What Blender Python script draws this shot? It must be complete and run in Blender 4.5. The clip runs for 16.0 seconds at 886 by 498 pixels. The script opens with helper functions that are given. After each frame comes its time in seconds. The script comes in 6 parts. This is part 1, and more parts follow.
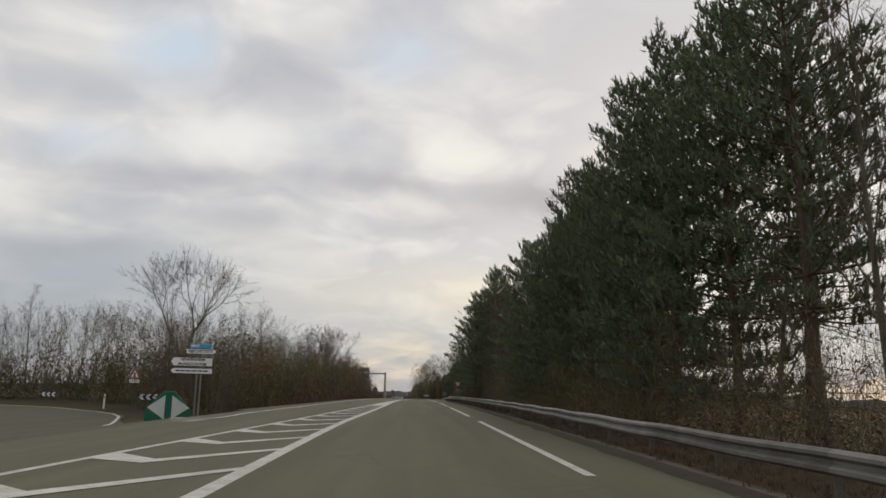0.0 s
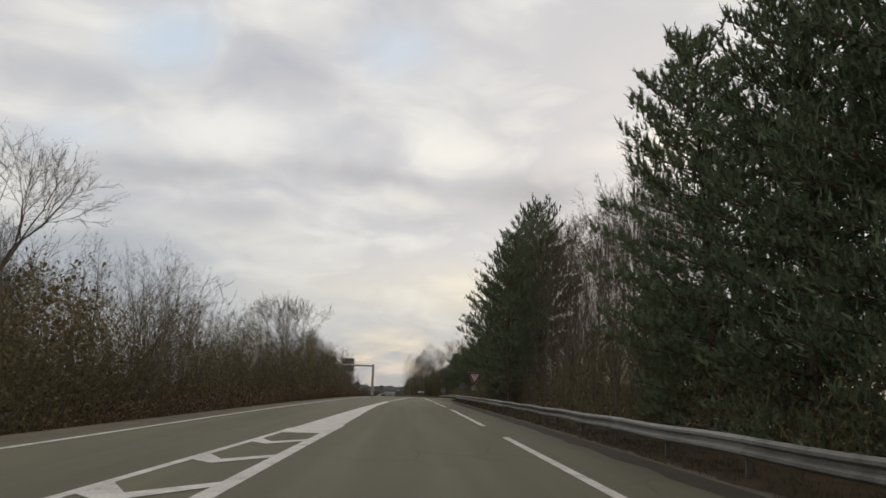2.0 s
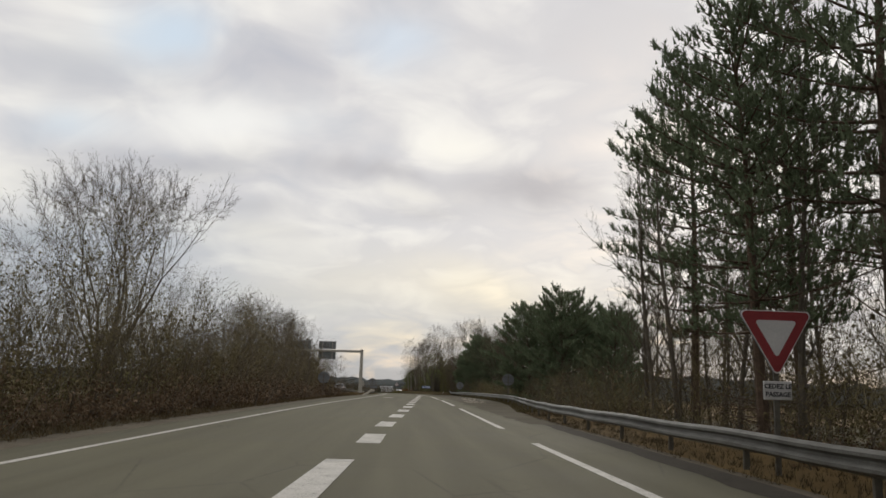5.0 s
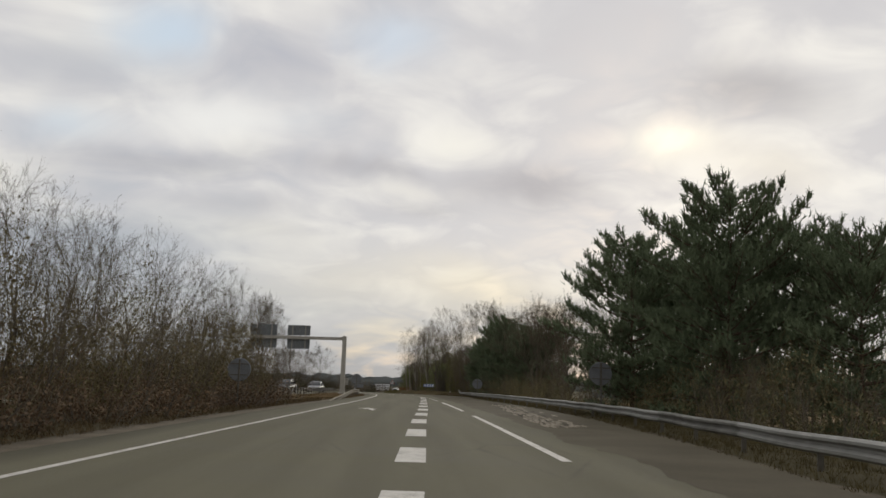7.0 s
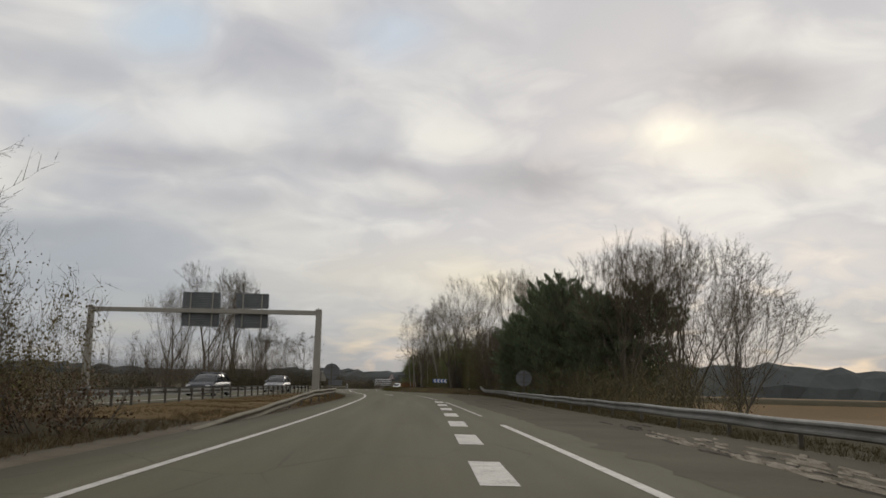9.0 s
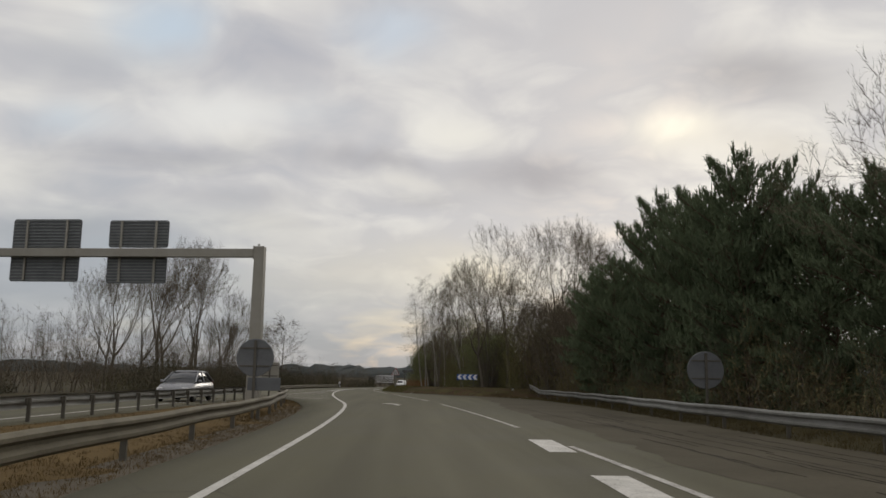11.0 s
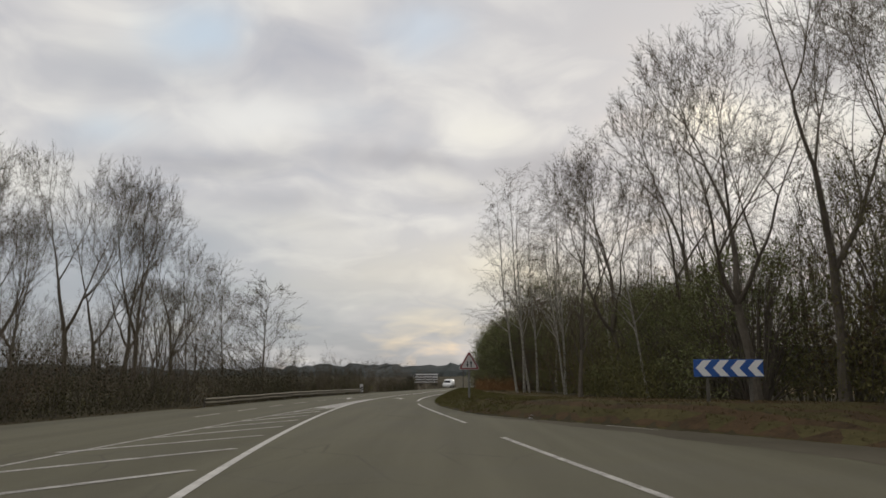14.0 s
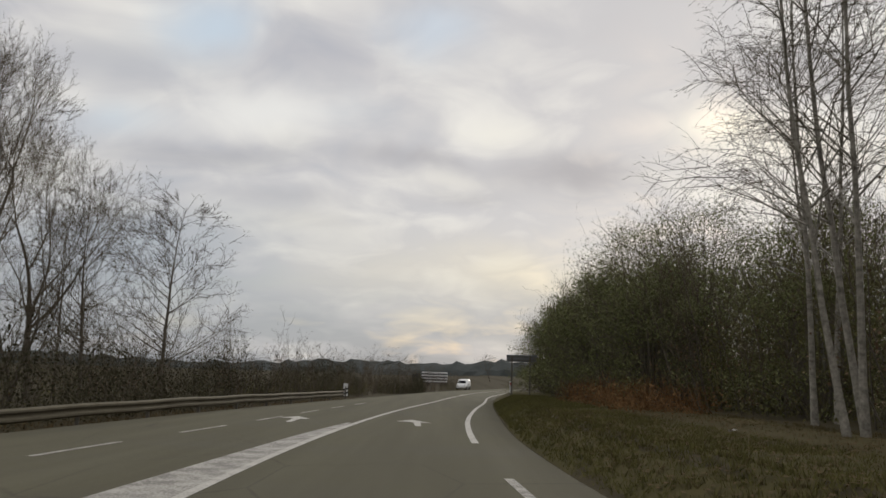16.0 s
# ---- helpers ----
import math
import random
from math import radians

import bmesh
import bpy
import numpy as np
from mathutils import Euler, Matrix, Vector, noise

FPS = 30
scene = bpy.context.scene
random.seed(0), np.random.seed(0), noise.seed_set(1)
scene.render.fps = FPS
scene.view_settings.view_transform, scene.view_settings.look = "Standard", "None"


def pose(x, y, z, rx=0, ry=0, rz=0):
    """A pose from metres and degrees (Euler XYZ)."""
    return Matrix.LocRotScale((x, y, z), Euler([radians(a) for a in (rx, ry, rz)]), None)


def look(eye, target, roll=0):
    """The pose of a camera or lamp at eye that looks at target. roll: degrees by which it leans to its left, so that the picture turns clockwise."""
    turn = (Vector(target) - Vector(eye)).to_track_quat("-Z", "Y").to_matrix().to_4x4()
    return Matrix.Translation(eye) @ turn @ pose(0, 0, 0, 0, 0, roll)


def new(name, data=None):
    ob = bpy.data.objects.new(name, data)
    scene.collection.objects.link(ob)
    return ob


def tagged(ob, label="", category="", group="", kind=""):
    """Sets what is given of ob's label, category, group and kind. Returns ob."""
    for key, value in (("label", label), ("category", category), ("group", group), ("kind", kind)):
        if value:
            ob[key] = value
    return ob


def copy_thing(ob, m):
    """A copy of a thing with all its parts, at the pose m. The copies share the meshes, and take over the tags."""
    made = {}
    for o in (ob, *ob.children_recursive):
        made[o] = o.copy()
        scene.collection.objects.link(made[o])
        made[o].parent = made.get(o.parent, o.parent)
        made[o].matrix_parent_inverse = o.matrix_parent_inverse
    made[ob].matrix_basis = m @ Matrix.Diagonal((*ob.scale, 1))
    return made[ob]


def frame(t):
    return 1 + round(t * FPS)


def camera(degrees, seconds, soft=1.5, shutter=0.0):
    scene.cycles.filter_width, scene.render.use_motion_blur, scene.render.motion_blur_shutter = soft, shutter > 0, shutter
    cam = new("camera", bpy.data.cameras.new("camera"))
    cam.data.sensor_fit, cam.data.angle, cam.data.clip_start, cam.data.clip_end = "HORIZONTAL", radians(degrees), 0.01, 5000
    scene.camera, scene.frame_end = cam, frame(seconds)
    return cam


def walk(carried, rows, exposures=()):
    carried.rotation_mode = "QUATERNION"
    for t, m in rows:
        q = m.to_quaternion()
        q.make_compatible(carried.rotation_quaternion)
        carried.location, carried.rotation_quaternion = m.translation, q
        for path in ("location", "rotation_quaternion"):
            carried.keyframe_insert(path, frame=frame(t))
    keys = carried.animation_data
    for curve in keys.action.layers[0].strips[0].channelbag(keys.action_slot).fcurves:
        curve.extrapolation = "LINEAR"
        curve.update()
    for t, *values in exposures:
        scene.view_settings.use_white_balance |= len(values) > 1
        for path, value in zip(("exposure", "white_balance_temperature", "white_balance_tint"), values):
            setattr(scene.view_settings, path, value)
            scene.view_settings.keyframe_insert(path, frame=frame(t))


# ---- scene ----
# the drive: seconds, place, yaw, pitch, roll
DRIVE = [
    (0.0, 0.000, 0.000, 1.250, -2.09, 10.09, 1.56),
    (0.5, 0.078, 9.325, 1.325, -2.34, 10.00, 1.17),
    (1.0, 0.146, 18.630, 1.391, -2.43, 9.84, 1.34),
    (1.5, 0.185, 27.884, 1.448, -2.45, 9.86, 1.58),
    (2.0, 0.206, 37.105, 1.496, -2.53, 9.77, 1.94),
    (2.5, 0.221, 46.303, 1.535, -2.55, 9.62, 2.12),
    (3.0, 0.210, 55.479, 1.566, -2.59, 9.54, 2.15),
    (3.5, 0.142, 64.636, 1.589, -2.58, 9.47, 2.12),
    (4.0, 0.069, 73.776, 1.603, -2.62, 9.40, 2.14),
    (4.5, 0.028, 82.901, 1.610, -2.64, 9.32, 2.04),
    (5.0, 0.035, 92.017, 1.609, -2.66, 9.31, 1.93),
    (5.5, 0.139, 101.136, 1.600, -2.77, 9.20, 1.91),
    (6.0, 0.270, 110.240, 1.584, -2.72, 9.18, 1.87),
    (6.5, 0.362, 119.319, 1.561, -2.70, 9.17, 1.85),
    (7.0, 0.448, 128.358, 1.531, -2.79, 9.14, 1.84),
    (7.5, 0.550, 137.339, 1.494, -2.91, 9.08, 1.85),
    (8.0, 0.627, 146.271, 1.451, -2.95, 8.94, 1.87),
    (8.5, 0.639, 155.166, 1.401, -2.78, 8.84, 1.74),
    (9.0, 0.609, 164.007, 1.346, -2.70, 8.76, 1.52),
    (9.5, 0.545, 172.786, 1.285, -2.71, 8.70, 1.28),
    (10.0, 0.447, 181.487, 1.218, -2.86, 8.64, 1.07),
    (10.5, 0.315, 190.095, 1.147, -2.90, 8.56, 0.94),
    (11.0, 0.146, 198.608, 1.071, -2.58, 8.47, 0.96),
    (11.5, -0.058, 207.011, 0.991, -2.18, 8.44, 1.26),
    (12.0, -0.314, 215.339, 0.906, -1.89, 8.43, 1.37),
    (12.5, -0.645, 223.609, 0.818, -1.37, 8.39, 1.35),
    (13.0, -1.033, 231.854, 0.725, -0.89, 8.37, 1.15),
    (13.5, -1.463, 240.115, 0.627, -0.44, 8.34, 0.41),
    (14.0, -1.944, 248.387, 0.525, -0.08, 8.34, -0.09),
    (14.5, -2.502, 256.686, 0.418, 0.25, 8.30, -0.39),
    (15.0, -3.073, 264.989, 0.306, 0.29, 8.32, -0.27),
    (15.5, -3.586, 273.274, 0.191, 0.35, 8.35, 0.65),
    (16.0, -4.085, 281.555, 0.072, 0.31, 8.29, 1.61),
]
cam = camera(57.1, 16.0, soft=1.6)
walk(cam, [(t, pose(x, y, z, 90 + pitch, 0, yaw) @ pose(0, 0, 0, 0, 0, roll)) for t, x, y, z, yaw, pitch, roll in DRIVE],
     exposures=[(0.0, 0.0), (2.0, 0.03), (3.5, 0.10), (5.0, 0.12), (7.5, -0.02), (8.2, -0.06), (10.5, -0.12), (12.0, -0.10), (14.0, -0.05), (16.0, -0.06)])

# ---------------------------------------------------------------- sky and sun
SUN_AZ, SUN_EL = 19.0, 17.0
world = bpy.data.worlds.new("sky")
scene.world = world
world.use_nodes = True


class Nodes:
    """A thin layer over a node tree, to write shading sums as plain calls."""

    def __init__(self, tree):
        self.tree = tree

    def node(self, kind, **inputs):
        n = self.tree.nodes.new(kind)
        for key, value in inputs.items():
            self.link(value, n.inputs[key.replace("_", " ")])
        return n

    def link(self, value, socket):
        if isinstance(value, bpy.types.NodeSocket):
            self.tree.links.new(value, socket)
        else:
            socket.default_value = value

    def math(self, op, a, b=0.0, c=0.0):
        n = self.tree.nodes.new("ShaderNodeMath")
        n.operation = op
        for value, socket in zip((a, b, c), n.inputs):
            self.link(value, socket)
        return n.outputs[0]

    def noise(self, vector, scale, detail=4.0, rough=0.55, warp=0.0):
        n = self.node("ShaderNodeTexNoise", Vector=vector, Scale=scale, Detail=detail, Roughness=rough, Distortion=warp)
        return n.outputs["Fac"]

    def ramp(self, fac, *stops):
        n = self.tree.nodes.new("ShaderNodeValToRGB")
        self.link(fac, n.inputs[0])
        e = n.color_ramp.elements
        while len(e) < len(stops):
            e.new(0.5)
        for el, (at, c) in zip(e, stops):
            el.position = at
            el.color = (c, c, c, 1) if isinstance(c, (int, float)) else (*c, 1)
        return n.outputs[0]

    def mix(self, fac, a, b, blend="MIX"):
        n = self.tree.nodes.new("ShaderNodeMix")
        n.data_type, n.blend_type = "RGBA", blend
        self.link(fac, n.inputs[0])
        for value, i in ((a, 6), (b, 7)):
            self.link(value if isinstance(value, bpy.types.NodeSocket) else (*value, 1), n.inputs[i])
        return n.outputs[2]


def build_sky():
    t = world.node_tree
    t.nodes.clear()
    n = Nodes(t)
    d = n.node("ShaderNodeTexCoord").outputs["Generated"]
    s = n.node("ShaderNodeSeparateXYZ", Vector=d)
    ahead = n.math("MAXIMUM", s.outputs[1], 0.02)
    up = n.math("MAXIMUM", s.outputs[2], 0.0)
    # cloud deck, seen flat from below: stretched towards the horizon
    flat = n.math("ADD", up, 0.26)
    deck = n.node("ShaderNodeCombineXYZ", X=n.math("DIVIDE", s.outputs[0], flat), Y=n.math("DIVIDE", s.outputs[1], flat), Z=0.0).outputs[0]
    big = n.noise(deck, 1.7, 3, 0.5, 0.5)
    small = n.noise(deck, 4.6, 4, 0.5, 0.6)
    cloud = n.math("MULTIPLY_ADD", big, 0.54, n.math("MULTIPLY", small, 0.46))
    shade = n.ramp(cloud, (0.36, (0.49, 0.495, 0.53)), (0.49, (0.645, 0.632, 0.637)), (0.62, (0.86, 0.835, 0.785)))
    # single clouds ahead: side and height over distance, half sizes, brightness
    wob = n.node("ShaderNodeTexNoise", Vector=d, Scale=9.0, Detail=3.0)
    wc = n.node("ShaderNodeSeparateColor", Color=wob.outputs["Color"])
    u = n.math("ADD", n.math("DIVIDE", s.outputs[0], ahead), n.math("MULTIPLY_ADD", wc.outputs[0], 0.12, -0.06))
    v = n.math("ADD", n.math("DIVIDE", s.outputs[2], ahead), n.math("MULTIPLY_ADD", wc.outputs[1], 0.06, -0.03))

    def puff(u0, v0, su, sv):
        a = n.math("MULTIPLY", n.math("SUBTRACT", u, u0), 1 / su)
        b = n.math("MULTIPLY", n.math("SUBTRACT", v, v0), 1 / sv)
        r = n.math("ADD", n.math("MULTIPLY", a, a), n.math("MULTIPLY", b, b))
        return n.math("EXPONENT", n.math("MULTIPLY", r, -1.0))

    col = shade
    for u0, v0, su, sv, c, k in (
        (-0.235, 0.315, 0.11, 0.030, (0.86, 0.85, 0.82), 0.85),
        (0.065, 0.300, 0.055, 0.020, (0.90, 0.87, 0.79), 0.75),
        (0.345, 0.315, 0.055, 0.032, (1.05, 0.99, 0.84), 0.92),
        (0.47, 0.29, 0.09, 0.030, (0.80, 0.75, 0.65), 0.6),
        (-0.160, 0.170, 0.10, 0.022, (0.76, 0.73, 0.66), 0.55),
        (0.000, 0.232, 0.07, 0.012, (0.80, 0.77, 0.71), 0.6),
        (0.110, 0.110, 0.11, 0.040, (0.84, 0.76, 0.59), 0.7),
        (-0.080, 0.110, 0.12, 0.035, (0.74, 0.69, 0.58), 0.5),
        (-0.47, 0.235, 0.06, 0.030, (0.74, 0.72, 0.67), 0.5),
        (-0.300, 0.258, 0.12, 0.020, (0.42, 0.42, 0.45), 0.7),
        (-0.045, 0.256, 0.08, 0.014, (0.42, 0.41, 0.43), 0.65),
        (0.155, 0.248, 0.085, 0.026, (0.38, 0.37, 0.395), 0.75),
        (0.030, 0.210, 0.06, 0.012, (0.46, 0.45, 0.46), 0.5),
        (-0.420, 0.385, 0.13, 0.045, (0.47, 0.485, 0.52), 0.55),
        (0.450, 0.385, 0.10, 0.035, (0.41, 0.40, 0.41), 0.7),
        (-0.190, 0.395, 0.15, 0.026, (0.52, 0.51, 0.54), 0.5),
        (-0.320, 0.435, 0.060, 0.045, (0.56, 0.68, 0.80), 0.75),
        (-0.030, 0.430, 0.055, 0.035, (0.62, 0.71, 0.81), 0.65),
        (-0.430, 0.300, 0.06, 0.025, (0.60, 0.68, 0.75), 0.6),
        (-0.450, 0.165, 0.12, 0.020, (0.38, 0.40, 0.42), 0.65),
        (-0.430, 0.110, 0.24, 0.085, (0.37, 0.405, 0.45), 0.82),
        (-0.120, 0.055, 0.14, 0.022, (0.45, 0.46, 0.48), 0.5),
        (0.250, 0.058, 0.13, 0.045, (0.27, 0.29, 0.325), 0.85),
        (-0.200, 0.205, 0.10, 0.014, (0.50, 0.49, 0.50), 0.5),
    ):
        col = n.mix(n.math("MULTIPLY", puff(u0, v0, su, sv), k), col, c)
    # grey-blue haze bank low over the land
    low = n.ramp(s.outputs[2], (0.0, 1.0), (0.045, 0.85), (0.115, 0.0))
    col = n.mix(n.math("MULTIPLY", low, n.ramp(n.noise(deck, 2.2, 3), (0.42, 1.0), (0.66, 0.35))), col, (0.36, 0.385, 0.415))
    # an overcast sky is brightest overhead
    lift = n.ramp(s.outputs[2], (0.42, 1.0), (0.95, 1.55))
    col = n.mix(1.0, col, lift, "MULTIPLY")
    sky = n.node("ShaderNodeTexSky")
    sky.sky_type, sky.sun_disc = "NISHITA", False
    sky.sun_elevation, sky.sun_rotation = radians(SUN_EL), radians(SUN_AZ)
    clear = n.mix(1.0, sky.outputs[0], (0.10, 0.10, 0.10), "MULTIPLY")
    # thin cloud lets a little of the clear sky through
    gap = n.ramp(cloud, (0.30, 0.22), (0.48, 0.04))
    col = n.mix(gap, col, clear)
    bg = n.node("ShaderNodeBackground", Color=col, Strength=1.0)
    out = n.node("ShaderNodeOutputWorld")
    t.links.new(bg.outputs[0], out.inputs[0])


build_sky()

sun_data = bpy.data.lights.new("sun", "SUN")
sun_data.energy, sun_data.angle, sun_data.color = 0.6, radians(20), (1.0, 0.93, 0.82)
sun = new("sun", sun_data)
sa, se = radians(SUN_AZ), radians(SUN_EL)
sun.matrix_world = look((math.sin(sa) * math.cos(se) * 300, math.cos(sa) * math.cos(se) * 300, math.sin(se) * 300), (0, 0, 0))

# ---------------------------------------------------------------- materials
def surface(name, low, high, rough=0.8, scale=3.0, fine=40.0, bump=0.2, metal=0.0, piece=0.0, spec=0.22, weight=0.45):
    """Two colours mingled by a coarse and a fine noise, with fine relief. piece: how much single pieces differ."""
    m = bpy.data.materials.new(name)
    m.use_nodes = True
    t = m.node_tree
    t.nodes.clear()
    n = Nodes(t)
    at = n.node("ShaderNodeTexCoord").outputs["Object"]
    coarse = n.noise(at, scale, 4, 0.6)
    grain = n.noise(at, fine, 3, 0.6)
    fac = n.math("MULTIPLY_ADD", coarse, 1 - weight, n.math("MULTIPLY", grain, weight))
    if piece:
        ob = n.node("ShaderNodeObjectInfo").outputs["Random"]
        isl = n.node("ShaderNodeNewGeometry").outputs["Random Per Island"]
        fac = n.math("ADD", fac, n.math("MULTIPLY_ADD", n.math("ADD", ob, isl), piece, -piece))
    col = n.ramp(fac, (0.32, low), (0.68, high))
    r = n.ramp(grain, (0.3, max(rough - 0.08, 0)), (0.7, min(rough + 0.08, 1)))
    bmp = n.node("ShaderNodeBump", Strength=bump, Distance=0.02, Height=grain)
    p = n.node("ShaderNodeBsdfPrincipled", Base_Color=col, Roughness=r, Metallic=metal, Normal=bmp.outputs[0])
    p.inputs["Specular IOR Level"].default_value = spec
    out = n.node("ShaderNodeOutputMaterial")
    t.links.new(p.outputs[0], out.inputs[0])
    return m


def asphalt(name="asphalt", tone=1.0):
    m = bpy.data.materials.new(name)
    m.use_nodes = True
    t = m.node_tree
    t.nodes.clear()
    n = Nodes(t)
    at = n.node("ShaderNodeTexCoord").outputs["Object"]
    stone = n.noise(at, 55.0, 3, 0.7)
    patch = n.noise(at, 0.35, 5, 0.6)
    long_way = n.node("ShaderNodeMapping", Vector=at, Scale=(1.0, 0.035, 1.0)).outputs[0]
    tracks = n.noise(long_way, 1.4, 3, 0.5)
    fac = n.math("ADD", n.math("MULTIPLY", stone, 0.35), n.math("MULTIPLY_ADD", patch, 0.30, n.math("MULTIPLY", tracks, 0.35)))
    col = n.ramp(fac, (0.34, (0.072, 0.066, 0.045)), (0.52, (0.103, 0.096, 0.066)), (0.68, (0.137, 0.128, 0.090)))
    # tone shifts along the road: exposure differences put into the asphalt's colour
    tone_along = n.ramp(n.math("MULTIPLY", n.node("ShaderNodeSeparateXYZ", Vector=at).outputs[1], 0.003), (0.18, (1.08, 1.08, 1.07)), (0.30, (1.16, 1.16, 1.15)), (0.38, (1.12, 1.12, 1.11)), (0.46, (0.96, 0.95, 0.91)), (0.72, (0.98, 0.97, 0.93)), (0.80, (1.02, 1.01, 0.98)))
    col = n.mix(1.0, col, tone_along, "MULTIPLY")
    col = n.mix(1.0, col, (tone, tone, tone * 0.98), "MULTIPLY")
    # cracks, sealed and open, in a few worn stretches
    vo = n.node("ShaderNodeTexVoronoi", Vector=n.node("ShaderNodeMapping", Vector=at, Scale=(1.0, 0.45, 1.0)).outputs[0], Scale=0.55)
    vo.feature = "DISTANCE_TO_EDGE"
    wig = n.math("ADD", vo.outputs["Distance"], n.math("MULTIPLY_ADD", n.noise(at, 6.0, 4, 0.7), 0.05, -0.025))
    crack = n.math("MULTIPLY", n.ramp(wig, (0.0, 1.0), (0.014, 0.0)), n.ramp(n.noise(at, 0.12, 2), (0.50, 0.0), (0.62, 0.45)))
    col = n.mix(crack, col, (0.040, 0.036, 0.030))
    bmp = n.node("ShaderNodeBump", Strength=0.35, Distance=0.01, Height=stone)
    p = n.node("ShaderNodeBsdfPrincipled", Base_Color=col, Roughness=n.ramp(patch, (0.3, 0.74), (0.7, 0.90)), Normal=bmp.outputs[0])
    p.inputs["Specular IOR Level"].default_value = 0.14
    out = n.node("ShaderNodeOutputMaterial")
    t.links.new(p.outputs[0], out.inputs[0])
    return m


def road_paint(name="road_paint", worn=0.0):
    """White road paint, worn through in spots and grey with dirt."""
    m = bpy.data.materials.new(name)
    m.use_nodes = True
    t = m.node_tree
    t.nodes.clear()
    n = Nodes(t)
    at = n.node("ShaderNodeTexCoord").outputs["Object"]
    wear = n.math("MULTIPLY_ADD", n.noise(at, 30.0, 4, 0.7), 0.6, n.math("MULTIPLY", n.noise(at, 2.2, 4, 0.6), 0.4))
    col = n.ramp(wear, (0.35 + worn, (0.15, 0.14, 0.12)), (0.45 + worn, (0.38, 0.36, 0.32)), (0.62 + worn, (0.55, 0.53, 0.48)))
    p = n.node("ShaderNodeBsdfPrincipled", Base_Color=col, Roughness=0.7)
    out = n.node("ShaderNodeOutputMaterial")
    t.links.new(p.outputs[0], out.inputs[0])
    return m


ASPHALT = asphalt(tone=0.95)
OLD_ASPHALT = asphalt("older_asphalt", 0.72)
PAINT = road_paint()
WORN_PAINT = road_paint("worn_road_paint", 0.09)
EARTH = surface("grass_and_earth", (0.026, 0.023, 0.012), (0.062, 0.049, 0.024), 0.95, 0.5, 9.0, 0.6, spec=0.1)
DRY_GRASS = surface("dry_grass", (0.060, 0.043, 0.019), (0.140, 0.098, 0.045), 0.9, 0.8, 14.0, 0.4, piece=0.25)
GREEN_GRASS = surface("green_grass", (0.072, 0.070, 0.025), (0.128, 0.118, 0.044), 0.95, 0.5, 7.0, 0.1, piece=0.12, spec=0.05)
DEAD_LEAF = surface("dead_leaf", (0.075, 0.050, 0.028), (0.135, 0.090, 0.050), 0.95, 2.0, 20.0, 0.1, piece=0.2, spec=0.05)
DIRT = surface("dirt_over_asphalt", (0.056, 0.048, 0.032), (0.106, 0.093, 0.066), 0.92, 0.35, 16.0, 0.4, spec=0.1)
MUD_AND_SHADE = surface("dried_mud_and_shade", (0.022, 0.018, 0.012), (0.050, 0.042, 0.030), 0.95, 1.5, 20.0, 0.5)
GRAVEL = surface("verge_gravel", (0.068, 0.057, 0.041), (0.140, 0.119, 0.088), 0.95, 1.2, 24.0, 0.5, spec=0.1)
BANK = surface("green_brown_bank", (0.046, 0.042, 0.018), (0.090, 0.076, 0.034), 0.95, 0.5, 7.0, 0.25, spec=0.05)
VERGE = surface("tawny_verge", (0.078, 0.052, 0.021), (0.132, 0.090, 0.039), 0.95, 0.6, 8.0, 0.3, spec=0.05)
BANK_LITTER = surface("russet_leaf_litter", (0.034, 0.024, 0.013), (0.088, 0.056, 0.029), 0.95, 0.7, 9.0, 0.6, spec=0.1)
SHADED_LITTER = surface("shaded_leaf_litter", (0.024, 0.018, 0.010), (0.060, 0.043, 0.023), 0.95, 0.7, 9.0, 0.6, spec=0.1)
SHADED_GRASS = surface("shaded_dead_grass", (0.030, 0.024, 0.012), (0.070, 0.053, 0.028), 0.95, 0.8, 14.0, 0.4, piece=0.25)
OLIVE_VERGE = surface("olive_brown_verge", (0.034, 0.030, 0.015), (0.076, 0.063, 0.032), 0.95, 0.6, 10.0, 0.6, spec=0.1)
ROUGH_GRASS = surface("rough_brown_grass", (0.054, 0.044, 0.020), (0.100, 0.080, 0.037), 0.95, 0.5, 8.0, 0.1, piece=0.12, spec=0.05)
PALE_MUD = surface("pale_dry_mud", (0.15, 0.130, 0.098), (0.29, 0.255, 0.20), 0.95, 2.0, 22.0, 0.5)
TAWNY_GRASS = surface("tawny_short_grass", (0.080, 0.054, 0.022), (0.135, 0.092, 0.040), 0.95, 0.8, 14.0, 0.3, piece=0.08)
STUBBLE = surface("stubble_field", (0.088, 0.056, 0.022), (0.145, 0.094, 0.040), 0.95, 0.05, 1.5, 0.3, spec=0.1)
ZINC = surface("weathered_zinc", (0.088, 0.084, 0.071), (0.235, 0.234, 0.216), 0.6, 1.2, 30.0, 0.10, metal=0.4, piece=0.22)
DIRTY_ZINC = surface("dirty_tan_zinc", (0.070, 0.060, 0.038), (0.165, 0.145, 0.100), 0.7, 1.0, 24.0, 0.12, metal=0.25)
FADED_RED = surface("faded_sign_red", (0.33, 0.075, 0.060), (0.42, 0.115, 0.088), 0.5, 2.0, 30.0, 0.02)
ZINC_DARK = surface("dull_zinc_post", (0.07, 0.064, 0.052), (0.15, 0.138, 0.115), 0.65, 3.0, 30.0, 0.08, metal=0.3)
ALU_BACK = surface("grey_sign_back", (0.11, 0.115, 0.12), (0.17, 0.175, 0.18), 0.60, 1.5, 25.0, 0.04, metal=0.3)
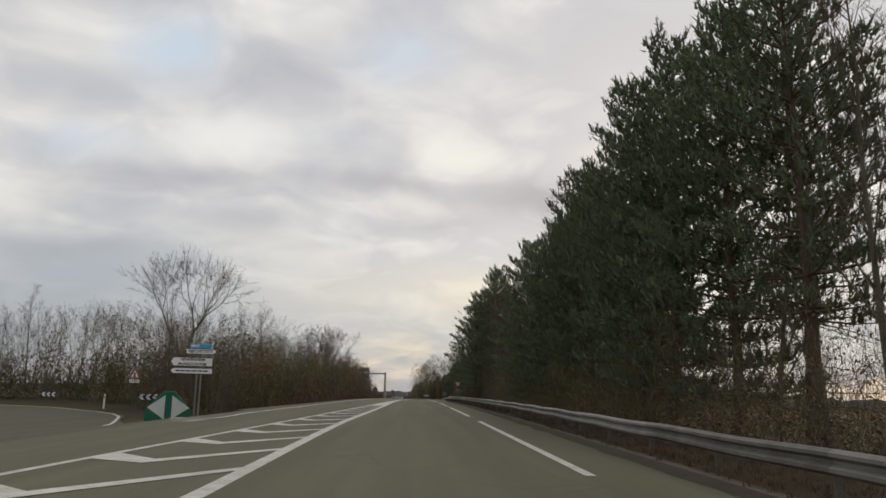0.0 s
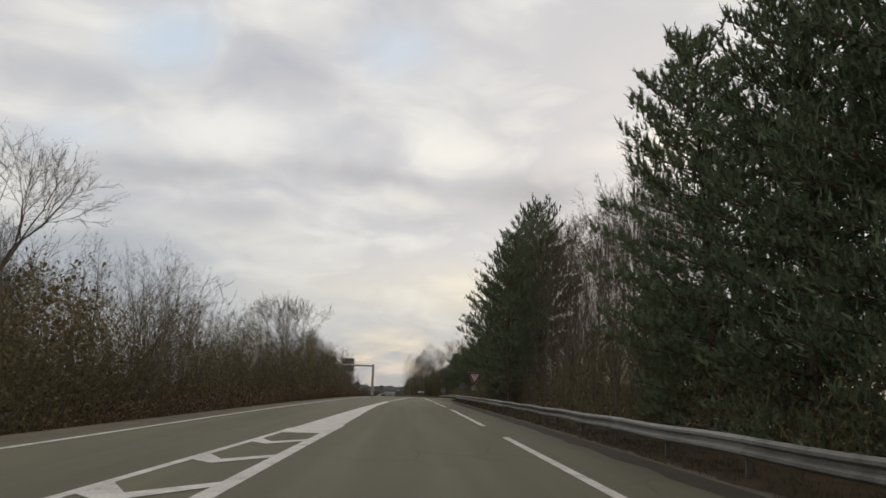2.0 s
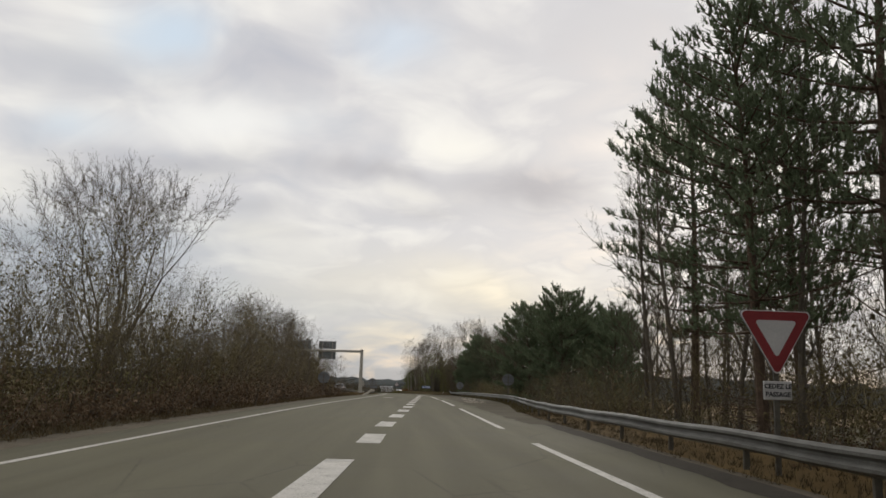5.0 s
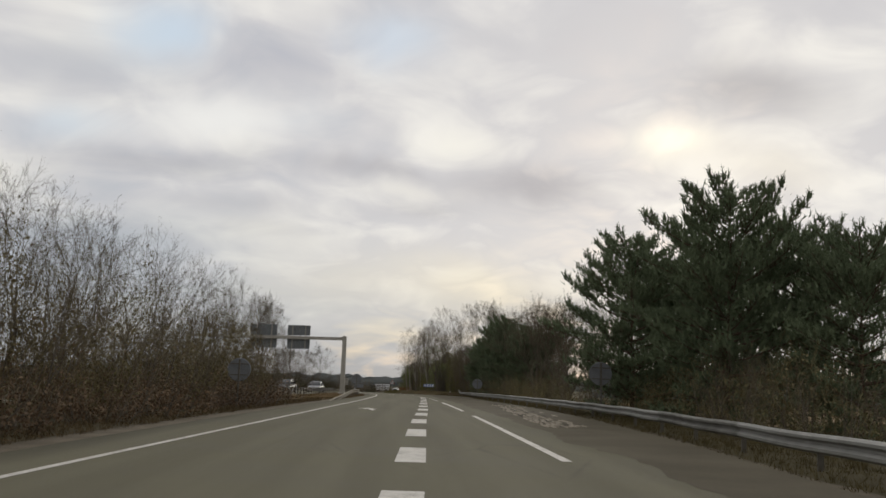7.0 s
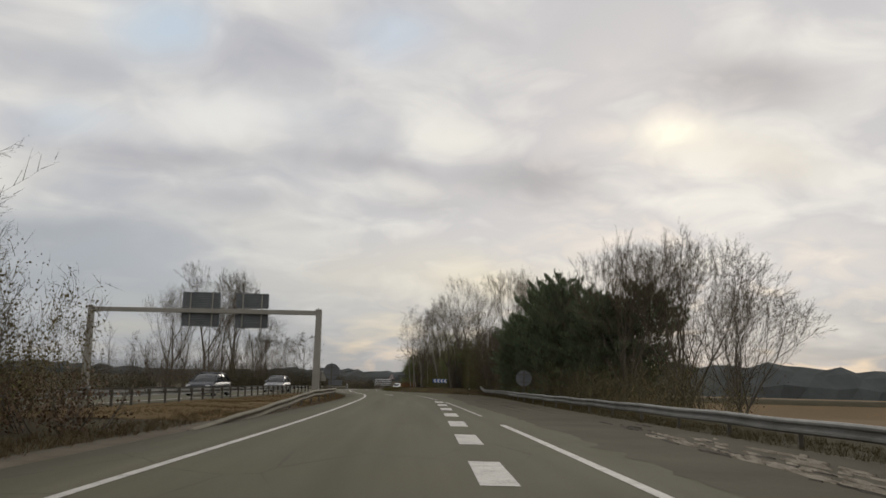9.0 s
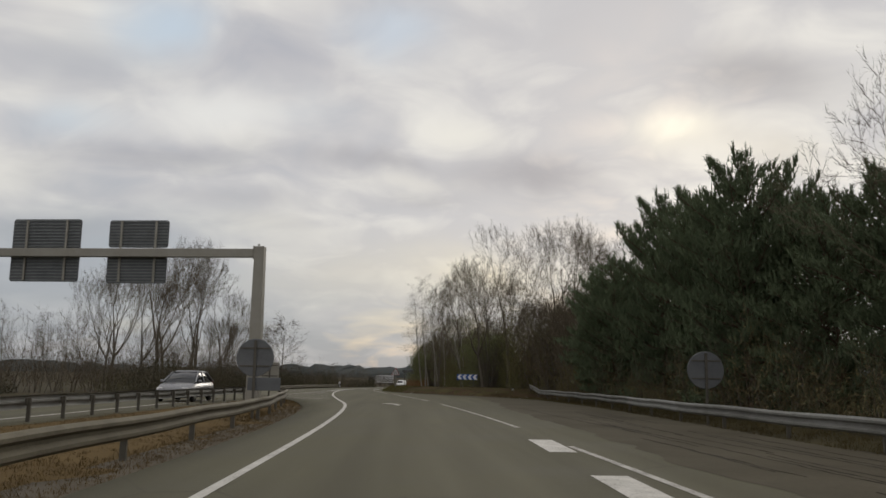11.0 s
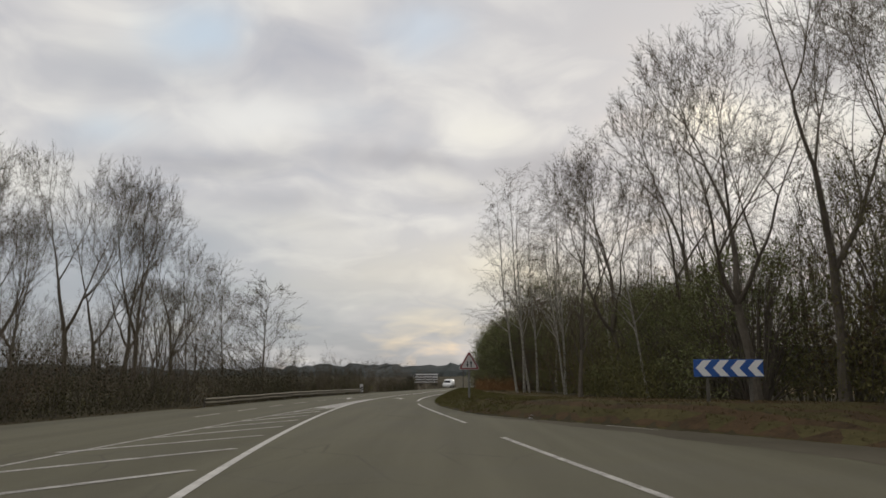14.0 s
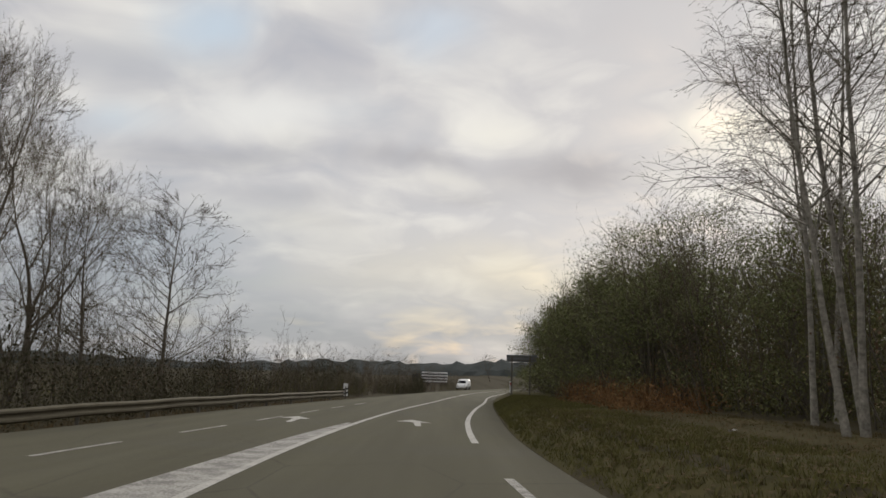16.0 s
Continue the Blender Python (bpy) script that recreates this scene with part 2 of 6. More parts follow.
SIGN_SLAT = surface("pale_sign_slat", (0.17, 0.185, 0.185), (0.26, 0.275, 0.27), 0.55, 1.5, 25.0, 0.04, metal=0.3)
GANTRY_PAINT = surface("galvanised_gantry", (0.245, 0.230, 0.195), (0.335, 0.320, 0.280), 0.6, 0.9, 22.0, 0.06, metal=0.25)
SIGN_WHITE = surface("sign_white", (0.60, 0.60, 0.60), (0.74, 0.74, 0.73), 0.45, 2.0, 30.0, 0.02)
SIGN_RED = surface("sign_red", (0.34, 0.030, 0.030), (0.46, 0.050, 0.045), 0.45, 2.0, 30.0, 0.02)
SIGN_BLACK = surface("sign_black", (0.012, 0.012, 0.013), (0.025, 0.025, 0.027), 0.5, 2.0, 30.0, 0.02)
# sign white and red again, darkened in the colour for back-lit faces
BACKLIT_WHITE = surface("backlit_sign_white", (0.40, 0.39, 0.38), (0.50, 0.49, 0.47), 0.5, 2.0, 30.0, 0.02)
BACKLIT_RED = surface("backlit_sign_red", (0.165, 0.028, 0.030), (0.235, 0.040, 0.042), 0.5, 2.0, 30.0, 0.02)
SIGN_BLUE = surface("sign_blue", (0.025, 0.075, 0.26), (0.040, 0.11, 0.34), 0.45, 2.0, 30.0, 0.02)
SIGN_NAVY = surface("sign_dark_blue", (0.012, 0.020, 0.060), (0.020, 0.032, 0.085), 0.5, 2.0, 30.0, 0.02)
SIGN_CYAN = surface("sign_road_number_blue", (0.05, 0.25, 0.42), (0.08, 0.32, 0.50), 0.45, 2.0, 30.0, 0.02)
BOLLARD_GREEN = surface("bollard_green", (0.008, 0.085, 0.055), (0.016, 0.13, 0.085), 0.5, 2.0, 30.0, 0.04)
BOLLARD_PALE = surface("bollard_pale_reflector", (0.40, 0.44, 0.42), (0.54, 0.57, 0.54), 0.45, 2.0, 30.0, 0.03)
BARK = surface("grey_brown_bark", (0.068, 0.058, 0.045), (0.140, 0.120, 0.094), 0.9, 2.5, 22.0, 0.5)
UNDERGROWTH = surface("dark_undergrowth", (0.100, 0.083, 0.043), (0.154, 0.128, 0.067), 0.95, 0.35, 4.0, 0.0, piece=0.12, spec=0.05)
TWIG = surface("brown_twigs", (0.072, 0.059, 0.042), (0.135, 0.112, 0.080), 0.95, 0.6, 10.0, 0.1, spec=0.05)
BIRCH_BARK = surface("white_birch_bark", (0.09, 0.082, 0.066), (0.36, 0.335, 0.285), 0.8, 5.0, 14.0, 0.3)
PINE_BARK = surface("pine_bark", (0.060, 0.042, 0.030), (0.130, 0.090, 0.062), 0.95, 3.0, 18.0, 0.6)
NEEDLE = surface("pine_needles", (0.080, 0.102, 0.058), (0.138, 0.168, 0.096), 0.8, 0.5, 6.0, 0.0, piece=0.12, spec=0.12)
BRACKEN = surface("dead_bracken", (0.110, 0.062, 0.028), (0.190, 0.108, 0.050), 0.95, 0.35, 4.0, 0.0, piece=0.15, spec=0.05)
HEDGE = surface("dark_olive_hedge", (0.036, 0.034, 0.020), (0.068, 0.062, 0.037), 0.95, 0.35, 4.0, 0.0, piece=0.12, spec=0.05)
SCRUB_LEAF = surface("bramble_leaves", (0.090, 0.085, 0.036), (0.148, 0.135, 0.058), 0.95, 0.35, 4.0, 0.0, piece=0.15, spec=0.05)
OLIVE_LEAF = surface("dull_olive_leaves", (0.098, 0.108, 0.042), (0.170, 0.176, 0.072), 0.8, 0.5, 6.0, 0.0, piece=0.15)
RUSSET = surface("russet_leaves", (0.085, 0.056, 0.034), (0.150, 0.100, 0.058), 0.85, 0.5, 6.0, 0.0, piece=0.3)
CAR_SILVER = surface("silver_car_paint", (0.20, 0.20, 0.205), (0.27, 0.27, 0.275), 0.3, 1.0, 30.0, 0.0, metal=0.6)
CAR_WHITE = surface("white_car_paint", (0.66, 0.66, 0.65), (0.74, 0.74, 0.73), 0.3, 1.0, 30.0, 0.0)
CAR_DARK = surface("dark_car_paint", (0.035, 0.037, 0.042), (0.055, 0.057, 0.062), 0.3, 1.0, 30.0, 0.0, metal=0.4)
GLASS_DARK = surface("tinted_car_glass", (0.018, 0.020, 0.022), (0.030, 0.032, 0.034), 0.08, 1.0, 10.0, 0.0, spec=0.6)
RUBBER = surface("tyre_rubber", (0.012, 0.012, 0.012), (0.028, 0.027, 0.026), 0.85, 4.0, 30.0, 0.1)
LAMP_GLASS = surface("headlamp_glass", (0.55, 0.55, 0.53), (0.72, 0.72, 0.70), 0.15, 4.0, 30.0, 0.0)
TAIL_RED = surface("tail_lamp_red", (0.26, 0.015, 0.015), (0.36, 0.025, 0.02), 0.25, 4.0, 30.0, 0.0)
# paler and bluer than near woods: distance haze mixed into the colour
HAZY_WOOD = surface("far_woodland", (0.050, 0.056, 0.054), (0.085, 0.092, 0.088), 1.0, 0.02, 0.2, 0.0)
CONCRETE = surface("concrete", (0.26, 0.25, 0.23), (0.38, 0.37, 0.34), 0.9, 1.2, 18.0, 0.3)


# ---------------------------------------------------------------- small builders
def mesh_from(name, verts, faces, material, smooth=False):
    me = bpy.data.meshes.new(name)
    me.from_pydata(verts, [], faces)
    me.materials.append(material)
    if smooth:
        me.polygons.foreach_set("use_smooth", [True] * len(me.polygons))
    me.update()
    return me


def part(name, bm, material, parent, label=""):
    """Links a bmesh, or a ready mesh, as one mesh object under a thing."""
    if isinstance(bm, bpy.types.Mesh):
        me = bm
    else:
        me = bpy.data.meshes.new(name)
        bm.to_mesh(me)
        bm.free()
        me.materials.append(material)
    ob = new(name, me)
    ob.parent = parent
    return tagged(ob, label=label) if label else ob


def thing(name, label, category, m=None, group="", kind=""):
    ob = new(name)
    if m is not None:
        ob.matrix_world = m
    return tagged(ob, label, category, group, kind)


def box(bm, x0, x1, y0, y1, z0, z1, bevel=0.0):
    got = bmesh.ops.create_cube(bm, size=1.0, matrix=Matrix.Translation(((x0 + x1) / 2, (y0 + y1) / 2, (z0 + z1) / 2)) @ Matrix.Diagonal((x1 - x0, y1 - y0, z1 - z0, 1)))
    if bevel:
        edges = list({e for v in got["verts"] for e in v.link_edges})
        bmesh.ops.bevel(bm, geom=edges, offset=bevel, segments=2, affect="EDGES", profile=0.5)
    return bm


def boxed(*a, bevel=0.0):
    return box(bmesh.new(), *a, bevel=bevel)


def prism(outline, y0, y1, bevel=0.0):
    """A plate in the x-z plane with the given outline, from y0 to y1."""
    bm = bmesh.new()
    f = bm.faces.new([bm.verts.new((x, y0, z)) for x, z in outline])
    got = bmesh.ops.extrude_face_region(bm, geom=[f])
    bmesh.ops.translate(bm, verts=[v for v in got["geom"] if isinstance(v, bmesh.types.BMVert)], vec=(0, y1 - y0, 0))
    bmesh.ops.recalc_face_normals(bm, faces=bm.faces)
    if bevel:
        bmesh.ops.bevel(bm, geom=list(bm.edges), offset=bevel, segments=1, affect="EDGES")
    return bm


def rod(bm, a, b, r0, r1=None, sides=8):
    a, b = Vector(a), Vector(b)
    d = b - a
    m = Matrix.Translation((a + b) / 2) @ d.to_track_quat("Z", "Y").to_matrix().to_4x4()
    bmesh.ops.create_cone(bm, cap_ends=True, segments=sides, radius1=r0, radius2=r0 if r1 is None else r1, depth=d.length, matrix=m)
    return bm


def letters(name, text, size, material, parent, x, y, z, align="CENTER", stretch=1.0):
    """Words standing in the x-z plane, facing -y."""
    cu = bpy.data.curves.new(name, "FONT")
    cu.body, cu.size, cu.align_x, cu.align_y, cu.extrude, cu.resolution_u = text, size, align, "CENTER", 0.002, 2
    cu.offset = size * 0.03
    tmp = new(name, cu)
    bpy.context.view_layer.update()
    me = bpy.data.meshes.new_from_object(tmp.evaluated_get(bpy.context.evaluated_depsgraph_get()))
    bpy.data.objects.remove(tmp)
    me.materials.clear()
    me.materials.append(material)
    me.transform(Matrix.Translation((x, y, z)) @ Matrix.Rotation(radians(90), 4, "X") @ Matrix.Diagonal((stretch, 1, 1, 1)))
    ob = new(name, me)
    ob.parent = parent
    return ob


def smooth_line(points):
    """A curve y -> x through (y, x) points, rounded at the points."""
    ys, xs = np.array(points, float).T
    slopes = np.gradient(xs, ys)

    def at(y):
        y = np.asarray(y, float)
        i = np.clip(np.searchsorted(ys, y) - 1, 0, len(ys) - 2)
        h = ys[i + 1] - ys[i]
        s = np.clip((y - ys[i]) / h, 0, 1)
        return ((2 * s**3 - 3 * s**2 + 1) * xs[i] + (s**3 - 2 * s**2 + s) * h * slopes[i] + (3 * s**2 - 2 * s**3) * xs[i + 1] + (s**3 - s**2) * h * slopes[i + 1])

    return at


# ---------------------------------------------------------------- lie of the land
def grade(y):
    """Height of the road's surface along the drive: a long, low crest that falls away ahead."""
    y = np.asarray(y, float)
    u = np.clip(y, 0, 340) / 100
    z = 0.8575 * u - 0.5346 * u**2 + 0.0289 * u**3
    z = z + np.minimum(y, 0) * 0.0086
    z = z - 0.0178 * np.clip(y - 340, 0, 90)
    w = np.clip((y - 430) / 110, 0, 1)
    return z - 0.0178 * 110 * (w - 0.5 * w * w)


RIGHT_EDGE = smooth_line([(-40, 4.6), (0, 4.6), (60, 4.9), (110, 5.3), (132, 5.8), (150, 7.6), (165, 8.6), (215, 8.8), (245, 9.4), (254, 8.9), (258.5, 7.8), (264, 5.9), (269, 3.75),
                          (273.5, 1.55), (276.5, 0.2), (279, -0.7), (284, -1.5), (290, -2.15), (297, -2.4), (313, -2.0), (349, 0.2), (400, 6.5), (470, 19.0)])
LEFT_EDGE = smooth_line([(-40, -7.6), (5, -7.6), (36, -7.6), (52, -7.0), (103, -6.2), (155, -5.2), (180, -4.2), (207, -3.3), (222, -3.3), (232, -3.9), (241, -5.3), (246, -6.4), (250, -7.8), (262, -12.9),
                         (284, -13.0), (306, -12.2), (340, -9.2), (400, -3.0), (470, 9.0)])
ONCOMING_MID = smooth_line([(30, -60.0), (60, -47.0), (120, -27.0), (160, -18.0), (200, -13.6), (230, -12.0), (262, -11.2), (285, -10.2)])


def off_road(x, y):
    """Height of the land over the road beside it."""
    x, y = np.asarray(x, float), np.asarray(y, float)
    right, left = RIGHT_EDGE(np.clip(y, -40, 470)), LEFT_EDGE(np.clip(y, -40, 470))
    dr, dl = np.maximum(x - right, 0), np.maximum(left - x, 0)
    z = np.full(x.shape, -0.05)
    # the bank beside the road after the side road on the right
    bank, near = np.clip((y - 261) / 8, 0, 1), np.clip((y - 268) / 14, 0, 1)
    z += bank * (0.70 - 0.12 * near) * np.clip(dr / 1.15, 0, 1) ** 0.8 * (1 - 0.5 * np.clip((dr - 6) / 15, 0, 1))
    # the fields on the right lie lower, the junction on the left too
    z -= (1 - bank) * 1.6 * np.clip((dr - 4) / 22, 0, 1) ** 1.3
    z -= np.clip((100 - y) / 30, 0, 1) * np.clip((y + 10) / 40, 0, 1) * 1.10 * np.clip(dl / 7.5, 0, 1)
    z -= 0.5 * np.clip((dl - 10) / 40, 0, 1)
    z -= 0.34 * np.clip((y - 258) / 12, 0, 1) * np.clip(dl / 1.6, 0, 1)
    return z


def land(x, y):
    return grade(y) + off_road(x, y)


def rough(x, y):
    """Small unevenness of the verges."""
    return np.array([noise.noise((a * 0.45, b * 0.45, 3.0)) * 0.06 + noise.noise((a * 1.7, b * 1.7, 8.0)) * 0.025 for a, b in zip(np.ravel(x), np.ravel(y))]).reshape(np.shape(x))


def grid_mesh(name, xs, ys, height, material):
    gx, gy = np.meshgrid(xs, ys)
    gz = height(gx, gy)
    verts = np.stack([gx.ravel(), gy.ravel(), gz.ravel()], 1).tolist()
    w, h = len(xs), len(ys)
    faces = [(j * w + i, j * w + i + 1, (j + 1) * w + i + 1, (j + 1) * w + i) for j in range(h - 1) for i in range(w - 1)]
    return mesh_from(name, verts, faces, material, True)


def spread(*runs):
    out = []
    for a, b, step in runs:
        out += list(np.arange(a, b, step))
    return out + [runs[-1][1]]


def ground_height(x, y):
    d = np.maximum(np.maximum(x - RIGHT_EDGE(np.clip(y, -40, 470)), LEFT_EDGE(np.clip(y, -40, 470)) - x), 0)
    return land(x, y) + rough(x, y) * np.clip(d / 0.8, 0, 1) - 0.02


ground = new("ground", grid_mesh("ground", spread((-3000, -300, 300), (-300, -60, 24), (-60, -18, 3), (-18, -4, 0.75), (-4, 12, 0.4), (12, 22, 0.75), (22, 60, 3), (60, 300, 24), (300, 3000, 300)),
                                 spread((-1500, -60, 240), (-60, -6, 6), (-6, 252, 1.5), (252, 310, 0.6), (310, 350, 1.5), (350, 560, 8), (560, 1000, 60), (1000, 4000, 400)), ground_height, EARTH))
tagged(ground, "rough winter grass and bare earth beside the road", "ground", kind="structure")


def sheet(name, left, right, ys, material, lift, label, category, skirt=0.12, across=10):
    """A paved strip between two curves, following the grade, with a short skirt at its sides."""
    verts, faces = [], []
    for y in ys:
        a, b = float(left(y)), float(right(y))
        row = [(a, -skirt)] + [(a + (b - a) * k / across, 0.0) for k in range(across + 1)] + [(b, -skirt)]
        verts += [(x, y, float(grade(y)) + lift + dz) for x, dz in row]
    w = across + 3
    faces = [(j * w + i, j * w + i + 1, (j + 1) * w + i + 1, (j + 1) * w + i) for j in range(len(ys) - 1) for i in range(w - 1)]
    ob = new(name, mesh_from(name, verts, faces, material, True))
    return tagged(ob, label, category, kind="structure")


sheet("road", LEFT_EDGE, RIGHT_EDGE, spread((-40, 250, 2.0), (250, 470, 2.5)), ASPHALT, 0.0, "worn grey asphalt road with faint patches and cracks", "road")
sheet("road_oncoming", lambda y: ONCOMING_MID(y) - 3.6, lambda y: np.minimum(ONCOMING_MID(y) + 3.2, LEFT_EDGE(y) - 0.35 if y < 250 else ONCOMING_MID(y) + 3.2), spread((120, 285, 3.0)), ASPHALT, -0.012,
      "grey asphalt carriageway of the oncoming traffic", "road")
# the side road that joins from the left at the start
SIDE_NEAR = smooth_line([(-160, 26.0), (-70, 25.0), (-40, 19.0), (-26, 10.5), (-14, 8.5), (-9, 4.0), (-7.3, -4.0)])
SIDE_FAR = smooth_line([(-160, 112.0), (-60, 84.0), (-42, 78.2), (-34, 74.9), (-31, 73.6), (-28, 71.2), (-24.3, 66.3), (-21, 60.6), (-18.6, 55.4), (-17.2, 50.5), (-15.5, 46.0), (-12, 38.0), (-9.2, 32.5), (-7.2, 29.6)])


RIGHT_LINE0 = smooth_line([(-20, 4.05), (0, 4.1), (60, 4.35), (100, 4.6), (120, 4.9)])


def side_road():
    verts, faces, xs, across = [], [], spread((-160, -36, 4.0), (-36, -7.3, 0.6)), 26
    for x in xs:
        a, b = float(SIDE_NEAR(x)), float(SIDE_FAR(x))
        for k in range(across + 1):
            y = a + (b - a) * k / across
            verts.append((x, y, float(land(x, y)) + 0.085 * min(1, (-7.3 - x) / 2 + 0.2)))
    w = across + 1
    faces = [(j * w + i, (j + 1) * w + i, (j + 1) * w + i + 1, j * w + i + 1) for j in range(len(xs) - 1) for i in range(w - 1)]
    tagged(new("road_side", mesh_from("road_side", verts, faces, OLD_ASPHALT, True)), "grey asphalt side road joining at the junction", "road", kind="structure")


side_road()
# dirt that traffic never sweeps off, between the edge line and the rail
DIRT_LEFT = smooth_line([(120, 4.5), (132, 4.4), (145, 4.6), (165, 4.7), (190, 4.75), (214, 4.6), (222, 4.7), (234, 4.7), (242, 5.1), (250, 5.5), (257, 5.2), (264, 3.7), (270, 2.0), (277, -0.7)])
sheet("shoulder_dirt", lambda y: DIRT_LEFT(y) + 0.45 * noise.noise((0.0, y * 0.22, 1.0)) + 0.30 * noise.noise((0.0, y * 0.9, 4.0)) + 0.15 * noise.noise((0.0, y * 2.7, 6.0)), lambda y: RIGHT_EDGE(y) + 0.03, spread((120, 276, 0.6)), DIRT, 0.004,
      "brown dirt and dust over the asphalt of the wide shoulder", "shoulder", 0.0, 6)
# shoulder dirt with the pines' shade along the rail put into its colour
sheet("shoulder_dirt", lambda y: RIGHT_LINE0(y) + 0.18 * noise.noise((5.0, y * 0.5, 1.0)), lambda y: RIGHT_EDGE(y) + 0.03, spread((-20, 120, 0.8)), MUD_AND_SHADE, 0.004,
      "dirt at the foot of the guardrail, coloured darker for the pines' shade", "shoulder", 0.0, 3)
# gravelly strips along the edges of the asphalt
sheet("verge_gravel_left", lambda y: LEFT_EDGE(y) - 0.9, lambda y: LEFT_EDGE(y) + 0.02, spread((40, 235, 2.0)), GRAVEL, -0.035, "grey-brown gravel strip along the asphalt's edge", "verge", 0.05, 2)
sheet("verge_gravel_right", lambda y: RIGHT_EDGE(y) - 0.02, lambda y: RIGHT_EDGE(y) + 0.45, spread((-20, 262, 2.0)), GRAVEL, -0.035, "dirt and gravel strip below the guardrail", "verge", 0.05, 2)


# ---------------------------------------------------------------- road markings
def ribbon(name, pts, width, label="white painted road line, worn and dirty", lift=0.006, paint=None):
    """A painted line through (x, y) points on the road."""
    pts = [Vector((x, y)) for x, y in pts]
    verts, faces = [], []
    for i, p in enumerate(pts):
        d = (pts[min(i + 1, len(pts) - 1)] - pts[max(i - 1, 0)]).normalized()
        wide = width if isinstance(width, (int, float)) else width[i]
        for s in (-0.5, 0.5):
            q = p + Vector((d.y, -d.x)) * wide * s
            on_side = q.x < -7.8 and q.y < 82
            z = float(land(q.x, q.y)) + 0.10 if on_side else float(grade(q.y)) + lift
            verts.append((q.x, q.y, z))
    faces = [(2 * i, 2 * i + 1, 2 * i + 3, 2 * i + 2) for i in range(len(pts) - 1)]
    ob = new(name, mesh_from(name, verts, faces, paint or PAINT))
    return tagged(ob, label, "road marking", "road markings", "structure")


def along(curve, y0, y1, step=2.0):
    n = max(2, int(math.ceil((y1 - y0) / step)) + 1)
    return [(float(curve(y)), float(y)) for y in np.linspace(y0, y1, n)]


def patch(name, pts, label, lift=0.006):
    """A flat painted shape on the road."""
    me = mesh_from(name, [(x, y, float(grade(y)) + lift) for x, y in pts], [tuple(range(len(pts)))], PAINT)
    return tagged(new(name, me), label, "road marking", "road markings", "structure")


# right edge: dashes of 20 m with gaps of 6 m
RIGHT_LINE = smooth_line([(-20, 2.75), (32, 2.80), (60, 2.93), (90, 3.10), (115, 3.10), (140, 3.35), (165, 3.62), (195, 3.62), (215, 3.36), (221, 3.18), (240, 2.10), (246.5, 1.60),
                          (266.5, -0.62), (272.4, -1.25), (282, -2.30), (290, -3.05), (298, -3.40), (306, -3.35), (318, -2.70), (331, -1.65), (349, -0.45), (400, 5.9), (440, 12.6)])
for k in range(-1, 11):
    a, b = 12.5 + 26 * k, 32.5 + 26 * k
    ribbon("edge_line", along(RIGHT_LINE, a, b), 0.18 if k < 7 else 0.13, "white broken edge line, worn at the ends", paint=PAINT if k < 7 else WORN_PAINT)
ribbon("line_remnant", [(3.45, 269.2), (3.0, 270.1), (2.55, 271.1)], 0.05, "thin remnant of a worn white line")
ribbon("edge_line", along(RIGHT_LINE, 298.5, 440), 0.15, "thin white edge line along the verge")
# left edge
LEFT_LINE = smooth_line([(36, -6.75), (52, -6.25), (70, -5.95), (103, -5.25), (134, -4.35), (155, -3.45), (171, -2.85), (188, -2.25), (207, -1.95), (222, -1.95), (230, -2.15), (238, -2.60),
                         (247, -3.64), (256, -4.66), (264, -5.40), (274, -6.10), (284, -6.58), (294, -6.76), (303, -6.58), (314, -6.02), (330, -4.70), (349, -3.30), (400, 2.2), (440, 9.0)])
ribbon("edge_line", along(LEFT_LINE, 33, 239), 0.14, "thin white edge line beside the gravel")
ribbon("edge_line", along(LEFT_LINE, 239, 300), 0.14, "white line bounding the hatched area")
ribbon("centre_line", along(LEFT_LINE, 300, 440), 0.16, "white centre line towards the bend")
# hatched island that narrows between the two lanes
INNER = smooth_line([(-20, -2.35), (9, -2.30), (27, -2.25), (46, -1.85), (56, -1.68), (71, -1.36), (90, -0.95), (109, -0.62)])
OUTER = smooth_line([(-20, -5.9), (11, -5.15), (19, -4.65), (33, -3.85), (46, -3.25), (58, -2.75), (64, -2.60), (72, -2.05), (90, -1.35), (109, -0.66)])
ribbon("hatch_border", along(INNER, -14, 62), 0.24, "broad white line bounding the hatched island")
ribbon("hatch_border", along(OUTER, -14, 60), 0.15, "white line bounding the hatched island")
WEDGE_LEFT = smooth_line([(56, -2.84), (64, -2.56), (71, -2.34), (83, -1.94), (95, -1.48), (105.4, -1.09)])
WEDGE_RIGHT = smooth_line([(56, -1.58), (64, -1.47), (72, -1.40), (83, -1.30), (89, -1.19), (97, -0.93), (105.4, -0.64)])
ys = np.linspace(57.7, 105.4, 26)
taper = [((float(WEDGE_LEFT(y)) + float(WEDGE_RIGHT(y))) / 2, float(y)) for y in ys]
ribbon("hatch_tip", taper, [float(WEDGE_RIGHT(y) - WEDGE_LEFT(y)) for y in ys], "solid white wedge where the hatched island ends", 0.010)
for k in range(15):
    y = -3.05 + 4.1 * k
    xo, xi = float(OUTER(y + 0.4)), float(INNER(y + 0.2))
    wide = xi - xo
    bend, rise = xo + 0.37 * wide, 1.3 * wide - 0.35
    patch("hatch_bar", [(xo + 0.03, y), (bend, y - 0.55), (xi - 0.02, y + rise - 0.5), (xi - 0.02, y + rise), (bend, y + 0.15), (xo + 0.05, y + 1.15)], "white hatch bar, bent like an arrow", 0.009)
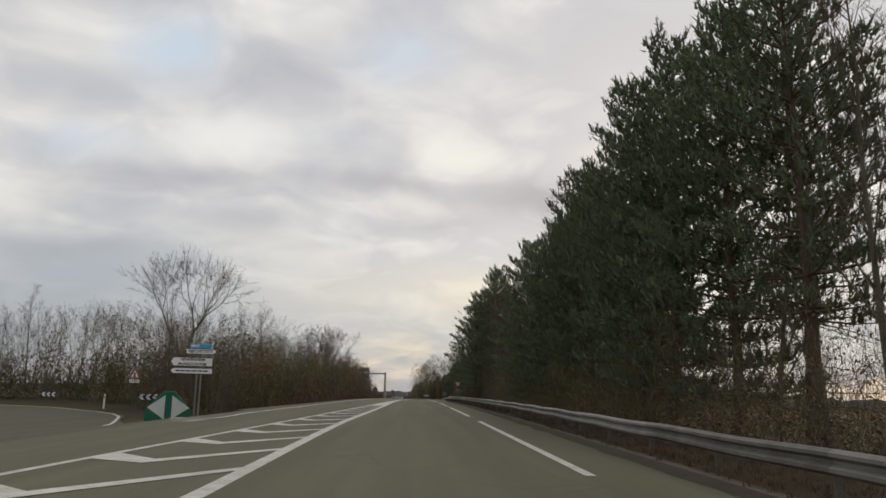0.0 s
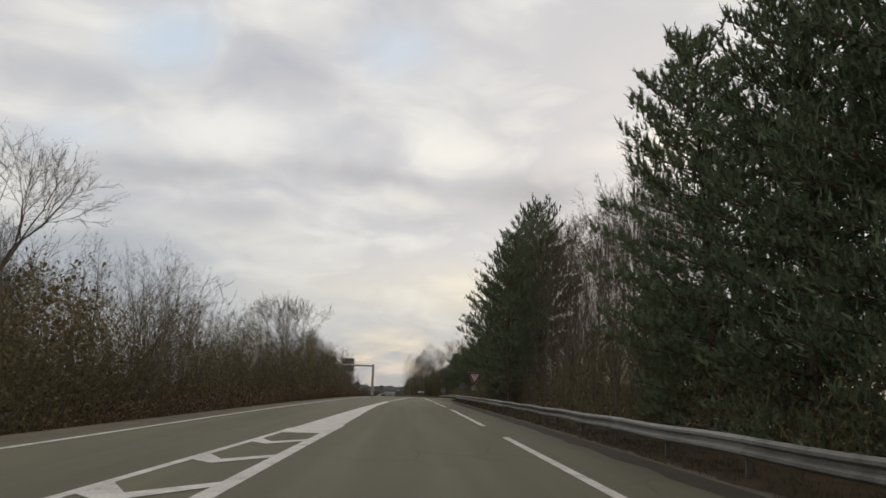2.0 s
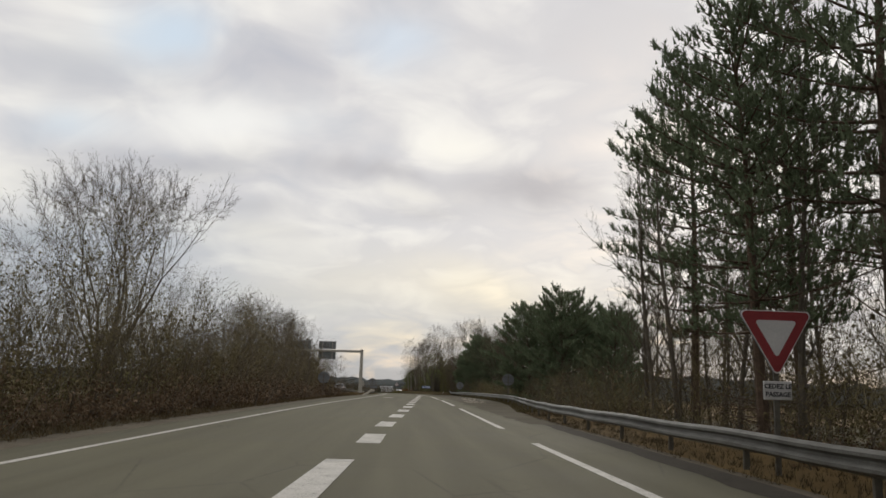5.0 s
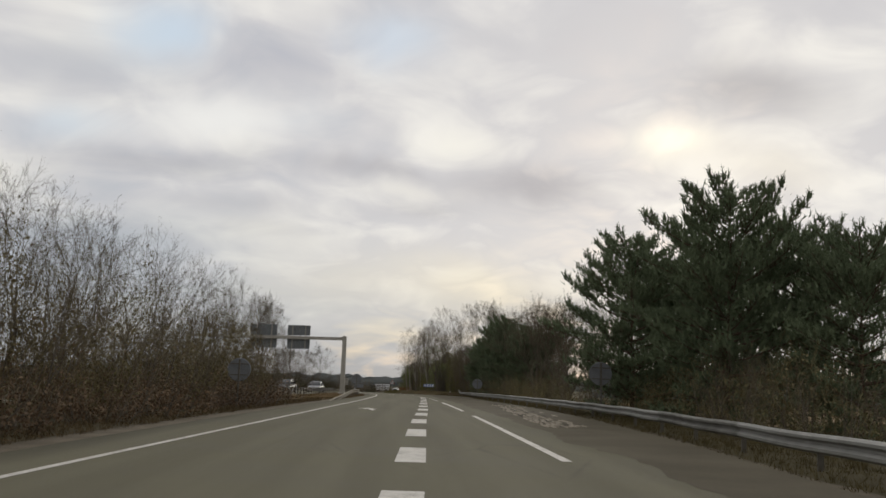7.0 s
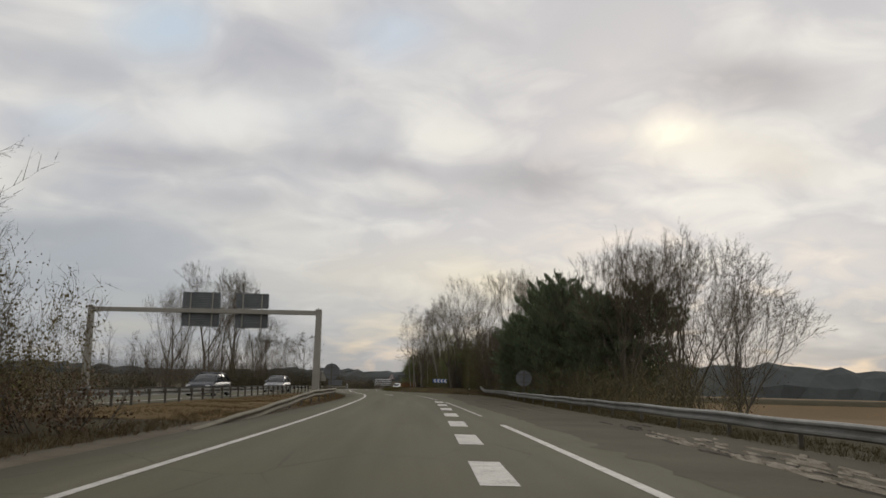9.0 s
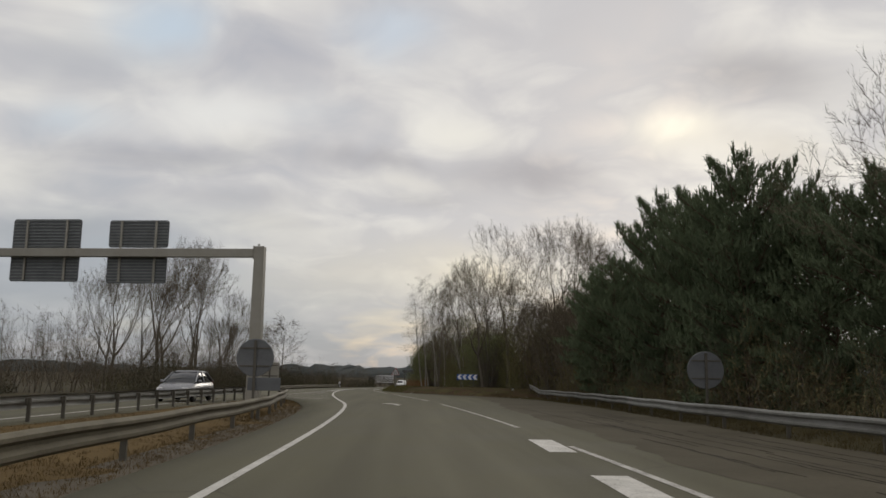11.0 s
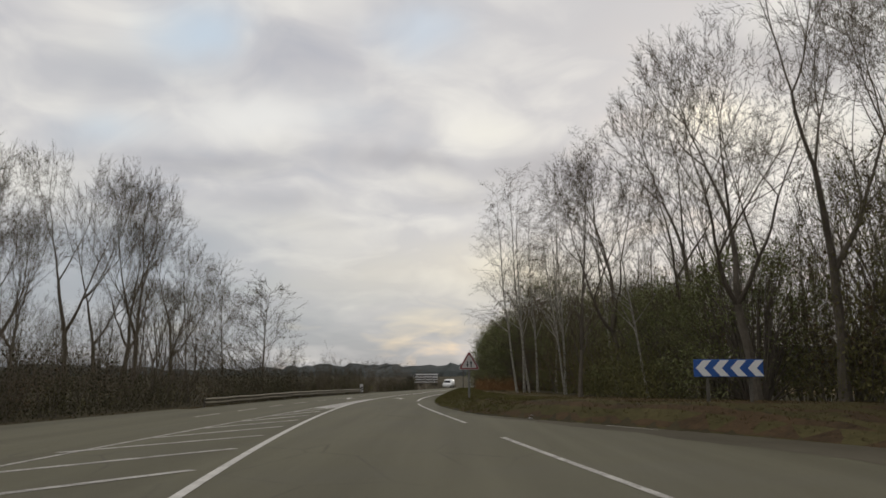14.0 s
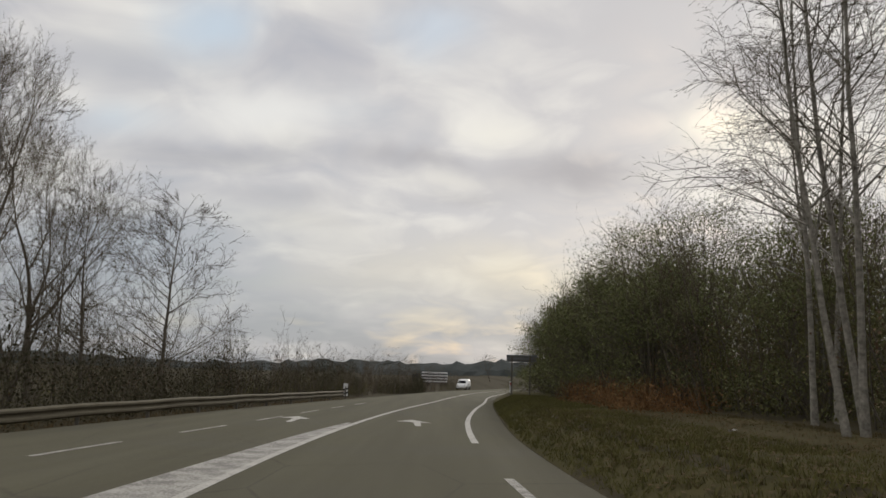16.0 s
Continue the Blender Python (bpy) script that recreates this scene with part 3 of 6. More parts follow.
# broad dashes between the two lanes, 3 m with gaps of 3.5 m
LANE_LINE = smooth_line([(109, -0.58), (116, -0.38), (126, 0.08), (140, 0.62), (157, 1.22), (167, 1.62), (180, 2.05), (200, 2.68), (216, 3.05)])
for k in range(17):
    a = 109.15 + 6.5 * k
    if a + 3 > 216.5:
        break
    ribbon("lane_dash", along(LANE_LINE, a, a + 3.0, 1.0), 0.50, "broad white lane dash")


def arrow(x, y, heading, size=1.0, bend=-1):
    """A painted merge arrow: a long shaft and a slanted head."""
    shape = [(-0.10, 0.0), (0.10, 0.0), (0.13, 2.4), (0.52, 2.2), (0.18 + 0.35 * bend, 4.3), (-0.75, 2.9), (-0.30, 2.75), (-0.14, 2.3)]
    c, s = math.cos(heading), math.sin(heading)
    patch("road_arrow", [(x + size * (px * c - py * s), y + size * (px * s + py * c)) for px, py in shape], "white painted merge arrow on the asphalt", 0.007)


arrow(-0.62, 165.8, 0.10, 0.80)
arrow(-0.02, 237.2, 0.13, 0.80)
arrow(-4.75, 304.2, 0.05, 0.8)
arrow(-8.35, 304.5, 0.05, 0.8)
HATCH_LEFT = smooth_line([(242, -8.6), (262, -8.4), (280, -7.92), (287, -7.68), (293, -7.44), (301, -7.05), (306, -6.62)])
# hatching between the slip road and the oncoming lanes
for k in range(11):
    y = 246.5 + 3.6 * k
    xr = float(LEFT_LINE(y + 3.0)) - 0.35
    xl = max(-9.6 + 0.06 * k, xr - 2.6)
    if y > 266:
        xl = max(xl, float(HATCH_LEFT(y - 1.0)) + 0.05)
    ribbon("hatch_bar", [(xl, y - 1.6), (xr, y + 2.8)], 0.17, "worn white hatch bar", paint=WORN_PAINT)
wedge = np.linspace(285.5, 304.5, 16)
ribbon("hatch_tip", [((float(HATCH_LEFT(y)) + float(LEFT_LINE(y))) / 2, float(y)) for y in wedge], [max(0.1, float(LEFT_LINE(y) - HATCH_LEFT(y))) for y in wedge], "worn white wedge where the hatched area ends", 0.004, paint=WORN_PAINT)
ribbon("hatch_border", along(HATCH_LEFT, 244, 305), 0.10, "worn white line bounding the hatched area", paint=WORN_PAINT)
ONCOMING_DASH = smooth_line([(200, -12.4), (230, -11.0), (262, -10.6), (285, -10.25), (294, -10.0), (302, -9.45), (318, -8.6), (340, -6.8)])
for k in range(9):
    ribbon("lane_dash", along(ONCOMING_DASH, 276.8 + 5.6 * k, 279.7 + 5.6 * k), 0.12, "thin white lane dash", paint=WORN_PAINT)
ribbon("edge_line", along(smooth_line([(150, -18.0), (200, -11.6), (222, -10.5), (236, -10.2), (245, -9.9), (255, -9.3)]), 150, 243), 0.14, "thin white edge line of the oncoming lanes", -0.004)
# lines at the junction on the left: the side road's edge bends round into the main road
bend = [(-58, 82.6), (-46, 78.8), (-34, 74.3), (-31, 73.0), (-28, 70.6), (-24.3, 65.7), (-21, 60.0), (-18.9, 55.2), (-17.7, 51.5), (-16.5, 47.6), (-15.6, 44.5), (-15.0, 41.0), (-14.4, 36.0), (-14.0, 30.0)]
ribbon("edge_line", [tuple(Vector(a).lerp(Vector(b), f / 4)) for a, b in zip(bend, bend[1:]) for f in range(4)], 0.17, "curved white edge line of the side road")
ribbon("edge_line", [(-8.15, 29.4), (-7.5, 29.0), (-6.95, 28.9), (-6.72, 29.6), (-6.66, 31.0), (-6.72, 33.2)], 0.14, "white line across the mouth of the side road")
for k in range(3):
    ribbon("hatch_bar", [(-7.95 + 0.28 * k, 28.1 - 0.9 * k), (-7.2 + 0.12 * k, 27.8 - 0.75 * k), (-6.72, 28.4 - 0.5 * k)], 0.13, "short white bar in the mouth of the side road")


def tawny_strip(name, label, left, right, y0, y1, material=VERGE):
    """Withered grass as a skin over the land between two curves."""
    verts, faces, ys, n = [], [], spread((y0, y1, 1.2)), 8
    for y in ys:
        a, b = float(left(y)), float(right(y))
        xs = np.array([a + (b - a) * k / n for k in range(n + 1)])
        hs = ground_height(xs, np.full(n + 1, y)) + 0.03
        verts += [(x, y, z) for x, z in zip(xs.tolist(), hs.tolist())]
    faces = [(j * (n + 1) + i, j * (n + 1) + i + 1, (j + 1) * (n + 1) + i + 1, (j + 1) * (n + 1) + i) for j in range(len(ys) - 1) for i in range(n)]
    tagged(new(name, mesh_from(name, verts, faces, material, True)), label, "verge", kind="structure")


tawny_strip("verge_median", "tawny withered grass between the guardrails", lambda y: np.maximum(ONCOMING_MID(y) + 3.1, LEFT_EDGE(y) - 9.0), lambda y: LEFT_EDGE(y) - 0.05, 188, 248)
# the litter's dark colour includes shade from the trees and undergrowth behind
tawny_strip("verge_litter", "fallen needles and leaves below the guardrail, coloured darker for tree shade", lambda y: RIGHT_EDGE(y) + 0.3, lambda y: RIGHT_EDGE(y) + 5.5, -20, 92, SHADED_LITTER)
tawny_strip("verge_right", "withered brown grass below the guardrail", lambda y: RIGHT_EDGE(y) + 0.4, lambda y: RIGHT_EDGE(y) + 2.6, 92, 138)
tawny_strip("verge_bank", "brown fallen leaves and thin grass on the bank", lambda y: RIGHT_EDGE(y) + 0.10, lambda y: RIGHT_EDGE(y) + 7.0, 262, 283, BANK_LITTER)
tawny_strip("verge_shoulder", "olive-brown withered grass below the guardrail", lambda y: RIGHT_EDGE(y) + 0.3, lambda y: RIGHT_EDGE(y) + 3.0, 138, 262, OLIVE_VERGE)
tawny_strip("verge_bank", "short green-brown grass on the bank", lambda y: RIGHT_EDGE(y) + 0.03, lambda y: RIGHT_EDGE(y) + 5.5, 264, 352, BANK)
tawny_strip("verge_junction", "short green grass on the junction's verge", lambda y: LEFT_EDGE(y) - 10.0, lambda y: LEFT_EDGE(y) - 0.6, 42, 72, BANK)


# ---------------------------------------------------------------- guardrails
W_PROFILE = [(0.0, 0.155), (0.032, 0.150), (0.085, 0.108), (0.085, 0.062), (0.012, 0.014), (0.012, -0.030), (0.085, -0.080), (0.085, -0.128), (0.032, -0.172), (0.0, -0.178)]


def post_mesh(h):
    bm = boxed(-0.05, 0.05, -0.030, 0.030, -0.35, h, bevel=0.006)
    me = bpy.data.meshes.new("post")
    bm.to_mesh(me)
    bm.free()
    me.materials.append(ZINC_DARK)
    return me


def guardrail(label, path, side, top=0.62, spacing=4.0, ramp=None, ground_at=None, steel=None):
    """A corrugated steel rail along (x, y) points, its face turned to the road at side (+1: the road lies at greater x)."""
    pts = [Vector(p) for p in path]
    run = [0.0]
    for a, b in zip(pts, pts[1:]):
        run.append(run[-1] + (b - a).length)
    total = run[-1]
    ground_at = ground_at or (lambda x, y: float(land(x, y)))

    def sunk(y):
        return 0.0 if ramp is None else (top + 0.02) * min(1.0, max(0.0, 1 - (y - ramp[0]) / (ramp[1] - ramp[0])))

    def at(s):
        i = min(max(int(np.searchsorted(run, s)) - 1, 0), len(pts) - 2)
        d = (pts[i + 1] - pts[i])
        return pts[i] + d * ((s - run[i]) / d.length), d.normalized()

    p0, d0 = at(0)
    base = thing("guardrail", label, "guardrail", pose(p0.x, p0.y, ground_at(p0.x, p0.y)))
    inv = base.matrix_world.inverted()
    seg, s = 8.0, 0.0
    while s < total - 0.3:
        e = min(s + seg, total)
        verts, faces, n = [], [], max(2, int((e - s) / 1.0) + 1)
        for k in range(n):
            u = s + (e - s + (0.12 if e < total else 0)) * k / (n - 1)
            p, d = at(min(u, total))
            right = Vector((d.y, -d.x)) * side
            drop = sunk(p.y)
            z = ground_at(p.x, p.y) + 0.05 + top - 0.155 - drop + 0.012 * math.sin(p.y * 0.9 + p.x)
            off = 0.075 + (0.004 if k == n - 1 and e < total else 0)
            for o, w in W_PROFILE:
                q = p + right * (o + off)
                verts.append(inv @ Vector((q.x, q.y, z + w)))
            for o, w in reversed(W_PROFILE):
                q = p + right * (o + off - 0.006)
                verts.append(inv @ Vector((q.x, q.y, z + w)))
        m = 2 * len(W_PROFILE)
        faces = [(k * m + i, k * m + (i + 1) % m, (k + 1) * m + (i + 1) % m, (k + 1) * m + i) for k in range(n - 1) for i in range(m)]
        faces += [tuple(range(m)), tuple((n - 1) * m + i for i in reversed(range(m)))]
        part("beam", mesh_from("beam", verts, faces, steel or ZINC), steel or ZINC, base)
        s = e
    me = post_mesh(top - 0.03)
    k = 0
    while k * spacing <= total:
        p, d = at(min(k * spacing + 0.2, total - 0.05))
        ob = part("post", me, ZINC_DARK, base)
        ob.matrix_basis = inv @ pose(p.x, p.y, ground_at(p.x, p.y) + 0.02 - sunk(p.y), 0, 0, math.degrees(math.atan2(d.y, d.x)) - 90)
        spacer = part("spacer", boxed(-0.03, 0.03, -0.06, 0.06, -0.09, 0.09, bevel=0.004), ZINC_DARK, base) if k == 0 else part("spacer", spacer.data, ZINC_DARK, base)
        right = Vector((d.y, -d.x)) * side
        spacer.matrix_basis = inv @ pose(p.x + right.x * 0.055, p.y + right.y * 0.055, ground_at(p.x, p.y) + 0.05 + top - 0.155 - sunk(p.y), 0, 0, math.degrees(math.atan2(d.y, d.x)) - 90)
        k += 1
    return base


RAIL_RIGHT = smooth_line([(-20, 5.35), (20, 5.40), (45, 5.75), (70, 5.75), (105, 6.05), (128, 6.35), (142, 7.6), (160, 9.2), (180, 9.5), (216, 9.35), (224, 9.40), (240, 10.3), (266, 10.6)])
guardrail("weathered grey corrugated steel guardrail along the road's edge", along(RAIL_RIGHT, -14, 266, 2.0), -1)
RAIL_LEFT = smooth_line([(176, -4.25), (183, -4.15), (190, -4.05), (205, -4.0), (216, -4.0), (224, -4.15), (231, -4.8), (238, -5.5), (244, -6.4), (246.5, -7.2)])
guardrail("dirty tan-grey steel guardrail curving round the gore", along(RAIL_LEFT, 183, 246.5, 1.0), 1, ramp=(180, 207), steel=DIRTY_ZINC)
RAIL_MEDIAN = smooth_line([(186, -11.0), (205, -9.9), (222, -9.3), (236, -8.9), (247, -8.4)])
guardrail("low dull steel guardrail between the carriageways", along(RAIL_MEDIAN, 186, 246, 2.0), -1, 0.66, 2.0)
RAIL_FAR = smooth_line([(278, -14.6), (288, -14.2), (300, -13.6), (308, -12.9), (327, -11.2), (334, -10.4)])
guardrail("long grey steel guardrail on the far side of the junction", along(RAIL_FAR, 290.5, 333.5, 2.0), 1, 0.62, steel=DIRTY_ZINC)


# ---------------------------------------------------------------- sign gantry
def rounded(xa, xb, za, zb, r, n=5):
    """The outline of a plate with rounded corners."""
    out = []
    for cx, cz, a0 in ((xa + r, za + r, 180), (xb - r, za + r, 270), (xb - r, zb - r, 0), (xa + r, zb - r, 90)):
        out += [(cx + r * math.cos(radians(a0 + 90 * i / n)), cz + r * math.sin(radians(a0 + 90 * i / n))) for i in range(n + 1)]
    return out


def gantry():
    x0, y0 = -6.95, 238.1
    z0 = float(land(x0, y0))
    g = thing("sign_gantry", "galvanised steel gantry carrying two sign backs over the road", "gantry", pose(x0, y0, z0, 0, 0, -8))
    top = 6.86 - z0
    for name, x in (("post", 0.0), ("post", -21.5)):
        bm = bmesh.new()
        lo, hi = 0.30, 0.235
        v = [bm.verts.new((x + sx * w, sy * w * 0.9, z)) for z, w in ((-0.4, lo), (top, hi)) for sx, sy in ((-1, -1), (1, -1), (1, 1), (-1, 1))]
        for q in ((0, 1, 5, 4), (1, 2, 6, 5), (2, 3, 7, 6), (3, 0, 4, 7), (4, 5, 6, 7), (3, 2, 1, 0)):
            bm.faces.new([v[i] for i in q])
        bmesh.ops.bevel(bm, geom=list(bm.edges), offset=0.025, segments=2, affect="EDGES")
        part(name, bm, GANTRY_PAINT, g)
        part("base_plate", boxed(x - 0.45, x + 0.45, -0.42, 0.42, -0.1, 0.10, bevel=0.02), CONCRETE, g)
    part("beam", boxed(-21.3, -0.24, -0.17, 0.17, top - 0.53, top - 0.12, bevel=0.02), GANTRY_PAINT, g)
    part("flange", boxed(-0.29, -0.245, -0.23, 0.23, top - 0.62, top + 0.02, bevel=0.006), GANTRY_PAINT, g)
    part("lifting_eye", rod(rod(bmesh.new(), (-0.08, 0, top - 0.02), (-0.08, 0, top + 0.10), 0.03), (-0.14, 0, top + 0.10), (-0.02, 0, top + 0.10), 0.025), GANTRY_PAINT, g)
    for xa, xb, za, zm, zb in ((-12.95, -9.35, 5.12, 6.62, 8.28), (-7.88, -4.80, 5.06, 6.80, 8.22)):
        za, zm, zb = za - z0, zm - z0, zb - z0
        for lo, hi in ((za, zm - 0.05), (zm + 0.05, zb)):
            panel = part("sign_panel", prism(rounded(xa, xb, lo, hi, 0.14), 0.30, 0.345), ALU_BACK, g)
            k = int((hi - lo) / 0.15)
            for i in range(k):
                z = lo + (i + 0.5) * (hi - lo) / k
                inset = 0.12 if i in (0, k - 1) else 0.05
                part("rib", boxed(xa + inset, xb - inset, 0.235, 0.298, z - 0.030, z + 0.012), SIGN_SLAT, panel)
        for f in (0.22, 0.80):
            x = xa + (xb - xa) * f
            part("bracket", boxed(x - 0.055, x + 0.055, 0.175, 0.252, za + 0.05, zb - 0.05, bevel=0.008), GANTRY_PAINT, g)


gantry()


# ---------------------------------------------------------------- signs
def disc(r, y0, y1, sides=40):
    bm = bmesh.new()
    bmesh.ops.create_cone(bm, cap_ends=True, segments=sides, radius1=r, radius2=r, depth=y1 - y0, matrix=Matrix.Translation((0, (y0 + y1) / 2, 0)) @ Matrix.Rotation(radians(90), 4, "X"))
    bmesh.ops.bevel(bm, geom=[e for e in bm.edges if abs(e.verts[0].co.y - e.verts[1].co.y) < 1e-6], offset=min(0.008, (y1 - y0) * 0.4), segments=1, affect="EDGES")
    return bm


def sign_post(s, z0, z1, x=0.0, w=0.04, d=0.02):
    part("post", boxed(x - w, x + w, -d, d, z0, z1, bevel=0.006), ZINC_DARK, s)


def move(ob, dz):
    ob.location.z += dz
    return ob


def round_sign_back(x, y, zc, r, turn=0.0, lower=False):
    z0 = float(land(x, y))
    s = thing("round_road_sign", "grey unpainted back of a round road sign on a steel post", "road sign", pose(x, y, z0, 0, 0, turn), "round signs facing away")
    h = zc - z0
    move(part("plate", disc(r, 0.045, 0.075), ALU_BACK, s), h)
    move(part("rim", disc(r + 0.006, 0.068, 0.088), ALU_BACK, s), h)
    for dz in (-0.45 * r, 0.50 * r):
        part("rail", boxed(-0.80 * r, 0.80 * r, 0.021, 0.044, h + dz - 0.022, h + dz + 0.022, bevel=0.004), ZINC_DARK, s)
    sign_post(s, -0.4, h + r * 0.92)
    if lower:
        part("lower_plate", boxed(-0.20, 0.80, 0.045, 0.070, h - r - 0.42, h - r - 0.03, bevel=0.01), ALU_BACK, s)
    return s


round_sign_back(9.75, 165.9, 2.05, 0.53)
round_sign_back(-6.80, 166.2, 1.71, 0.52)
round_sign_back(9.62, 224.0, 1.21, 0.58)
round_sign_back(-4.40, 223.9, 1.36, 0.57, 0.0, True)


def triangle(side, up=True, k=1.0):
    """Outline of a triangle with rounded corners about its centre."""
    h = side * math.sqrt(3) / 2
    corners = [(-side / 2, -h / 3), (side / 2, -h / 3), (0, 2 * h / 3)]
    out, r = [], side * 0.055
    for i, (x, z) in enumerate(corners):
        c = Vector((x, z)) * (1 - 2 * r / (2 * h / 3))
        a0 = (210, 330, 90)[i]
        for da in (-60, -30, 0, 30, 60):
            a = radians(a0 + da)
            out.append(((c.x + r * math.cos(a)) * k, (c.y + r * math.sin(a)) * k))
    return out if up else [(-x, -z) for x, z in out]


def plate(s, name, outline, h, y0, y1, material, label="", parent=None):
    ob = part(name, prism(outline, y0, y1, 0.0), material, parent or s, label)
    return move(ob, h) if parent is None else ob


def give_way():
    x, y = 6.20, 105.2
    z0 = float(land(x, y))
    s = thing("give_way_sign", "red-bordered white give-way triangle on a post behind the rail", "road sign", pose(x, y, z0))
    h = 2.90 - z0 - 0.30
    plate(s, "back", triangle(1.28, False), h, 0.022, 0.050, ALU_BACK)
    plate(s, "rim", triangle(1.28, False, 0.995), h, 0.016, 0.021, BACKLIT_WHITE, "thin white rim")
    plate(s, "border", triangle(1.28, False, 0.955), h, 0.011, 0.0155, BACKLIT_RED, "red border")
    plate(s, "field", triangle(1.28, False, 0.56), h, 0.004, 0.0105, BACKLIT_WHITE, "white field")
    tag = part("plate", boxed(-0.235, 0.235, 0.010, 0.045, h - 1.09, h - 0.79, bevel=0.01), BACKLIT_WHITE, s, "white plate with black words")
    letters("writing", "CEDEZ LE", 0.105, SIGN_BLACK, s, 0, 0.006, h - 0.875)
    letters("writing", "PASSAGE", 0.105, SIGN_BLACK, s, 0, 0.006, h - 1.005)
    part("post", boxed(-0.045, 0.045, 0.052, 0.100, -0.4, h + 0.30, bevel=0.006), ZINC_DARK, s)


give_way()


def two_way_sign():
    x, y = -0.72, 285.5
    z0 = float(land(x, y))
    s = thing("two_way_traffic_sign", "red-bordered white warning triangle with two opposed black arrows", "road sign", pose(x, y, z0, 0, 0, 4))
    h = 0.48 - z0 + 0.27
    plate(s, "back", triangle(0.98), h, 0.022, 0.050, ALU_BACK)
    plate(s, "border", triangle(0.98, True, 0.995), h, 0.012, 0.021, BACKLIT_WHITE)
    plate(s, "red_border", triangle(0.98, True, 0.93), h, 0.007, 0.0115, BACKLIT_RED, "red border")
    plate(s, "field", triangle(0.98, True, 0.74), h, 0.002, 0.0065, BACKLIT_WHITE, "white field")
    for sx, up in ((-0.075, -1), (0.085, 1)):
        shape = [(-0.022, -0.14), (0.022, -0.14), (0.022, 0.03), (0.062, 0.03), (0.0, 0.15), (-0.062, 0.03), (-0.022, 0.03)]
        ob = part("arrow", prism([(sx + px, pz * up - 0.03) for px, pz in shape], -0.003, 0.0018), SIGN_BLACK, s, "black arrow")
        move(ob, h)
    part("post", boxed(-0.045, 0.045, 0.052, 0.100, -0.4, h + 0.40, bevel=0.006), ZINC, s)


two_way_sign()


def chevron_board(x, y, zc, wide, high, turn, n=4, legs=(0.2, 0.82), ground_paint=None):
    z0 = float(land(x, y))
    s = thing("chevron_board", "blue chevron board with white arrowheads on two steel posts", "road sign", pose(x, y, z0, 0, 0, turn), "chevron boards")
    h = zc - z0
    part("board", boxed(-wide / 2, wide / 2, 0.0, 0.04, h - high / 2, h + high / 2, bevel=0.01), ground_paint or SIGN_BLUE, s)
    w = wide / n
    for i in range(n):
        cx = -wide / 2 + w * (i + 0.12)
        a = high / 2 - 0.02
        shape = [(cx, 0), (cx + w * 0.42, a), (cx + w * 0.92, a), (cx + w * 0.50, 0), (cx + w * 0.92, -a), (cx + w * 0.42, -a)]
        move(part("chevron", prism(shape, -0.007, -0.002), SIGN_WHITE, s, "white arrowhead"), h)
    for f in legs:
        sign_post(s, -0.4, h + high * 0.3, -wide / 2 + wide * f, 0.045)
        s.children[-1].location.y += 0.065
    return s


chevron_board(5.65, 270.2, 0.52, 1.78, 0.46, -8)
chevron_board(-20.5, 66.0, 0.40, 1.5, 0.46, 10, 3, (0.5,), SIGN_NAVY)
chevron_board(-34.2, 80.0, 0.22, 1.25, 0.42, 25, 3, (0.5,), SIGN_NAVY)


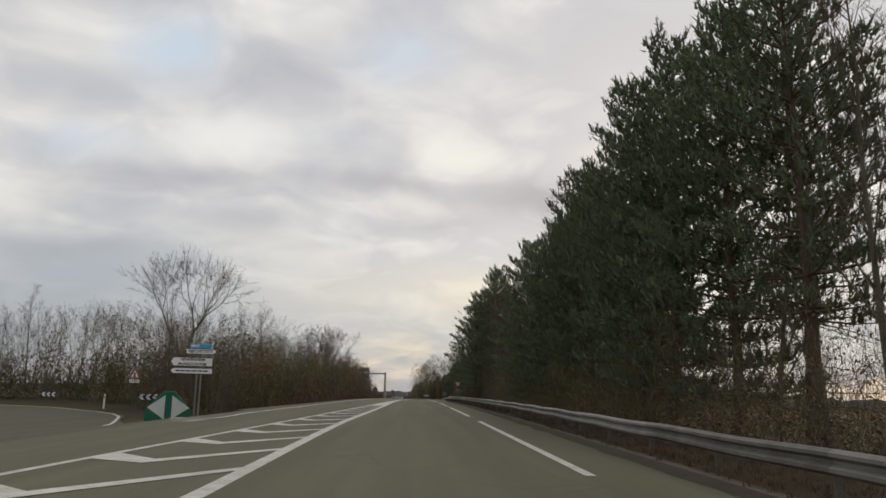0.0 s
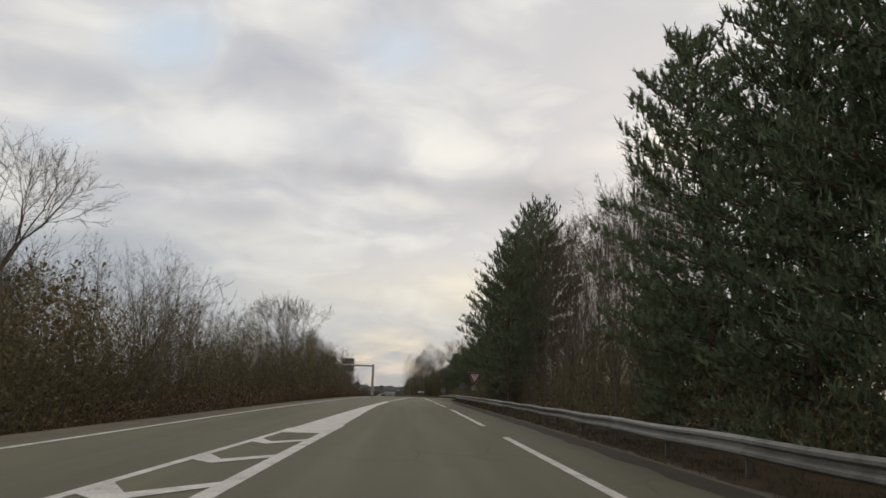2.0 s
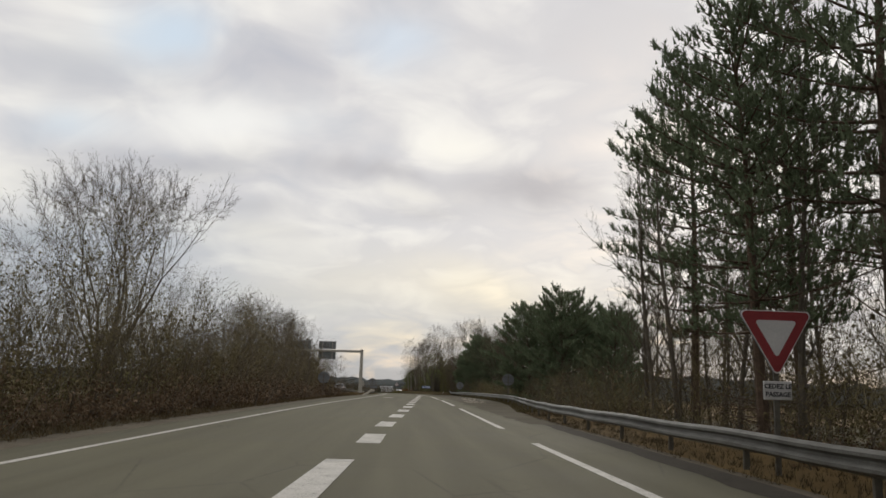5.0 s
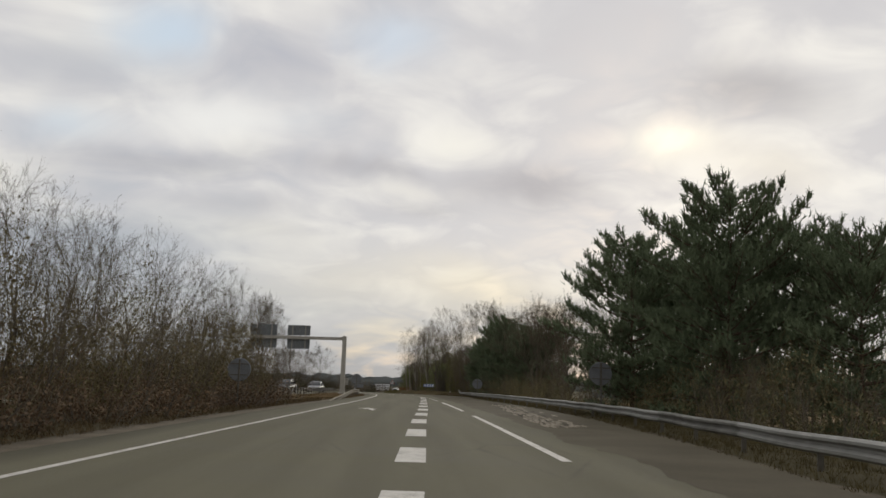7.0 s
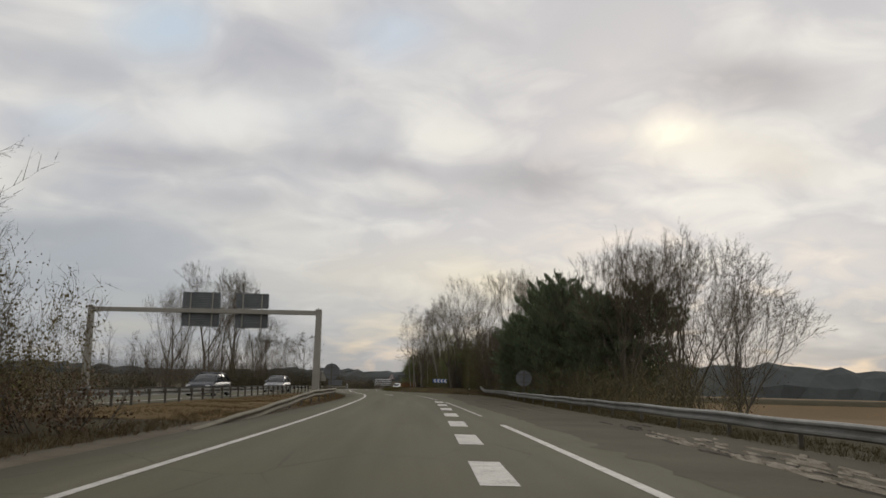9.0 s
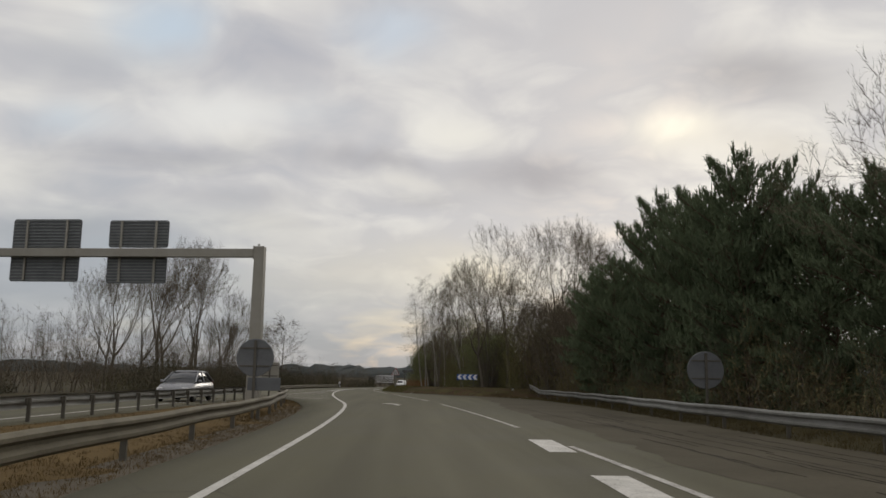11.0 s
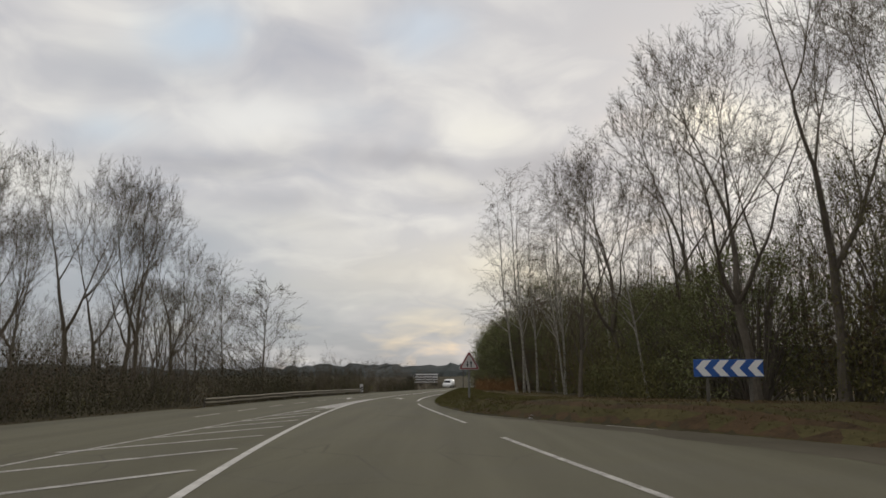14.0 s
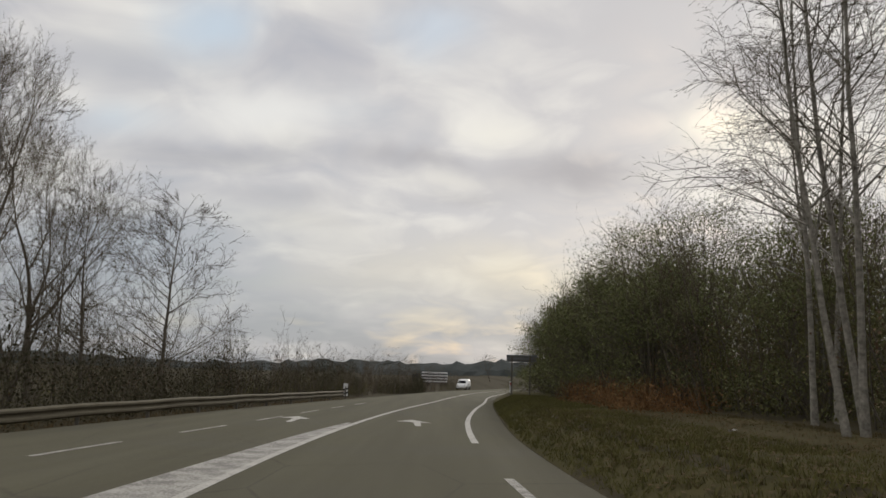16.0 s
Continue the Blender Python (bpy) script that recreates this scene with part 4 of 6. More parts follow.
def direction_signs():
    x, y = -13.86, 54.8
    z0 = float(land(x, y))
    s = thing("direction_sign", "white arrow-shaped direction signs stacked on two grey posts", "direction sign", pose(x, y, z0))
    o = z0
    for dx in (-0.12, 0.14):
        part("post", boxed(dx - 0.045, dx + 0.045, 0.0, 0.07, -0.4, 3.75 - o, bevel=0.006), ZINC, s)

    def board(name, x0, x1, za, zb, point, lines, label, bars=False):
        x0, x1, za, zb = x0 - x, x1 - x, za - o, zb - o
        m, t = (za + zb) / 2, 0.16
        if point < 0:
            outline = [(x0, m), (x0 + t, zb), (x1, zb), (x1, za), (x0 + t, za)]
        else:
            outline = [(x0, za), (x0, zb), (x1 - t, zb), (x1, m), (x1 - t, za)]
        edge = part(name, prism(outline, -0.030, 0.0), SIGN_BLACK, s, label)
        cx, cz = (x0 + x1) / 2, m
        inner = [(cx + (a - cx) * 0.985, cz + (b - cz) * 0.90) for a, b in outline]
        part("face", prism(inner, -0.036, -0.031), SIGN_WHITE, edge, "white sign face")
        n = len(lines)
        for i, text in enumerate(lines):
            zt = zb - (zb - za) * (i + 0.5) / n
            lx = cx + 0.05 * (-point)
            if bars:
                wide, at, rng = (x1 - x0) * 0.78, lx - (x1 - x0) * 0.39, random.Random(5)
                while at < lx + wide / 2:
                    w = rng.uniform(0.10, 0.34)
                    part("writing_bar", boxed(at, min(at + w, lx + wide / 2), -0.040, -0.037, zt - 0.045, zt + 0.045), SIGN_BLACK, edge)
                    at += w + 0.07
            else:
                letters("writing", text, (zb - za) / n * 0.80, SIGN_BLACK, edge, lx, -0.039, zt, stretch=1.12)

    board("upper_board", -14.76, -12.80, 3.42, 3.74, 1, ["REICHSTETT"], "white arrow board pointing along the road")
    board("middle_board", -15.71, -13.00, 2.60, 3.18, -1, ["VENDENHEIM", "MUNDOLSHEIM"], "white arrow board with two lines of words")
    board("lower_board", -15.71, -12.97, 2.12, 2.48, -1, ["-"], "white arrow board with small unreadable words", True)
    num = part("number_plate_board", boxed(-14.55 - x, -13.10 - x, -0.03, 0.0, 3.80 - o, 4.08 - o, bevel=0.01), SIGN_CYAN, s, "blue road number board")
    letters("writing", "M63", 0.24, SIGN_WHITE, num, -14.20 - x, -0.034, 3.94 - o, stretch=1.3)


direction_signs()


def gore_bollard():
    x, y = -13.85, 48.5
    z0 = float(land(x, y))
    s = thing("gore_bollard", "large green plastic bollard with two pale triangles, at the road's fork", "bollard", pose(x, y, z0, 0, 0, 15))
    body = prism([(-1.0, 0.0), (1.0, 0.0), (1.0, 0.52), (0.80, 0.72), (0.22, 1.30), (-0.22, 1.30), (-0.80, 0.72), (-1.0, 0.52)], -0.80, 0.55, 0.05)
    part("body", body, BOLLARD_GREEN, s)
    for sx in (-1, 1):
        shape = [(sx * 0.15, 0.10), (sx * 0.15, 1.12), (sx * 0.92, 0.60)]
        part("triangle", prism(shape if sx > 0 else shape[::-1], -0.84, -0.803), BOLLARD_PALE, s, "pale reflective triangle")
    part("rib", boxed(-0.10, 0.10, -0.86, -0.803, 0.06, 1.24, bevel=0.02), BOLLARD_GREEN, s)
    s.scale = (1.25, 0.6, 1.34)


gore_bollard()


def danger_sign(x, y, h):
    z0 = float(land(x, y))
    s = thing("warning_sign", "red-bordered warning triangle with a small plate below", "road sign", pose(x, y, z0))
    plate(s, "border", triangle(0.95), h, 0.012, 0.040, FADED_RED, "red border")
    plate(s, "field", triangle(0.95, True, 0.66), h, 0.002, 0.010, SIGN_WHITE, "white field")
    move(part("symbol", prism([(-0.09, -0.16), (0.09, -0.16), (0.07, 0.22), (-0.07, 0.22)], -0.004, 0.001), SIGN_BLACK, s, "black traffic-light symbol"), h)
    for dz, c in ((0.12, SIGN_RED), (0.02, BOLLARD_PALE), (-0.08, BOLLARD_GREEN)):
        ob = part("lamp", disc(0.036, -0.009, -0.005, 12), c, s)
        move(ob, h + dz)
    part("plate", boxed(-0.40, 0.40, 0.0, 0.03, h - 0.60, h - 0.36, bevel=0.008), SIGN_WHITE, s, "small white plate")
    for a, b in ((-0.30, -0.05), (0.02, 0.28)):
        part("writing_bar", boxed(a, b, -0.004, -0.001, h - 0.51, h - 0.45), SIGN_BLACK, s)
    part("post", boxed(-0.035, 0.035, 0.042, 0.08, -0.4, h + 0.3, bevel=0.006), ZINC_DARK, s)


danger_sign(-22.0, 67.0, 2.95)


def delineator(x, y, h=1.0, band=True):
    z0 = float(land(x, y))
    s = thing("delineator_post", "white plastic marker post beside the road", "marker post", pose(x, y, z0), "marker posts")
    bm = boxed(-0.07, 0.07, -0.05, 0.05, -0.2, h, bevel=0.02)
    part("body", bm, SIGN_WHITE, s)
    if band:
        part("reflector", boxed(-0.045, 0.045, -0.056, -0.051, h - 0.30, h - 0.12), SIGN_RED, s, "reflector band")


delineator(-26.7, 73.9, 1.2)
delineator(1.6, 352.0, 0.9)
delineator(9.2, 266.6, 0.22, False)


def rail_end_board():
    x, y = -10.3, 334.0
    s = thing("rail_end_marker", "slanted black and white marker board at the rail's end", "marker board", pose(x, y, float(land(x, y))))
    part("board", boxed(-0.14, 0.14, 0.0, 0.03, 0.30, 1.10, bevel=0.008), SIGN_WHITE, s)
    for k in range(3):
        z = 0.36 + 0.25 * k
        part("stripe", prism([(-0.14, z), (0.14, z + 0.12), (0.14, z + 0.24), (-0.14, z + 0.12)][::1], -0.004, -0.001), SIGN_BLACK, s)
    sign_post(s, -0.3, 0.9)
    s.children[-1].location.y += 0.05


rail_end_board()


def sign_back_square(x, y, zc, wide, high):
    z0 = float(land(x, y))
    s = thing("rectangular_road_sign", "grey back of a rectangular road sign on a post", "road sign", pose(x, y, z0, 0, 0, 0))
    h = zc - z0
    part("plate", boxed(-wide / 2, wide / 2, 0.03, 0.055, h - high / 2, h + high / 2, bevel=0.012), GANTRY_PAINT, s)
    for dz in (-0.3, 0.3):
        part("rail", boxed(-wide * 0.45, wide * 0.45, 0.010, 0.029, h + dz * high - 0.02, h + dz * high + 0.02), ZINC_DARK, s)
    sign_post(s, -0.4, h + high * 0.45, 0.0, 0.045, 0.009)


sign_back_square(-6.95, 242.6, 0.90, 0.96, 0.90)


# ---------------------------------------------------------------- trees and scrub
class Wood:
    """Collects tapering tubes and small blades into one mesh."""

    def __init__(self):
        self.v, self.f = [], []

    def tube(self, pts, radii, sides):
        start = len(self.v)
        d = (pts[-1] - pts[0]).normalized()
        ref = Vector((0, 0, 1)) if abs(d.z) < 0.9 else Vector((1, 0, 0))
        a = d.cross(ref).normalized()
        b = d.cross(a)
        ring = [a * math.cos(2 * math.pi * k / sides) + b * math.sin(2 * math.pi * k / sides) for k in range(sides)]
        n = len(pts)
        pointed = radii[-1] <= 0.0
        for i in range(n - 1 if pointed else n):
            self.v += [pts[i] + r * radii[i] for r in ring]
        for i in range(n - 2 if pointed else n - 1):
            o = start + i * sides
            self.f += [(o + k, o + (k + 1) % sides, o + sides + (k + 1) % sides, o + sides + k) for k in range(sides)]
        if pointed:
            self.v.append(pts[-1])
            o = start + (n - 2) * sides
            self.f += [(o + k, o + (k + 1) % sides, len(self.v) - 1) for k in range(sides)]

    def blade(self, p, d, side, length, width):
        o = len(self.v)
        self.v += [p - side * width * 0.5, p + side * width * 0.5, p + d * length]
        self.f.append((o, o + 1, o + 2))

    def sliver(self, pts, width):
        """A thin twig as a narrow tapering strip, bent in the middle."""
        d = (pts[-1] - pts[0]).normalized()
        side = d.cross(Vector((0.31, 0.77, 0.35) if len(self.v) % 2 else (0.80, -0.29, 0.22))).normalized() * width * 0.5
        o = len(self.v)
        if len(pts) == 2:
            self.v += [pts[0] - side, pts[0] + side, pts[1]]
            self.f.append((o, o + 1, o + 2))
        else:
            self.v += [pts[0] - side, pts[0] + side, pts[1] + side * 0.7, pts[1] - side * 0.7, pts[2]]
            self.f += [(o, o + 1, o + 2, o + 3), (o + 3, o + 2, o + 4)]

    def flake(self, p, a, b):
        o = len(self.v)
        self.v += [p - a, p - b * 0.6, p + a, p + b]
        self.f.append((o, o + 1, o + 2, o + 3))

    def stretch(self, f):
        self.v = [v * f for v in self.v]

    def mesh(self, name, material):
        return mesh_from(name, [tuple(v) for v in self.v], self.f, material)


def any_way(rng):
    while True:
        v = Vector((rng.uniform(-1, 1), rng.uniform(-1, 1), rng.uniform(-1, 1)))
        if 0.05 < v.length < 1:
            return v.normalized()


def limb(rng, p, d, length, steps, wander, pull):
    """The bent line of a branch. pull: up if positive, drooping if negative."""
    pts, d = [p.copy()], d.normalized()
    for k in range(steps):
        d = (d + any_way(rng) * wander + Vector((0, 0, pull))).normalized()
        p = p + d * (length / steps)
        pts.append(p.copy())
    return pts


def on_line(pts, f):
    s = f * (len(pts) - 1)
    i = min(int(s), len(pts) - 2)
    return pts[i].lerp(pts[i + 1], s - i), (pts[i + 1] - pts[i]).normalized()


def fork(rng, d, angle):
    side = d.cross(any_way(rng)).normalized()
    return (d * math.cos(angle) + side * math.sin(angle)).normalized()


def spray(rng, wood, p, d, length, width, pull, sides=5, tips=1):
    """A leafless spray: one twig with shorter twigs that fork off it."""
    main = limb(rng, p, d, length, 2, 0.14, pull)
    wood.sliver(main, width)
    for k in range(sides):
        a, b = on_line(main, 0.12 + 0.85 * (k + rng.random()) / sides)
        l2 = length * rng.uniform(0.30, 0.55) * (1.15 - 0.5 * k / sides)
        e = a + (fork(rng, b, radians(rng.uniform(22, 52))) + Vector((0, 0, pull))).normalized() * l2
        wood.sliver([a, e], width * 0.8)
        for _ in range(tips):
            c = a.lerp(e, rng.uniform(0.3, 0.8))
            wood.sliver([c, c + fork(rng, (e - a).normalized(), radians(rng.uniform(20, 48))) * l2 * rng.uniform(0.3, 0.55)], width * 0.65)


def to_height(trunk, crown, height):
    """Brings a grown tree to the height asked for."""
    f = height / max(v.z for v in crown.v)
    trunk.stretch(f)
    crown.stretch(f)
    return trunk, crown


def forked_tree(seed, height, trunk_r, clear=0.18, levels=5, spread_deg=30, ratio=0.80, pull=0.10, twig_pull=0.06, stems=1, splits=2.3, shoots=4, twig=0.017, lean=0.0, sprays=5, splay=0.25, lead_turn=1.0):
    """A leafless tree whose limbs part again and again into a rounded crown: boughs in one mesh, twigs in another."""
    rng = random.Random(seed)
    trunk, crown = Wood(), Wood()
    rest = height * (1 - clear)
    first = rest * (1 - ratio) / (1 - ratio ** levels) * 1.02

    def grow(p, d, length, r, level):
        steps = 4 if level < 3 else 3
        line = limb(rng, p, d, length, steps, 0.10 if level == 0 else 0.13, pull if level else 0.04)
        end = r * (0.80 if level == 0 else 0.66)
        radii = [r + (end - r) * i / steps for i in range(steps + 1)]
        if level == 0:
            radii[0] *= 1.3
        if level <= 2:
            trunk.tube(line, radii, (8, 6, 5)[level])
        else:
            crown.tube(line, radii if level < levels else radii[:-1] + [0.0], 3)
        if level:
            for k in range(shoots):
                q, e = on_line(line, 0.15 + 0.85 * (k + rng.random()) / shoots)
                spray(rng, crown, q, fork(rng, e, radians(rng.uniform(25, 60))), rng.uniform(0.55, 1.0) * max(0.55, min(1.5, length * 0.62)), twig, twig_pull, sprays)
        way = (line[-1] - line[-2]).normalized()
        if level >= levels:
            for k in range(2):
                spray(rng, crown, line[-1], fork(rng, way, radians(rng.uniform(5, 30))), rng.uniform(0.7, 1.2) * max(0.5, length * 0.7), twig, twig_pull, sprays)
            return
        n = int(splits) + (rng.random() < splits % 1)
        turn0 = rng.uniform(0, 2 * math.pi)
        side = way.cross(Vector((0.3, 0.9, 0.2))).normalized()
        other = way.cross(side)
        for k in range(n):
            lead = k == 0
            a = radians(spread_deg) * (rng.uniform(0.25, 0.6) * lead_turn if lead else rng.uniform(0.75, 1.25))
            t = turn0 + 2 * math.pi * k / n + rng.uniform(-0.4, 0.4)
            w = way * math.cos(a) + (side * math.cos(t) + other * math.sin(t)) * math.sin(a)
            grow(line[-1], w, first * ratio ** level * (rng.uniform(0.95, 1.15) if lead else rng.uniform(0.72, 1.0)), end * (0.88 if lead else rng.uniform(0.58, 0.78)), level + 1)

    for stem in range(stems):
        out = rng.uniform(0, 2 * math.pi)
        off = Vector((math.cos(out), math.sin(out), 0)) * (stems > 1)
        d = off * splay + Vector((rng.uniform(-0.04, 0.04) + lean, rng.uniform(-0.04, 0.04), 1))
        grow(off * 0.3 - Vector((0, 0, 0.3)), d, height * clear + 0.3, trunk_r * (1 if stem == 0 else rng.uniform(0.7, 0.95)), 0)
    return to_height(trunk, crown, height)


def slim_tree(seed, height, trunk_r, clear=0.2, limbs=26, angle=38, reach=0.22, pull=0.10, twig_pull=0.07, lean=0.0, twig=0.017, subs=4):
    """A leafless tree with one straight stem and many short steep limbs. A negative twig_pull lets the twigs hang."""
    rng = random.Random(seed)
    trunk, crown = Wood(), Wood()
    spine = limb(rng, Vector((0, 0, -0.3)), Vector((rng.uniform(-1, 1) * 0.05 + lean, rng.uniform(-1, 1) * 0.05, 1)), height, 10, 0.055, 0.012)
    n = len(spine)
    trunk.tube(spine, [trunk_r * (1 - 0.95 * (i / (n - 1)) ** 0.9) * (1.25 if i == 0 else 1) for i in range(n)], 8)
    for k in range(limbs):
        f = clear + (0.985 - clear) * ((k + rng.random()) / limbs)
        p, d = on_line(spine, f)
        left = 1 - (f - clear) / (1 - clear)
        length = height * reach * (0.25 + 0.75 * left ** 0.7) * rng.uniform(0.7, 1.2)
        r1 = max(0.014, trunk_r * 0.34 * (0.3 + 0.7 * left))
        main = limb(rng, p, fork(rng, d, radians(angle * rng.uniform(0.75, 1.25))), length, 4, 0.13, pull)
        trunk.tube(main, [r1 * (1 - 0.9 * i / 4) for i in range(5)], 4)
        for j in range(subs):
            q, e = on_line(main, 0.25 + 0.75 * (j + rng.random()) / subs)
            l2 = length * rng.uniform(0.35, 0.6)
            sub = limb(rng, q, fork(rng, e, radians(rng.uniform(25, 50))), l2, 2, 0.15, pull * 0.6)
            crown.tube(sub, [r1 * 0.4, r1 * 0.26, 0.0], 3)
            for i in range(3):
                a, b = on_line(sub, 0.2 + 0.8 * (i + rng.random()) / 3)
                spray(rng, crown, a, fork(rng, b, radians(rng.uniform(18, 48))), max(0.4, l2 * rng.uniform(0.45, 0.8)), twig, twig_pull, 4)
        spray(rng, crown, main[-1], (main[-1] - main[-2]).normalized(), max(0.5, length * 0.4), twig, twig_pull, 5)
    return to_height(trunk, crown, height)


def pine(seed, height, radius, clear=0.18, gap=0.5, blades=12, fullest=0.3, round_top=1.15, density=1.0, fill=24):
    """A black pine: whorls of branches that sweep up at their ends, side shoots set with upright needle brushes."""
    rng = random.Random(seed)
    trunk, crown = Wood(), Wood()
    spine = limb(rng, Vector((0, 0, -0.3)), Vector((rng.uniform(-1, 1) * 0.04, rng.uniform(-1, 1) * 0.04, 1)), height, 9, 0.04, 0.02)
    tr = 0.013 * height
    trunk.tube(spine, [tr * (1 - 0.93 * i / 9) for i in range(10)], 8)

    def brush(q, axis, size):
        tip = q + axis * size
        crown.tube([q, tip], [rng.uniform(0.05, 0.07), 0.0], 3)
        for i in range(blades):
            c = q.lerp(tip, 0.95 * i / (blades - 1))
            way = fork(rng, axis, radians(rng.uniform(55, 85) - 40 * i / blades))
            crown.blade(c, way, way.cross(any_way(rng)).normalized(), rng.uniform(0.13, 0.19), rng.uniform(0.026, 0.042))

    z = clear * height
    while z < height * 0.985:
        f = z / height
        g = (f - clear) / (1 - clear)
        # the crown's outline: widest at fullest, rounded at the top
        w = 0.60 + 0.40 * g / fullest if g < fullest else max(0.0, 1 - ((g - fullest) / (1.06 - fullest)) ** round_top) ** 0.7
        count = rng.choice((4, 5, 5, 6)) if g < 0.85 else 4
        turn0 = rng.uniform(0, 2 * math.pi)
        p, d = on_line(spine, f)
        for b in range(count):
            a = turn0 + 2 * math.pi * b / count + rng.uniform(-0.35, 0.35)
            reach = radius * max(0.11, w) * rng.choice((0.62, 0.8, 0.92, 1.0, 1.12))
            main = limb(rng, p + Vector((0, 0, rng.uniform(-0.15, 0.15))), Vector((math.cos(a), math.sin(a), -0.12 + 0.75 * g)), reach, 4, 0.09, 0.085)
            trunk.tube(main, [0.05 * (1.2 - g) + 0.012, 0.034, 0.024, 0.016, 0.008], 4)
            n = max(3, int((2 + reach * 3.2) * density))
            for j in range(n):
                at = 0.28 + 0.72 * ((j + rng.random()) / n) ** 0.85
                q, e = on_line(main, at)
                flat = Vector((-e.y, e.x, 0)).normalized() * (1 if j % 2 else -1)
                l2 = max(0.25, reach * 0.42 * (1.15 - at) * rng.uniform(0.7, 1.3))
                shoot = limb(rng, q, e * 0.75 + flat * rng.uniform(0.4, 1.0) + Vector((0, 0, rng.uniform(0.0, 0.35))), l2, 2, 0.12, 0.10)
                trunk.sliver(shoot, 0.03)
                for i in range(max(2, int(l2 / 0.20))):
                    s = 0.25 + 0.75 * (i + rng.random()) / max(2, int(l2 / 0.20))
                    c, h = on_line(shoot, min(s, 1.0))
                    axis = (h * 0.45 + Vector((0, 0, 0.95)) + any_way(rng) * 0.25).normalized()
                    brush(c + any_way(rng) * 0.07, axis, rng.uniform(0.20, 0.36))
            brush(main[-1], ((main[-1] - main[-2]).normalized() + Vector((0, 0, 0.8))).normalized(), rng.uniform(0.35, 0.55))
            # older needles along the inner branch
            for j in range(int(fill * reach)):
                q, e = on_line(main, rng.uniform(0.06, 0.95))
                way = (e * 0.6 + any_way(rng) * 0.7 + Vector((0, 0, 0.6))).normalized()
                flat = Vector((-e.y, e.x, 0)) * rng.uniform(-0.26, 0.26) * reach
                crown.blade(q + flat + any_way(rng) * 0.25, way, way.cross(any_way(rng)).normalized(), rng.uniform(0.20, 0.38), rng.uniform(0.05, 0.09))
        z += gap * (1.1 - 0.35 * g) * rng.uniform(0.8, 1.2)
    brush(spine[-1] - Vector((0, 0, 0.2)), Vector((0, 0, 1)), 0.6)
    # dead lower branches
    for k in range(int(20 * clear / 0.25)):
        p, d = on_line(spine, 0.05 + (clear - 0.03) * rng.random())
        a = rng.uniform(0, 2 * math.pi)
        dead = limb(rng, p, Vector((math.cos(a), math.sin(a), rng.uniform(-0.25, 0.45))), radius * rng.uniform(0.35, 0.85), 3, 0.18, 0.0)
        trunk.tube(dead, [0.022, 0.016, 0.011, 0.005], 3)
        for j in range(3):
            q, e = on_line(dead, rng.uniform(0.2, 1.0))
            spray(rng, trunk, q, fork(rng, e, radians(rng.uniform(25, 60))), rng.uniform(0.4, 1.0), 0.014, -0.05, 4)
    return trunk, crown


def shrub(seed, height, radius, stems=15, leaves=420, leaf=0.04, leaf_top=0.62, arch=0.32):
    """A winter thicket: many thin stems fanning from the ground, sprays of twigs, and the last leaves and ivy low down."""
    rng = random.Random(seed)
    stemw, twigw, leafw = Wood(), Wood(), Wood()
    lines = []
    for k in range(stems):
        a, r = rng.uniform(0, 2 * math.pi), radius * math.sqrt(rng.random())
        p = Vector((math.cos(a) * r * 0.6, math.sin(a) * r * 0.6, -0.15))
        h = height * rng.uniform(0.6, 1.03)
        main = limb(rng, p, Vector((math.cos(a) * arch, math.sin(a) * arch, 1)), h, 4, 0.10, 0.03)
        r0 = rng.uniform(0.018, 0.036)
        stemw.tube(main, [r0, r0 * 0.8, r0 * 0.55, r0 * 0.35, 0.005], 4)
        for j in range(9):
            q, d = on_line(main, 0.12 + 0.88 * (j + rng.random()) / 9)
            l2 = h * rng.uniform(0.15, 0.30)
            e = fork(rng, d, radians(rng.uniform(20, 50)))
            lines.append([q, q + e * l2])
            spray(rng, twigw, q, e, l2, 0.020, 0.08, 5)
    for k in range(leaves):
        c, e = on_line(rng.choice(lines), rng.random())
        c = c + any_way(rng) * 0.28
        c.z *= leaf_top * rng.uniform(0.5, 1.0) if rng.random() < 0.85 else 1.0
        a = any_way(rng)
        b = a.cross(any_way(rng)).normalized()
        s = leaf * rng.uniform(0.6, 1.5)
        leafw.flake(c, a * s, b * s)
    return stemw, twigw, leafw


